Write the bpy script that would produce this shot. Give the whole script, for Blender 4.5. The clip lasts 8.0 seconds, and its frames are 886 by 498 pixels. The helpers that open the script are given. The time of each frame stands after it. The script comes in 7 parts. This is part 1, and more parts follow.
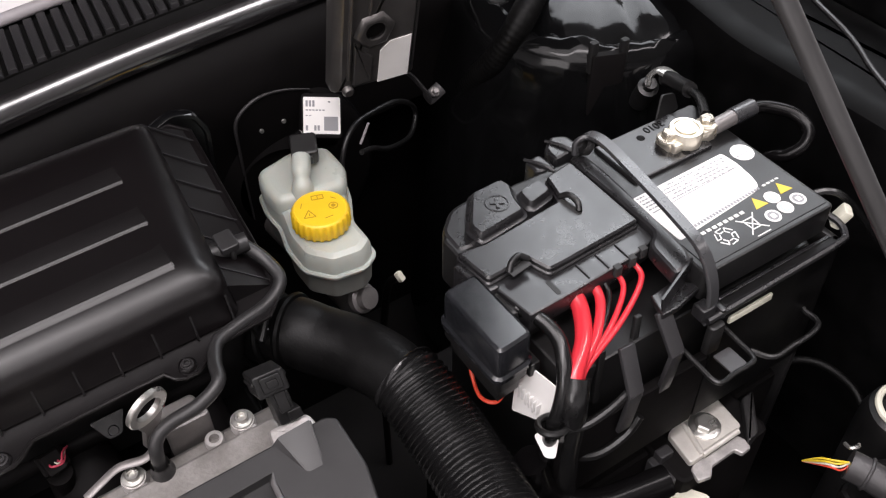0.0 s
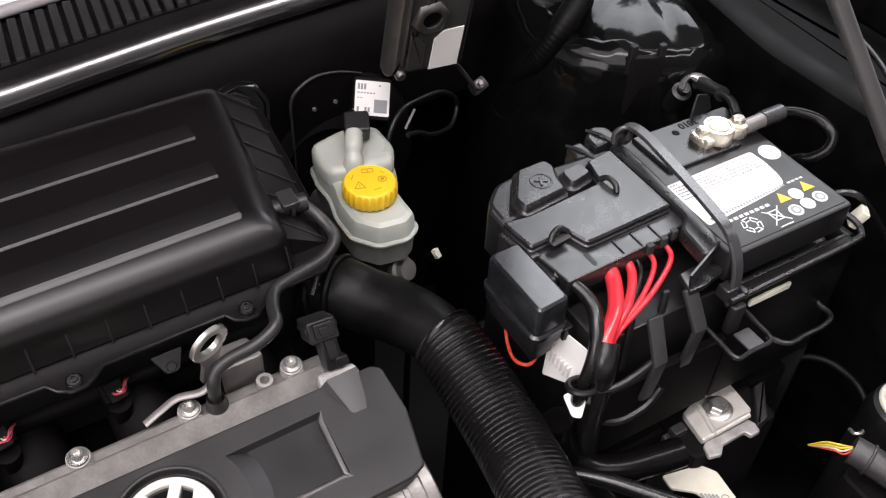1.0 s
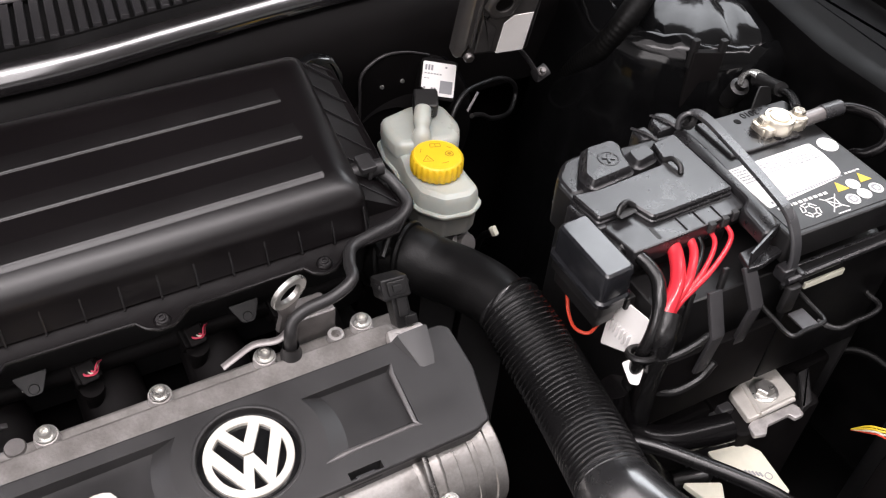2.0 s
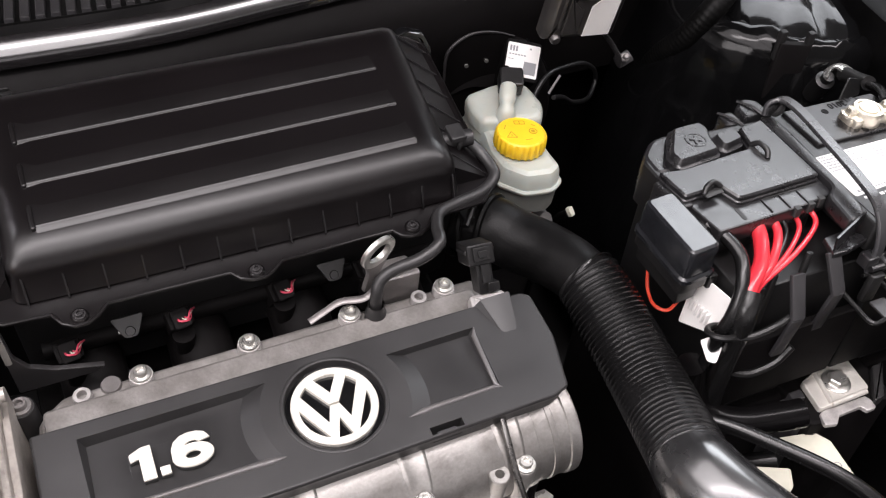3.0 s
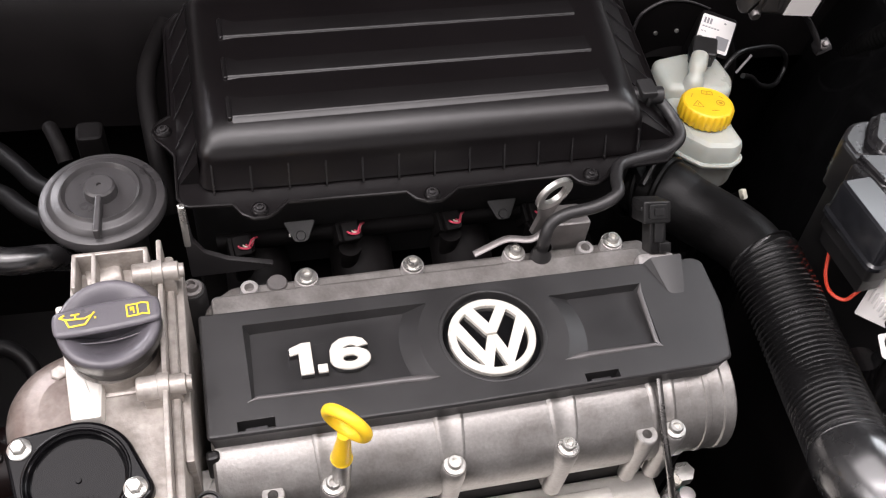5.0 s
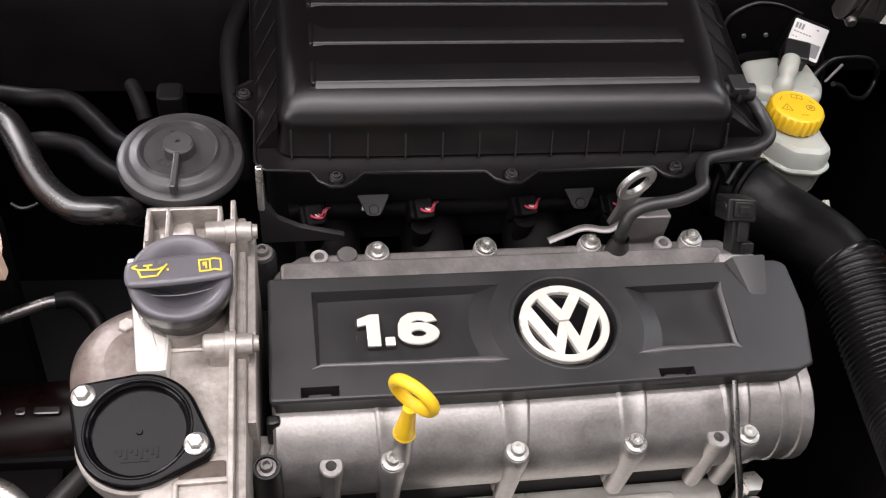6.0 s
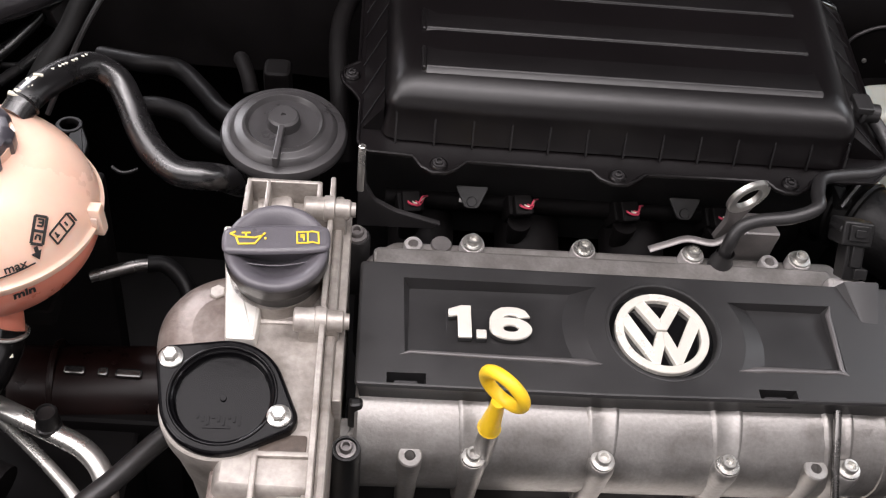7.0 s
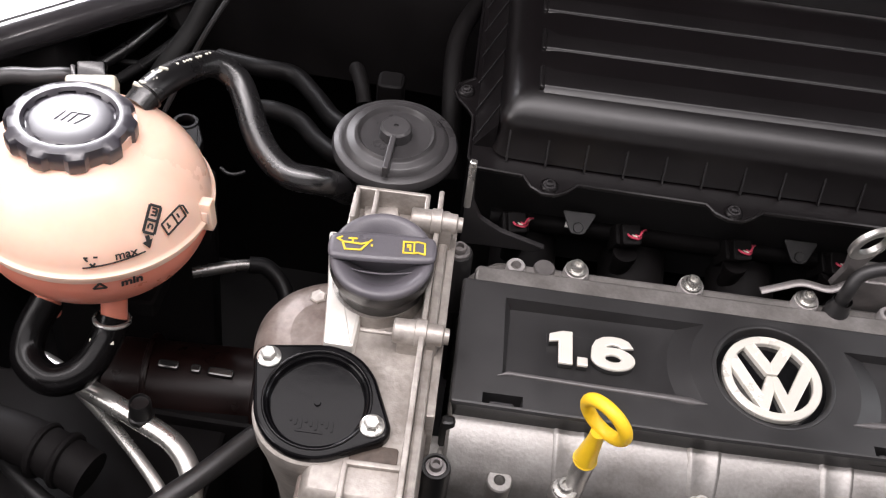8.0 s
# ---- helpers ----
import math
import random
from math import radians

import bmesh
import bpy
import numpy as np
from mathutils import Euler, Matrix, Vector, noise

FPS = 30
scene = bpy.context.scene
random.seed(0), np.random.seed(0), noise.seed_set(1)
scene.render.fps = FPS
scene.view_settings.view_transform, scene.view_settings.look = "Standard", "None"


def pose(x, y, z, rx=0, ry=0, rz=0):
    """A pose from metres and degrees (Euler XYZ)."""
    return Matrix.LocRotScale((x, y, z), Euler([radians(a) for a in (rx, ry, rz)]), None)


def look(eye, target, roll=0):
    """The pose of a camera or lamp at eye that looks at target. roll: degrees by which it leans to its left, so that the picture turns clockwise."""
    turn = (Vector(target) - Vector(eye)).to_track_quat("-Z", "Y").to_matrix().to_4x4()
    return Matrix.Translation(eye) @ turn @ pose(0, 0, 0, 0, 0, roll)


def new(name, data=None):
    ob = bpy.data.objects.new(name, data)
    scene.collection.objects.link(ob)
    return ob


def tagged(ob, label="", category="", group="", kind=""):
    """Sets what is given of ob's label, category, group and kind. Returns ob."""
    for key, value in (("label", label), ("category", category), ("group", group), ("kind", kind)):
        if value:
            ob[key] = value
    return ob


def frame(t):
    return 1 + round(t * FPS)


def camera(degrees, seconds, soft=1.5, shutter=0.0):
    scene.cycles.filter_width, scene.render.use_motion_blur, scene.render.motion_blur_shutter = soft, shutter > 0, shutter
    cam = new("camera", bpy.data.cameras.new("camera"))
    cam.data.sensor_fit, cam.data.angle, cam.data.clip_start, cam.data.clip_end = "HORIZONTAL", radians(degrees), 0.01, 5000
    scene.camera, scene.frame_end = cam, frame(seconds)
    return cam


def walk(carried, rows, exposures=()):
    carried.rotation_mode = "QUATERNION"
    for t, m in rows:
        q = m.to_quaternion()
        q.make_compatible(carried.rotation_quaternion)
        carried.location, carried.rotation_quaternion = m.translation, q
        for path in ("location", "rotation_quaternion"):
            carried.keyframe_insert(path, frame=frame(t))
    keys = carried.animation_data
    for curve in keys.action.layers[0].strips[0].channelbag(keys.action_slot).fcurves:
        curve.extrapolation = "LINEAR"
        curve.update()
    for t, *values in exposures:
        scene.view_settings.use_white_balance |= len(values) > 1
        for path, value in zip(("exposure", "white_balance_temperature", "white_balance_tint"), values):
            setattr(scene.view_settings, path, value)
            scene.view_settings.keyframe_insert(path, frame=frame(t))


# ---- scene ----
cam = camera(49.8, 8.0, 1.2)
METRES, EYE, TILT, LEAN, TURN = 0.339, (-0.019, -0.409, 0.569), -45.0, 0.0, -33.5
ROWS = [
    (0.0, 0.0, 0.0, 0.0, 0.0, 0.0, -0.0),
    (0.5, -0.0405, -0.0807, -0.0603, 0.04, 0.72, -2.0),
    (1.0, -0.0933, -0.1543, -0.1227, 0.06, 1.27, -3.9),
    (1.5, -0.1553, -0.21, -0.1826, 0.2, 1.65, -5.59),
    (3.0, -0.293, -0.2996, -0.3331, 3.42, 1.53, -10.14),
    (3.5, -0.325, -0.3152, -0.3709, 5.5, 0.86, -12.23),
    (4.0, -0.3423, -0.3177, -0.4092, 7.2, 0.37, -14.16),
    (4.5, -0.362, -0.305, -0.4445, 8.96, -0.28, -16.56),
    (6.0, -0.4179, -0.2486, -0.5742, 13.74, -0.9, -22.85),
    (6.5, -0.4406, -0.2295, -0.6114, 15.64, -1.32, -25.21),
    (7.0, -0.4621, -0.2107, -0.6485, 18.34, -1.79, -27.89),
    (7.5, -0.4771, -0.1969, -0.6766, 20.84, -1.91, -29.87),
    (8.0, -0.5017, -0.1881, -0.7016, 23.96, -2.57, -32.26),
]
walk(cam, [(t, pose(*EYE, TILT, LEAN, TURN) @ pose(METRES * x, METRES * y, METRES * z, 90 + pitch, roll, yaw)) for t, x, y, z, yaw, pitch, roll in ROWS],
     ((0.0, -0.40), (1.5, -0.22), (3.0, -0.09), (4.5, -0.13), (6.0, -0.36), (8.0, -0.43)))

# ---- light: a closed workshop with daylight from a shop window and ceiling panels ----
world = bpy.data.worlds.new("world")
scene.world = world
world.use_nodes = True
world.node_tree.nodes["Background"].inputs["Color"].default_value = (0.5, 0.5, 0.55, 1)
world.node_tree.nodes["Background"].inputs["Strength"].default_value = 0.05


def area_lamp(name, eye, target, sx, sy, watts, colour):
    data = bpy.data.lights.new(name, "AREA")
    data.shape, data.size, data.size_y, data.energy, data.color = "RECTANGLE", sx, sy, watts, colour
    ob = new(name, data)
    ob.matrix_world = look(eye, target)
    return tagged(ob, "bright rectangular lamp of the workshop", "lamp", kind="structure")


area_lamp("ceiling_lamp", (-1.1, -0.75, 2.1), (-1.1, -0.70, 0.0), 3.0, 2.7, 116, (1.0, 0.93, 0.95))
area_lamp("ceiling_strip_lamp", (0.15, -0.50, 2.1), (0.15, -0.20, 0.0), 4.0, 0.22, 60, (1.0, 0.93, 0.95))
area_lamp("window_lamp", (-2.5, -1.2, 1.2), (-0.3, -0.1, 0.0), 1.2, 1.0, 32, (1.0, 0.94, 0.95))
area_lamp("side_lamp", (1.85, 1.40, 2.1), (1.80, 1.30, 0.0), 2.3, 1.3, 99, (0.92, 0.945, 1.0))
area_lamp("side_lamp", (-1.42, 1.85, 1.55), (-0.4, 0.0, 0.0), 1.15, 1.0, 128, (0.97, 0.94, 1.0))

# ---- building helpers ----
E = pose(0, 0, 0, 6.6, -2.3, 0)  # the engine leans in the bay
I4 = Matrix.Identity(4)
OFFSETS = {}
T = Matrix.Translation


def thing(name, label, category, base=(0, 0, 0), m=I4, group="", kind=""):
    ob = new(name)
    ob.empty_display_size = 0.02
    ob.matrix_basis = m @ T(base)
    OFFSETS[ob.name] = T(-Vector(base))
    return tagged(ob, label, category, group, kind)


def part(name, bm, material, parent=None, label="", sharp=38):
    me = bpy.data.meshes.new(name)
    bmesh.ops.recalc_face_normals(bm, faces=bm.faces)
    flat = [len(f.verts) < 5 and f.material_index == 0 for f in bm.faces]
    for f in bm.faces:
        f.material_index = 0
    bm.to_mesh(me)
    bm.free()
    me.set_sharp_from_angle(angle=radians(sharp))
    me.polygons.foreach_set("use_smooth", flat)
    me.materials.append(material)
    ob = new(name, me)
    if parent is not None:
        ob.parent = parent
        ob.matrix_basis = OFFSETS.get(parent.name, I4)
    if label:
        tagged(ob, label)
    return ob


def rr(x0, x1, y0, y1, r, n=4):
    """Rounded rectangle, anticlockwise."""
    out = []
    for cx, cy, a in ((x1 - r, y0 + r, -90), (x1 - r, y1 - r, 0), (x0 + r, y1 - r, 90), (x0 + r, y0 + r, 180)):
        for i in range(n + 1):
            w = radians(a + 90 * i / n)
            out.append((cx + r * math.cos(w), cy + r * math.sin(w)))
    return out


def round_poly(points, r, n=3):
    """Rounds the corners of an anticlockwise polygon."""
    out, k = [], len(points)
    for i in range(k):
        p, a, b = Vector(points[i]), Vector(points[i - 1]), Vector(points[(i + 1) % k])
        ra = min(r, 0.45 * (a - p).length)
        rb = min(r, 0.45 * (b - p).length)
        s, e = p + (a - p).normalized() * ra, p + (b - p).normalized() * rb
        for j in range(n + 1):
            u = j / n
            q = s * (1 - u) ** 2 + p * 2 * u * (1 - u) + e * u * u
            out.append((q.x, q.y))
    return out


def inset(poly, d):
    out, k = [], len(poly)
    for i in range(k):
        p, a, b = Vector(poly[i]), Vector(poly[i - 1]), Vector(poly[(i + 1) % k])
        u, v = (p - a), (b - p)
        u = u.normalized() if u.length > 1e-9 else v.normalized()
        v = v.normalized() if v.length > 1e-9 else u
        nu, nv = Vector((-u.y, u.x)), Vector((-v.y, v.x))
        m = nu + nv
        m = m.normalized() if m.length > 1e-6 else nu
        q = p + m * d / max(0.45, m.dot(nu))
        out.append((q.x, q.y))
    return out


def loop_verts(bm, pts, z, m=I4):
    if callable(z):
        return [bm.verts.new(m @ Vector((x, y, z(x, y)))) for x, y in pts]
    return [bm.verts.new(m @ Vector((x, y, z))) for x, y in pts]


def bridge(bm, a, b, closed=True):
    k = len(a)
    for i in range(k if closed else k - 1):
        j = (i + 1) % k
        bm.faces.new((a[i], a[j], b[j], b[i]))


def cap(bm, ring):
    return bm.faces.new(ring)


def stack(bm, poly, levels, m=I4, bottom=True, top=True):
    """A solid out of inset copies of one outline: levels of (inset, z) from the bottom up."""
    rings = [loop_verts(bm, inset(poly, d) if d else poly, z, m) for d, z in levels]
    for a, b in zip(rings, rings[1:]):
        bridge(bm, a, b)
    if bottom:
        cap(bm, rings[0][::-1])
    if top:
        cap(bm, rings[-1])
    return rings


def slab(bm, poly, z0, z1, r=0.0015, m=I4):
    return stack(bm, poly, [(0, z0), (0, z1 - r), (0.3 * r, z1 - 0.3 * r), (r, z1)], m)


def block(bm, x0, x1, y0, y1, z0, z1, r=0.0015, corner=0.002, m=I4):
    return slab(bm, rr(x0, x1, y0, y1, min(corner, 0.45 * min(x1 - x0, y1 - y0)), 2), z0, z1, r, m)


def fill_with_holes(bm, rings):
    edges = []
    for ring in rings:
        for i in range(len(ring)):
            e = bm.edges.get((ring[i - 1], ring[i]))
            edges.append(e or bm.edges.new((ring[i - 1], ring[i])))
    made = bmesh.ops.triangle_fill(bm, use_beauty=True, use_dissolve=False, edges=edges)
    for f in made["geom"]:
        if isinstance(f, bmesh.types.BMFace):
            f.material_index = 1


def lathe(bm, profile, n=32, m=I4, closed=False):
    """Turns a profile of (radius, height) round the z axis."""
    rings = []
    for r, z in profile:
        if r < 1e-6:
            rings.append([bm.verts.new(m @ Vector((0, 0, z)))])
        else:
            rings.append([bm.verts.new(m @ Vector((r * math.cos(2 * math.pi * i / n), r * math.sin(2 * math.pi * i / n), z))) for i in range(n)])
    pairs = list(zip(rings, rings[1:])) + ([(rings[-1], rings[0])] if closed else [])
    for a, b in pairs:
        for i in range(n):
            j = (i + 1) % n
            q = [a[i % len(a)], a[j % len(a)], b[j % len(b)], b[i % len(b)]]
            q = [v for k, v in enumerate(q) if v not in q[:k]]
            if len(q) > 2:
                bm.faces.new(q)


def torus(bm, big, small, n=40, k=12, m=I4, squash=1.0):
    lathe(bm, [(big + small * math.cos(2 * math.pi * i / k), squash * small * math.sin(2 * math.pi * i / k)) for i in range(k)], n, m, closed=True)


def spline(points, step=6):
    pts = [Vector(p) for p in points]
    pts = [2 * pts[0] - pts[1]] + pts + [2 * pts[-1] - pts[-2]]
    out = []
    for a, b, c, d in zip(pts, pts[1:], pts[2:], pts[3:]):
        for i in range(step):
            u = i / step
            out.append(0.5 * (2 * b + (c - a) * u + (2 * a - 5 * b + 4 * c - d) * u * u + (3 * b - a - 3 * c + d) * u ** 3))
    out.append(pts[-2])
    return out


def sweep(bm, path, radius, n=12, ends=True, flat=1.0):
    """A tube along ready points; radius: a number or a function of the run 0 to 1; flat: the height of its section over its width."""
    k = len(path)
    up = Vector((0, 0, 1))
    rings = []
    side = None
    for i, p in enumerate(path):
        d = (path[min(i + 1, k - 1)] - path[max(i - 1, 0)]).normalized()
        if side is None:
            side = d.cross(up if abs(d.z) < 0.9 else Vector((0, 1, 0))).normalized()
        side = (side - d * side.dot(d)).normalized()
        top = side.cross(d)
        r = radius(i / (k - 1)) if callable(radius) else radius
        rings.append([bm.verts.new(p + side * r * math.cos(2 * math.pi * j / n) + top * r * flat * math.sin(2 * math.pi * j / n)) for j in range(n)])
    for a, b in zip(rings, rings[1:]):
        bridge(bm, a, b)
    if ends:
        cap(bm, rings[0][::-1])
        cap(bm, rings[-1])


def tube(bm, points, radius, n=12, step=6, flat=1.0):
    sweep(bm, spline(points, step), radius, n, flat=flat)


def even(path, gap):
    """The path sampled afresh at even gaps."""
    lengths = [0.0]
    for a, b in zip(path, path[1:]):
        lengths.append(lengths[-1] + (b - a).length)
    count = max(2, int(lengths[-1] / gap))
    out, j = [], 0
    for i in range(count + 1):
        s = lengths[-1] * i / count
        while j < len(path) - 2 and lengths[j + 1] < s:
            j += 1
        u = (s - lengths[j]) / max(1e-9, lengths[j + 1] - lengths[j])
        out.append(path[j].lerp(path[j + 1], u))
    return out


def aim(p, d):
    """The pose at p whose z axis points along d."""
    return T(p) @ Vector(d).to_track_quat("Z", "Y").to_matrix().to_4x4()


def hexagon(r):
    return [(r * math.cos(radians(60 * i)), r * math.sin(radians(60 * i))) for i in range(6)]


def socket_bolt(m, parent, material, r=0.0055, name="bolt"):
    bm = bmesh.new()
    lathe(bm, [(0, -0.002), (1.55 * r, -0.002), (1.55 * r, 0.0004), (1.5 * r, 0.001), (r, 0.0012), (r, 0.0046), (0.88 * r, 0.0054), (0.58 * r, 0.0054), (0.52 * r, 0.0018), (0, 0.0018)], 24, m)
    return part(name, bm, material, parent)


def hex_bolt(m, parent, material, r=0.0062, name="bolt"):
    bm = bmesh.new()
    lathe(bm, [(0, -0.001), (1.5 * r, -0.001), (1.5 * r, 0.001), (1.2 * r, 0.002), (0, 0.002)], 28, m)
    stack(bm, hexagon(r), [(0, 0.0015), (0, 0.006), (0.0008, 0.0068)], m)
    return part(name, bm, material, parent)


def letters(name, body, size, material, parent, m, depth=0.001, fat=0.0, label=""):
    curve = bpy.data.curves.new(name, "FONT")
    curve.body, curve.size, curve.extrude, curve.offset = body, size, depth, fat
    curve.align_x, curve.align_y, curve.resolution_u = "CENTER", "CENTER", 4
    ob = bpy.data.objects.new(name, curve)
    scene.collection.objects.link(ob)
    bpy.context.view_layer.update()
    me = bpy.data.meshes.new_from_object(ob.evaluated_get(bpy.context.evaluated_depsgraph_get()))
    bpy.data.objects.remove(ob)
    bpy.data.curves.remove(curve)
    bm = bmesh.new()
    bm.from_mesh(me)
    bpy.data.meshes.remove(me)
    bmesh.ops.transform(bm, matrix=m, verts=bm.verts)
    return part(name, bm, material, parent, label)


# ---- materials ----
def surface(name, colour, rough, metal=0.0, grain=0.0, grain_scale=900.0, stain=0.25, stain_scale=18.0, dust=0.0, spec=0.5, coat=0.0, under=0.0, vary=0.0, swing=0.1, soil=None):
    """A worn surface: stains in colour and gloss, fine grain in relief, a film of dust in patches."""
    mat = bpy.data.materials.new(name)
    mat.use_nodes = True
    nodes, links = mat.node_tree.nodes, mat.node_tree.links
    b = nodes["Principled BSDF"]
    b.inputs["Metallic"].default_value = metal
    b.inputs["Specular IOR Level"].default_value = spec
    b.inputs["Coat Weight"].default_value = coat
    b.inputs["Coat Roughness"].default_value = 0.12
    if under:
        b.inputs["Subsurface Weight"].default_value = under
        b.inputs["Subsurface Radius"].default_value = (0.012, 0.008, 0.006)
        b.inputs["Subsurface Scale"].default_value = 1.0
    place = nodes.new("ShaderNodeTexCoord")
    big = nodes.new("ShaderNodeTexNoise")
    big.inputs["Scale"].default_value, big.inputs["Detail"].default_value, big.inputs["Roughness"].default_value = stain_scale, 6.0, 0.62
    links.new(place.outputs["Object"], big.inputs["Vector"])
    fine = nodes.new("ShaderNodeTexNoise")
    fine.inputs["Scale"].default_value, fine.inputs["Detail"].default_value = grain_scale, 2.0
    links.new(place.outputs["Object"], fine.inputs["Vector"])
    ramp = nodes.new("ShaderNodeValToRGB")
    dark = soil or tuple(c * (1 - stain) for c in colour)
    light = tuple(min(1.0, c * (1 + 0.6 * stain) + dust) for c in colour)
    ramp.color_ramp.elements[0].position, ramp.color_ramp.elements[0].color = 0.32, (*dark, 1)
    ramp.color_ramp.elements[1].position, ramp.color_ramp.elements[1].color = 0.70, (*light, 1)
    links.new(big.outputs["Fac"], ramp.inputs["Fac"])
    colour_out = ramp.outputs["Color"]
    if grain:
        mix = nodes.new("ShaderNodeMix")
        mix.data_type, mix.blend_type = "RGBA", "OVERLAY"
        mix.inputs["Factor"].default_value = min(0.5, 0.6 * grain)
        links.new(colour_out, mix.inputs["A"])
        links.new(fine.outputs["Fac"], mix.inputs["B"])
        colour_out = mix.outputs["Result"]
    if vary:
        info = nodes.new("ShaderNodeObjectInfo")
        hsv = nodes.new("ShaderNodeHueSaturation")
        span = nodes.new("ShaderNodeMapRange")
        span.inputs["To Min"].default_value, span.inputs["To Max"].default_value = 1 - vary, 1 + vary
        links.new(info.outputs["Random"], span.inputs["Value"])
        links.new(span.outputs["Result"], hsv.inputs["Value"])
        links.new(colour_out, hsv.inputs["Color"])
        colour_out = hsv.outputs["Color"]
    links.new(colour_out, b.inputs["Base Color"])
    gloss = nodes.new("ShaderNodeMapRange")
    gloss.inputs["From Min"].default_value, gloss.inputs["From Max"].default_value = 0.3, 0.7
    gloss.inputs["To Min"].default_value, gloss.inputs["To Max"].default_value = max(0.03, rough - swing), min(1.0, rough + swing)
    links.new(big.outputs["Fac"], gloss.inputs["Value"])
    links.new(gloss.outputs["Result"], b.inputs["Roughness"])
    if grain:
        bump = nodes.new("ShaderNodeBump")
        bump.inputs["Strength"].default_value, bump.inputs["Distance"].default_value = grain, 0.0006
        links.new(fine.outputs["Fac"], bump.inputs["Height"])
        links.new(bump.outputs["Normal"], b.inputs["Normal"])
    return mat


COVER = surface("grained_grey_plastic", (0.019, 0.0183, 0.0187), 0.40, grain=0.12, grain_scale=2600, stain=0.22)
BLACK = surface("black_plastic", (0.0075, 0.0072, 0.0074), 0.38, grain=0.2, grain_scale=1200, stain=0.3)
LID = surface("satin_black_plastic", (0.0040, 0.0031, 0.0034), 0.32, grain=0.05, grain_scale=2600, stain=0.2, stain_scale=9, swing=0.02, spec=0.42)
FUSE = surface("grey_black_plastic", (0.0125, 0.0120, 0.0130), 0.30, grain=0.04, grain_scale=2000, stain=0.25, stain_scale=45, swing=0.07, spec=0.65)
RUBBER = surface("black_rubber", (0.0068, 0.0066, 0.0068), 0.25, grain=0.08, grain_scale=500, stain=0.35, swing=0.05)
GLOSSY = surface("gloss_black_paint", (0.004, 0.004, 0.0045), 0.16, stain=0.3, coat=0.3, stain_scale=8)
DULL = surface("dull_black_panel", (0.0048, 0.0045, 0.0047), 0.55, grain=0.1, stain=0.4, stain_scale=12, spec=0.35)
ALU = surface("cast_aluminium", (0.45, 0.43, 0.42), 0.42, metal=0.42, grain=0.28, grain_scale=420, stain=0.3, stain_scale=70)
STEEL = surface("zinc_plated_steel", (0.60, 0.59, 0.56), 0.30, metal=0.88, grain=0.15, grain_scale=600, stain=0.3)
GREYSTEEL = surface("grey_steel", (0.24, 0.225, 0.22), 0.40, metal=0.6, grain=0.15, stain=0.3)
CHROME = surface("satin_chrome", (0.74, 0.71, 0.645), 0.28, metal=0.25, stain=0.08)
YELLOW = surface("yellow_plastic", (0.86, 0.545, 0.022), 0.42, stain=0.12, grain=0.08, under=0.1)
# black for print, and for shade coloured into slots and grooves
INKSHADE = surface("black_print_and_shade", (0.02, 0.02, 0.02), 0.6, stain=0.1)
DIMINK = surface("moulded_mark", (0.42, 0.24, 0.01), 0.6, stain=0.1)
WHITE = surface("white_paper", (0.80, 0.78, 0.76), 0.5, stain=0.06)
PAPERGREY = surface("grey_print", (0.25, 0.25, 0.26), 0.6, stain=0.1)
MILKY = surface("milky_plastic", (0.42, 0.44, 0.40), 0.34, stain=0.12, stain_scale=14, under=0.35)
PINK = surface("pinkish_clear_plastic", (0.88, 0.59, 0.46), 0.30, stain=0.1, stain_scale=10, under=0.4)
TEAL = surface("dark_teal_plastic", (0.015, 0.075, 0.062), 0.40, stain=0.2)
RED = surface("red_wire", (0.62, 0.028, 0.042), 0.22, stain=0.12, spec=0.8)
ORANGE = surface("orange_wire", (0.62, 0.06, 0.03), 0.4, stain=0.15)
YELLOWMARK = surface("yellow_print", (0.72, 0.52, 0.03), 0.5, stain=0.1)
BLUE = surface("pale_blue_print", (0.42, 0.55, 0.70), 0.5, stain=0.1)
MAGENTA = surface("pink_wire", (0.50, 0.05, 0.09), 0.45, stain=0.2)
CREAM = surface("cream_plastic", (0.62, 0.60, 0.50), 0.45, stain=0.2)
BROWN = surface("rusty_brown", (0.06, 0.022, 0.012), 0.6, stain=0.5)
WALLPAINT = surface("white_wall_paint", (0.62, 0.61, 0.60), 0.8, stain=0.08, stain_scale=2)
FLOORPAINT = surface("grey_floor_paint", (0.30, 0.30, 0.30), 0.5, stain=0.2, stain_scale=3)
GREYPAINT = surface("silver_grey_plastic", (0.33, 0.31, 0.32), 0.35, stain=0.1)
CASTGREY = surface("grey_pressed_aluminium", (0.12, 0.113, 0.11), 0.33, metal=0.7, grain=0.08, stain=0.3)
BRIGHTALU = surface("bright_machined_aluminium", (0.70, 0.67, 0.62), 0.34, metal=0.35, grain=0.15, grain_scale=500, stain=0.2)
CONDUIT = surface("matt_conduit_plastic", (0.0028, 0.0027, 0.0027), 0.45, stain=0.3, spec=0.12)
SEAL = surface("smooth_seal_rubber", (0.012, 0.011, 0.0115), 0.14, stain=0.15, spec=1.0, coat=1.0, swing=0.02)
TOWER = surface("sealed_gloss_paint", (0.003, 0.003, 0.0032), 0.10, grain=1.0, grain_scale=34, stain=0.3, swing=0.03, spec=0.19)
FAINT = surface("faint_print", (0.68, 0.67, 0.655), 0.6, stain=0.1)
PORT = surface("moulded_black_plastic", (0.0036, 0.0034, 0.0040), 0.13, grain=0.06, grain_scale=160, stain=0.3, spec=0.20, swing=0.04)
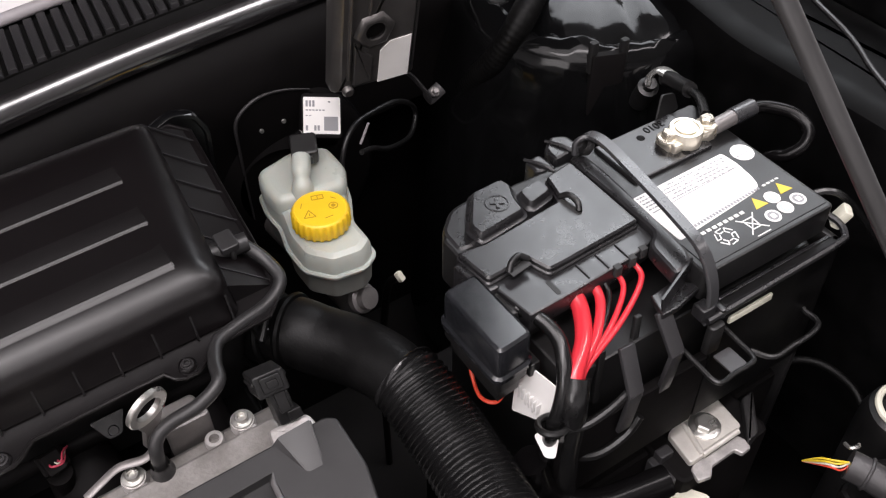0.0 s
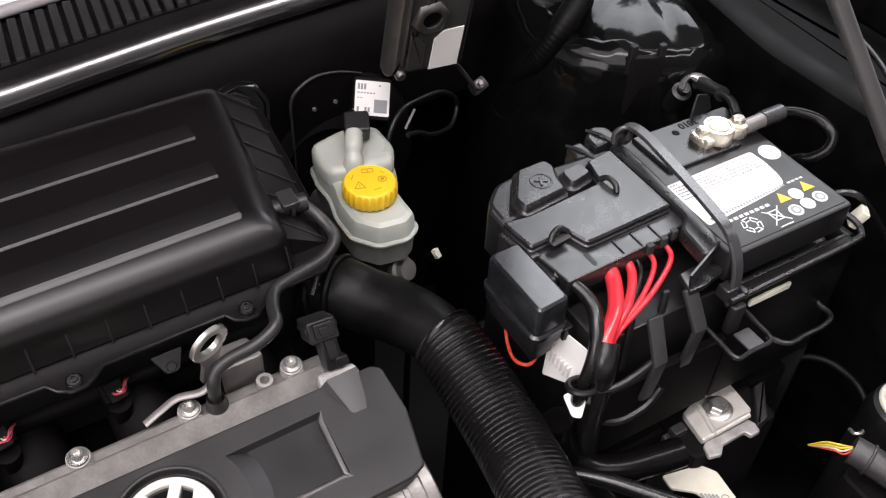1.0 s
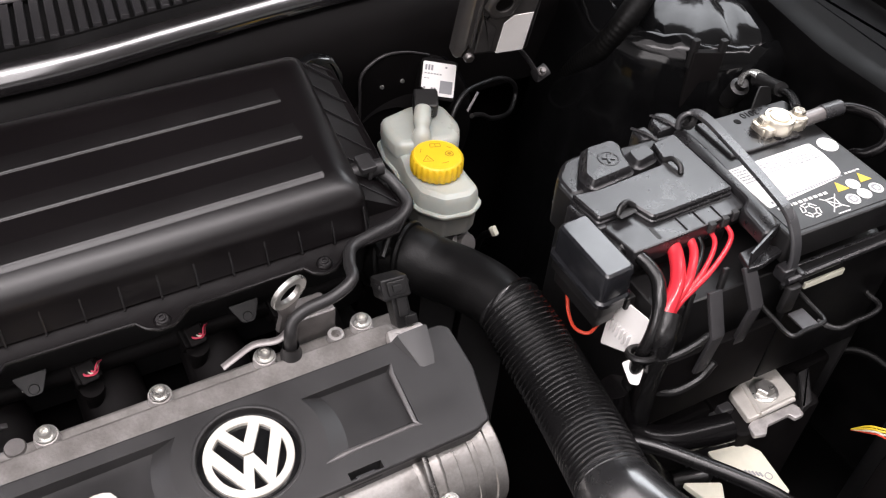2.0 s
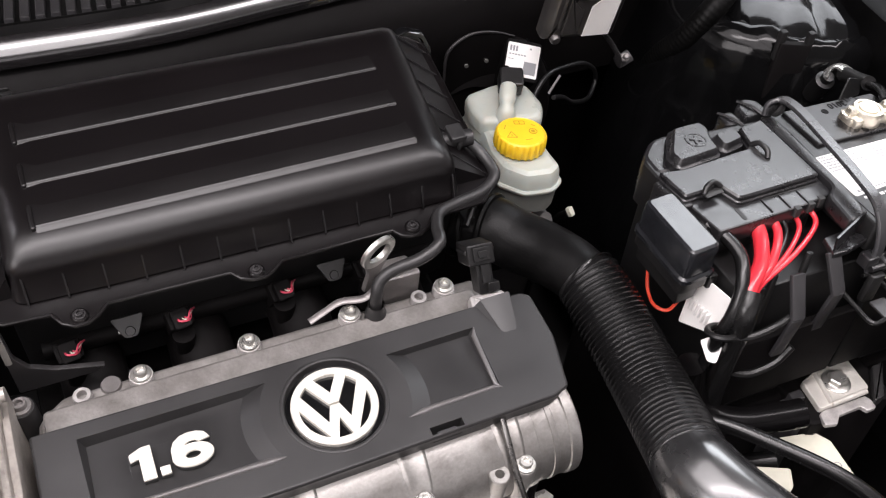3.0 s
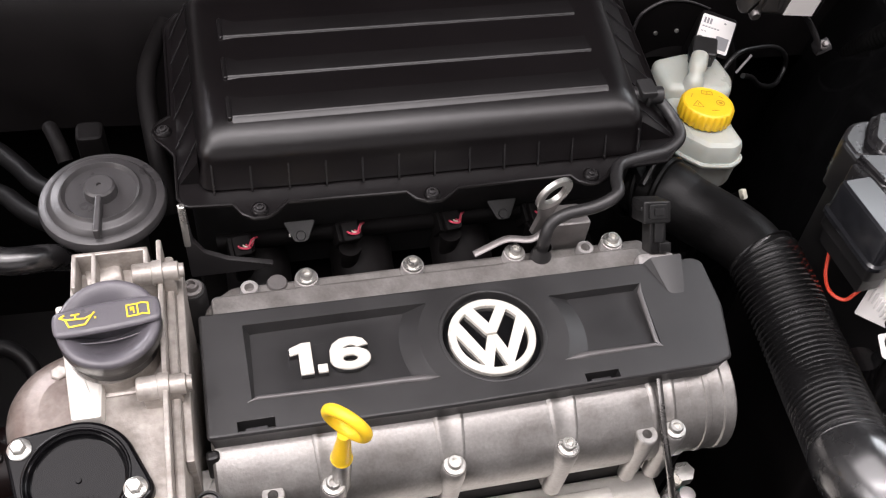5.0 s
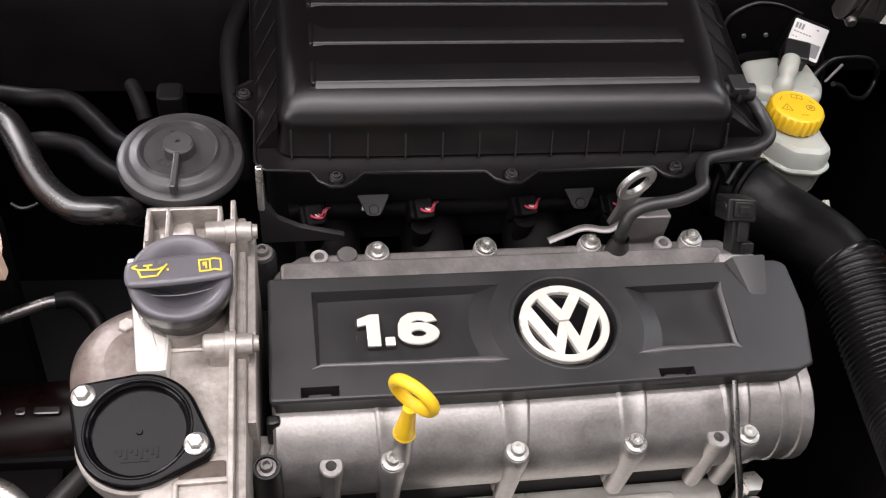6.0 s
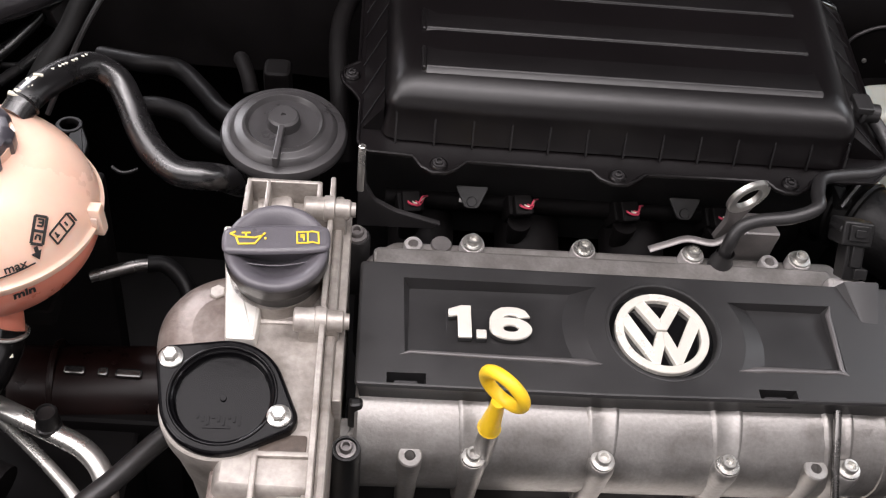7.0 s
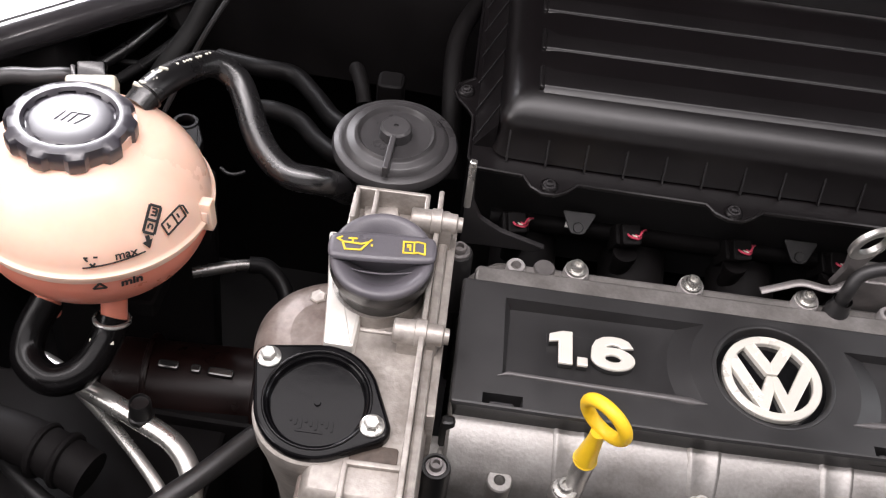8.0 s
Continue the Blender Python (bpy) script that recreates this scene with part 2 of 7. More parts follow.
DARKSTEEL = surface("dark_steel", (0.035, 0.033, 0.034), 0.4, metal=0.3, stain=0.3)
# near-black that puts the deep shade of the bay into the colour
PIT = surface("near_black_shade", (0.0031, 0.0025, 0.0026), 0.65, grain=0.1, stain=0.4, stain_scale=12, spec=0.12)
CAPGREY = surface("dusty_grey_plastic", (0.026, 0.025, 0.0265), 0.38, grain=0.25, grain_scale=1200, stain=0.25)
WINGPAINT = surface("satin_wing_paint", (0.0030, 0.0029, 0.0030), 0.42, grain=0.1, grain_scale=300, stain=0.5, stain_scale=26, spec=0.05)
CASE = surface("stained_cast_aluminium", (0.375, 0.348, 0.322), 0.38, metal=0.38, grain=0.45, grain_scale=260, stain=0.30, stain_scale=46, soil=(0.255, 0.228, 0.203))
HOUSING = surface("sooty_cast_aluminium", (0.345, 0.335, 0.322), 0.42, metal=0.75, grain=0.30, grain_scale=420, stain=0.12, stain_scale=34, soil=(0.235, 0.222, 0.21))
PALE = surface("pale_windscreen_paint", (0.78, 0.75, 0.75), 0.30, stain=0.1)
COOLANT = surface("clear_plastic_over_coolant", (0.86, 0.30, 0.21), 0.32, stain=0.12, stain_scale=12, under=0.3)
SATIN = surface("satin_duct_plastic", (0.0036, 0.0034, 0.0035), 0.44, grain=0.25, grain_scale=500, stain=0.4, stain_scale=40, swing=0.10, spec=0.17)
FLUID = surface("milky_plastic_over_fluid", (0.20, 0.20, 0.185), 0.36, stain=0.2, stain_scale=14, under=0.2)
BRASSY = surface("yellowish_zinc", (0.72, 0.67, 0.57), 0.26, metal=0.85, grain=0.12, stain=0.25)
ROD = surface("smooth_grey_rod", (0.030, 0.029, 0.029), 0.36, stain=0.2, swing=0.03)
LINE = surface("dark_steel_line", (0.16, 0.155, 0.15), 0.24, metal=0.9, stain=0.3)
LIP = surface("highlight_grey_plastic_edge", (0.085, 0.080, 0.080), 0.30, stain=0.15, swing=0.03)
DECK = surface("dull_cast_aluminium", (0.25, 0.238, 0.228), 0.42, metal=0.55, grain=0.28, grain_scale=420, stain=0.15, stain_scale=40, soil=(0.17, 0.158, 0.148))
RELAY = surface("smooth_relay_plastic", (0.012, 0.0125, 0.0145), 0.20, stain=0.3, stain_scale=40, swing=0.05, spec=0.6)
# the pale sheen on the oil cap's upper faces is put into this base colour
GRIP = surface("sheen_lavender_grey_plastic", (0.102, 0.096, 0.108), 0.36, grain=0.2, grain_scale=1200, stain=0.2)
HOSE = surface("shiny_hose_rubber", (0.009, 0.0085, 0.009), 0.27, stain=0.2, spec=1.0, swing=0.03)
UHOSE = surface("smooth_dark_rubber", (0.0035, 0.0032, 0.0034), 0.20, stain=0.3, spec=0.15, swing=0.03)
RUSTDARK = surface("dark_rusty_casing", (0.0080, 0.0029, 0.0024), 0.34, stain=0.4, stain_scale=30, spec=0.2)
# browner than the casing: oil stain and shade together in the colour
SHOULDER = surface("oil_browned_shaded_casting", (0.20, 0.172, 0.155), 0.40, metal=0.3, grain=0.4, grain_scale=260, stain=0.35, stain_scale=45, soil=(0.12, 0.092, 0.08))
POCKET = surface("dark_brown_casting", (0.11, 0.085, 0.07), 0.42, metal=0.3, grain=0.4, grain_scale=260, stain=0.4, stain_scale=60)
TANKCAP = surface("polished_cap_plastic", (0.034, 0.031, 0.039), 0.34, stain=0.15, swing=0.02, spec=1.0)
VALVE = surface("dusty_valve_plastic", (0.042, 0.0400, 0.0410), 0.34, grain=0.2, grain_scale=1200, stain=0.25, stain_scale=30)
WINGGLOSS = surface("polished_wing_paint", (0.030, 0.028, 0.030), 0.16, stain=0.2, swing=0.03, coat=0.5)
SLEEVE = surface("shiny_grey_shrink_tube", (0.032, 0.032, 0.034), 0.28, stain=0.2, spec=0.8)
HEATER = surface("dull_hose_rubber", (0.0034, 0.0032, 0.0034), 0.48, stain=0.3, spec=0.12)
LIDRIB = surface("worn_black_plastic_rib", (0.0052, 0.0044, 0.0047), 0.36, grain=0.10, grain_scale=1600, stain=0.2, swing=0.02)
SNORKEL = surface("smooth_duct_plastic", (0.018, 0.0178, 0.0185), 0.27, stain=0.3, swing=0.04, spec=1.0, coat=0.4)
BELLOWS = surface("glossy_bellows_plastic", (0.0085, 0.0082, 0.0085), 0.25, stain=0.3, swing=0.04, spec=1.0, coat=0.3)

# ---- the room round the car ----
def plane_box(name, lo, hi, material, label, category):
    bm = bmesh.new()
    block(bm, lo[0], hi[0], lo[1], hi[1], lo[2], hi[2], 0.002, 0.002)
    return tagged(part(name, bm, material), label, category, kind="structure")


plane_box("floor", (-3.6, -3.6, -0.98), (3.6, 3.6, -0.88), FLOORPAINT, "grey painted workshop floor", "floor")
plane_box("ceiling", (-3.6, -3.6, 2.2), (3.6, 3.6, 2.3), WALLPAINT, "white workshop ceiling", "ceiling")
plane_box("wall_south", (-3.6, -3.7, -0.9), (3.6, -3.6, 2.2), WALLPAINT, "white painted workshop wall", "wall")
plane_box("wall_north", (-3.6, 3.6, -0.9), (3.6, 3.7, 2.2), WALLPAINT, "white painted workshop wall", "wall")
plane_box("wall_west", (-3.7, -3.6, -0.9), (-3.6, 3.6, 2.2), WALLPAINT, "white painted workshop wall", "wall")
plane_box("wall_east", (3.6, -3.6, -0.9), (3.7, 3.6, 2.2), WALLPAINT, "white painted workshop wall", "wall")

# ---- the car's body round the engine bay ----
body = thing("car_body", "gloss black painted engine bay of a car", "car", base=(0, 0, -0.88))
bm = bmesh.new()
block(bm, -0.72, 0.78, -0.62, 0.50, -0.50, -0.46, 0.004, 0.03)
part("undertray", bm, DULL, body)
# firewall coloured near-black for the shade under the bonnet
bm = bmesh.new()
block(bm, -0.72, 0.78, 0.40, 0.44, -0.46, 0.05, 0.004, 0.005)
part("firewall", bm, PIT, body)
bm = bmesh.new()
block(bm, -0.76, -0.72, -0.62, 0.48, -0.5, 0.02, 0.004, 0.005)
part("inner_wing", bm, DULL, body)
bm = bmesh.new()
block(bm, 0.74, 0.78, -0.62, 0.48, -0.5, 0.10, 0.004, 0.005)
part("inner_wing", bm, DULL, body)
bm = bmesh.new()
block(bm, -0.72, 0.78, -0.64, -0.60, -0.5, -0.05, 0.004, 0.005)
part("front_panel", bm, DULL, body)
for x in (-0.66, 0.70):
    for y in (-0.5, 0.4):
        bm = bmesh.new()
        block(bm, x - 0.04, x + 0.04, y - 0.04, y + 0.04, -0.88, -0.49, 0.004, 0.01)
        part("jack_stand_leg", bm, DULL, body)
# strut tower: a domed gloss panel with pressed steps
bm = bmesh.new()
lathe(bm, [(0.20, -0.40), (0.165, -0.06), (0.150, 0.0), (0.146, 0.030), (0.138, 0.048), (0.128, 0.056), (0.122, 0.056), (0.116, 0.050), (0.105, 0.056), (0.07, 0.064), (0.03, 0.066), (0, 0.066)], 72, T((0.60, 0.245, 0.02)))
for v in bm.verts:
    v.co += Vector((1, 1, 1.6)) * 0.0045 * (noise.noise(v.co * 38) + 0.5 * noise.noise(v.co * 90))
part("strut_tower", bm, TOWER, body, "gloss black domed strut tower")
bm = bmesh.new()
stack(bm, round_poly([(0.615, -0.40), (0.735, -0.40), (0.735, 0.30), (0.64, 0.30), (0.600, 0.06)], 0.02), [(0, -0.3), (0, 0.085), (0.004, 0.098), (0.014, 0.104), (0.03, 0.104)])
part("wing_ledge", bm, WINGPAINT, body)
bm = bmesh.new()
slab(bm, round_poly([(0.70, -0.45), (0.80, -0.50), (0.80, 0.40), (0.75, 0.40), (0.72, 0.05)], 0.02), 0.108, 0.15, 0.012)
part("wing_edge", bm, WINGPAINT, body, "satin black edge of the wing")
# cowl: a rounded seal on a rail, and the slotted panel behind it
rail = [(-0.70, 0.330, 0.04), (-0.55, 0.315, 0.075), (-0.38, 0.300, 0.095), (-0.22, 0.290, 0.100), (-0.08, 0.294, 0.100), (0.03, 0.312, 0.100), (0.13, 0.329, 0.100), (0.26, 0.346, 0.099), (0.40, 0.364, 0.095), (0.60, 0.385, 0.085)]
bm = bmesh.new()
section = [(-0.0135, -0.010), (-0.0142, -0.004), (-0.0130, 0.0000), (-0.0102, 0.0034), (-0.0062, 0.0070), (-0.0020, 0.0104), (0.0010, 0.0118), (0.0032, 0.0116), (0.0044, 0.0090), (0.0060, -0.006), (0.0, -0.012)]
runs = [[bm.verts.new(p + Vector((0, dy, dz))) for dy, dz in section] for p in spline(rail, 6)]
for a, b in zip(runs, runs[1:]):
    bridge(bm, a, b)
part("cowl_seal", bm, SEAL, body, "black rubber seal along the cowl")
bm = bmesh.new()
k = [Vector(p) for p in spline(rail, 4)]
prof = [(0.012, -0.010), (0.0, -0.012), (-0.018, -0.022), (-0.030, -0.040), (-0.034, -0.075), (-0.030, -0.16)]
rows = [[bm.verts.new(p + Vector((0, dy, dz))) for p in k] for dy, dz in prof]
for a, b in zip(rows, rows[1:]):
    bridge(bm, a, b, closed=False)
part("cowl_rail", bm, PIT, body)
bm = bmesh.new()
prof = [(0.006, -0.008), (0.03, -0.010), (0.055, -0.006)]
rows = [[bm.verts.new(p + Vector((0, dy, dz))) for p in k] for dy, dz in prof]
for a, b in zip(rows, rows[1:]):
    bridge(bm, a, b, closed=False)
part("cowl_shelf", bm, DULL, body)
bm = bmesh.new()
rows = [[bm.verts.new(p + Vector((0, dy, dz))) for p in k] for dy, dz in ((0.050, -0.004), (0.052, -0.012), (0.130, -0.006), (0.130, 0.002))]
for a, b in zip(rows, rows[1:]):
    bridge(bm, a, b, closed=False)
grille = part("grille_back", bm, DULL, body)
slat_bm = bmesh.new()
block(slat_bm, -0.0042, 0.0042, 0.0, 0.066, -0.003, 0.004, 0.0012, 0.001)
slat = part("slat", slat_bm, CAPGREY, grille)
for i in range(95):
    o = slat if i == 0 else slat.copy()
    if i:
        scene.collection.objects.link(o)
    x = -0.66 + 0.0132 * i
    near = min(k, key=lambda p: abs(p.x - x))
    o.matrix_basis = pose(x, near.y + 0.054, near.z - 0.006, 3, 0, -6)
bm = bmesh.new()
tube(bm, [p + Vector((0, 0.126, 0.004)) for p in k], 0.006, 10, 2)
part("grille_edge", bm, GREYPAINT, body)
bm = bmesh.new()
rows = [[bm.verts.new(p + Vector((0, dy, dz))) for p in k] for dy, dz in ((0.128, 0.0), (0.16, 0.012), (0.50, 0.10))]
for a, b in zip(rows, rows[1:]):
    bridge(bm, a, b, closed=False)
part("windscreen_panel", bm, PALE, body, "pale lower edge of the windscreen")
# folded shield in front of the firewall and a seam along the wing
bm = bmesh.new()
stack(bm, round_poly([(0.10, -0.46), (0.172, -0.46), (0.174, -0.072), (0.180, -0.003), (0.182, 0.045), (0.172, 0.066), (0.150, 0.073), (0.133, 0.066), (0.10, 0.050)], 0.006), [(0.004, 0.0), (0, 0.004), (0, 0.010), (0.0015, 0.0125), (0.005, 0.0125), (0.0065, 0.010)], Matrix(((1, 0, 0, 0), (0, 0, -1, 0.280), (0, 1, 0, 0), (0, 0, 0, 1))))
part("shield_plate", bm, GLOSSY, body)
bm = bmesh.new()
stack(bm, round_poly([(0.2160, -0.46), (0.3100, -0.46), (0.3130, -0.012), (0.3080, 0.008), (0.2950, 0.0225), (0.2700, 0.0310), (0.2480, 0.0335), (0.2330, 0.0295), (0.2195, 0.0190), (0.2150, 0.008), (0.2150, -0.012)], 0.006), [(0.002, 0.0), (0, 0.002), (0, 0.004), (0.001, 0.005)], Matrix(((1, 0, 0, 0), (0, 0, -1, 0.3060), (0, 1, 0, 0), (0, 0, 0, 1))))
booster_shield = part("booster_shield", bm, PIT, body)
bm = bmesh.new()
tube(bm, [(0.2165, 0.301, -0.11), (0.2150, 0.301, -0.055), (0.2145, 0.301, -0.012), (0.2145, 0.301, 0.008), (0.2190, 0.301, 0.0205), (0.2330, 0.301, 0.0310), (0.2480, 0.301, 0.0348), (0.2700, 0.301, 0.0322), (0.2950, 0.301, 0.0235)], lambda u: 0.0009 + 0.0010 * math.sin(math.pi * u), 10)
part("folded_edge", bm, DARKSTEEL, booster_shield)
for x, z in ((0.2400, -0.004), (0.2640, -0.002)):
    bm = bmesh.new()
    lathe(bm, [(0.0024, 0.0), (0.0020, 0.002), (0, 0.002)], 16, aim((x, 0.301, z), (0, -1, 0)))
    part("rivet", bm, STEEL, booster_shield)
bm = bmesh.new()
tube(bm, [(0.712, 0.075, 0.1055), (0.705, 0.058, 0.1055), (0.697, 0.035, 0.1055), (0.688, 0.010, 0.1055), (0.676, -0.015, 0.1055), (0.662, -0.038, 0.1055), (0.650, -0.062, 0.1055), (0.640, -0.085, 0.1055)], 0.0022, 8)
part("wing_seam", bm, DARKSTEEL, body)
# open bonnet over the cowl, its dark underside towards the bay
bm = bmesh.new()
slab(bm, round_poly([(-0.64, 0.0), (0.64, 0.0), (0.62, 0.25), (0.50, 0.92), (-0.54, 0.92), (-0.63, 0.25)], 0.05, 6), -0.012, 0.012, 0.006, T((0.0, 0.62, 0.16)) @ pose(0, 0, 0, 122, 0, 0))
part("bonnet", bm, DULL, body, "open black bonnet")
for x in (-0.56, 0.60):
    bm = bmesh.new()
    tube(bm, [(x, 0.44, 0.02), (x, 0.50, 0.08), (x, 0.595, 0.165), (x, 0.545, 0.26)], 0.010, 10)
    part("bonnet_hinge", bm, DULL, body)

# ---- engine ----
block_thing = thing("engine_block", "dark engine block under the valve cover", "engine", base=(-0.06, -0.05, -0.46), m=E)
bm = bmesh.new()
block(bm, -0.245, 0.115, -0.15, 0.0, -0.44, -0.06, 0.006, 0.01)
part("block_body", bm, DULL, block_thing)
bm = bmesh.new()
block(bm, -0.132, 0.088, -0.235, -0.1505, -0.30, -0.1100, 0.003, 0.004)
block(bm, -0.100, 0.050, -0.215, -0.1600, -0.12, -0.1070, 0.0015, 0.004)
part("exhaust_shield", bm, BRIGHTALU, block_thing, "pale heat shield in front of the block")

# valve cover of cast aluminium
valve = thing("valve_cover", "cast aluminium valve cover with socket bolts along both edges", "valve cover", base=(-0.06, -0.08, -0.06), m=E)
bm = bmesh.new()
slab(bm, round_poly([(-0.243, -0.10), (0.125, -0.10), (0.125, -0.02), (0.108, 0.006), (-0.222, 0.006), (-0.236, -0.004), (-0.243, -0.012)], 0.004), -0.062, -0.012, 0.003)
slab(bm, round_poly([(-0.2375, -0.045), (0.100, -0.045), (0.100, -0.0085), (-0.2375, -0.0075)], 0.0055, 5), -0.03, -0.002, 0.0025)
part("deck", bm, DECK, valve)
# the round cam housing along the front
bm = bmesh.new()
axis = (-0.120, -0.046)
prof = []
for i in range(15):
    a = radians(-60 + 200 * i / 14)
    prof.append((axis[0] - 0.046 * math.sin(a), axis[1] + 0.046 * math.cos(a)))
xs = [-0.245, -0.243, -0.05, 0.0920, 0.0930, 0.1045, 0.1052, 0.1090, 0.1097, 0.1190, 0.1200, 0.1280, 0.1295]
scale = [0.96, 1, 1, 1, 0.955, 0.955, 0.975, 0.975, 0.955, 0.955, 0.985, 0.985, 0.95]
rings = [[bm.verts.new((x, axis[0] + (y - axis[0]) * s, axis[1] + (z - axis[1]) * s)) for y, z in prof] for x, s in zip(xs, scale)]
for a, b in zip(rings, rings[1:]):
    bridge(bm, a, b)
cap(bm, rings[0])
cap(bm, rings[-1][::-1])
housing = part("cam_housing", bm, HOUSING, valve)
bm = bmesh.new()
slab(bm, round_poly([(0.1030, -0.1520), (0.1290, -0.1520), (0.1280, -0.1585), (0.1180, -0.1570), (0.1170, -0.1600), (0.1060, -0.1590)], 0.001), -0.0530, -0.0500, 0.0006)
part("edge_plate", bm, ALU, housing)
# saddles across the housing, each down to a bolt boss
for x in (-0.169, -0.086, -0.004, 0.071):
    bm = bmesh.new()
    rings = []
    for i in range(17):
        a = radians(-12 + 78 * i / 16)
        w = 0.0105 - 0.0035 * i / 16
        rings.append([])
        for u, lift in ((-1.25, -0.0010), (-1.0, 0.0012), (-0.82, 0.0013), (-0.6, 0.0004), (0.6, 0.0004), (0.82, 0.0013), (1.0, 0.0012), (1.25, -0.0010)):
            r = 0.0460 + lift
            rings[-1].append(bm.verts.new((x + u * w, axis[0] - r * math.sin(a), axis[1] + r * math.cos(a))))
    for a, b in zip(rings, rings[1:]):
        bridge(bm, a, b, closed=False)
    part("saddle", bm, HOUSING, housing, sharp=60)
for x in (-0.250, -0.169, -0.086, -0.004, 0.077):
    bm = bmesh.new()
    lathe(bm, [(0.0072, -0.085), (0.0078, -0.060), (0.0092, -0.028), (0.0088, -0.0205), (0.0080, -0.0190), (0, -0.0190)], 28, T((x, -0.1615, 0)))
    stack(bm, round_poly([(x - 0.0075, -0.1600), (x + 0.0075, -0.1600), (x + 0.0095, -0.130), (x - 0.0095, -0.130)], 0.003), [(0, -0.085), (0, -0.040), (0.0015, -0.030), (0.003, -0.0265)])
    part("boss", bm, HOUSING, valve)
    socket_bolt(T((x, -0.1615, -0.0180)), valve, STEEL, 0.0050)
for x in (-0.209, 0.056):
    bm = bmesh.new()
    lathe(bm, [(0.0065, -0.085), (0.0078, -0.030), (0.0080, -0.0200), (0.0072, -0.0190), (0.0036, -0.0190), (0.0034, -0.028), (0, -0.028)], 24, T((x, -0.1615, 0)))
    part("open_boss", bm, HOUSING, valve)
for x in (-0.166, -0.084, -0.002, 0.080):
    bm = bmesh.new()
    lathe(bm, [(0.0098, -0.05), (0.0092, -0.008), (0.0086, -0.0045), (0, -0.0045)], 24, T((x, 0.001, 0)))
    slab(bm, round_poly([(x - 0.006, -0.04), (x + 0.010, -0.04), (x + 0.007, 0.0), (x - 0.007, 0.0)], 0.002), -0.02, -0.006, 0.003)
    part("boss", bm, ALU, valve)
    socket_bolt(T((x, 0.001, -0.0035)), valve, STEEL, 0.0050)
for x in (-0.209, 0.057):
    bm = bmesh.new()
    lathe(bm, [(0.0075, -0.05), (0.007, -0.007), (0.0063, -0.0055), (0.0038, -0.0055), (0.0035, -0.016), (0, -0.016)], 24, T((x, -0.001, 0)))
    part("open_boss", bm, ALU, valve)
bm = bmesh.new()
lathe(bm, [(0.0105, -0.06), (0.0100, -0.004), (0.009, -0.002), (0, -0.002)], 24, T((-0.250, 0.001, 0)))
part("dark_boss", bm, COVER, valve)
socket_bolt(T((-0.250, 0.001, -0.001)), valve, GREYSTEEL, 0.0050)
bm = bmesh.new()
lathe(bm, [(0.0085, -0.06), (0.008, -0.012), (0.007, -0.010), (0, -0.010)], 20, T((-0.188, 0.004, 0)))
part("boss", bm, GREYSTEEL, valve)
bm = bmesh.new()
block(bm, -0.245, 0.058, -0.1590, -0.140, -0.0640, -0.0575, 0.0012, 0.002)
part("front_flange", bm, ALU, valve)

# the plastic cover on top
cover = thing("engine_cover", "dark grey grained plastic engine cover with a round chrome badge", "engine cover", base=(-0.06, -0.085, -0.004), m=E)
bm = bmesh.new()
TOP = 0.0195
outline = round_poly([(-0.246, -0.1345), (-0.085, -0.1365), (0.110, -0.1345), (0.1225, -0.1300), (0.1330, -0.0860), (0.1330, -0.0450), (0.126, -0.0400), (-0.160, -0.0385), (-0.246, -0.0375)], 0.003)
rings = stack(bm, outline, [(0.0040, -0.0020), (0.0026, 0.0080), (0.0008, 0.0150), (0.0, 0.0172), (0.0010, 0.0190), (0.0021, TOP)], bottom=False, top=False)
BX, BY = -0.0447, -0.0850


def arc(r, a0, a1, n=10):
    return [(BX + r * math.cos(radians(a0 + (a1 - a0) * i / n)), BY + r * math.sin(radians(a0 + (a1 - a0) * i / n))) for i in range(n + 1)]


def panel_floor(x, y):
    """The sunk panels lie deeper towards the rear."""
    return TOP - 0.0022 - 0.0052 * (y + 0.1080) / 0.0500


def recess(outer, inner, depth):
    a = loop_verts(bm, outer, TOP)
    b = loop_verts(bm, inner, depth if callable(depth) else TOP - depth)
    bridge(bm, a, b)
    cap(bm, b)
    return a


holes = [
    recess([(-0.2168, -0.0510), (-0.2155, -0.1109)] + arc(0.0530, 211, 141), [(-0.2125, -0.0545), (-0.2135, -0.1075)] + arc(0.0665, 200.6, 151.5), panel_floor),
    recess([(0.0738, -0.1135), (0.0760, -0.0585)] + arc(0.0550, 28, -31.5), [(0.0700, -0.1082), (0.0725, -0.0600)] + arc(0.0685, 21.5, -21), panel_floor),
    recess(arc(0.0362, 0, 352.5, 47), arc(0.0352, 0, 352.5, 47), 0.006),
    recess([(-0.2265, -0.1250), (-0.2265, -0.1325), (-0.2020, -0.1325), (-0.2020, -0.1250)], [(-0.226, -0.1255), (-0.226, -0.1320), (-0.2025, -0.1320), (-0.2025, -0.1255)], 0.012),
    recess([(0.0110, -0.1270), (0.0110, -0.1335), (0.0360, -0.1335), (0.0360, -0.1270)], [(0.0115, -0.1275), (0.0115, -0.1330), (0.0355, -0.1330), (0.0355, -0.1275)], 0.012),
]
fill_with_holes(bm, [rings[-1]] + holes)
part("shell", bm, COVER, cover, sharp=24)
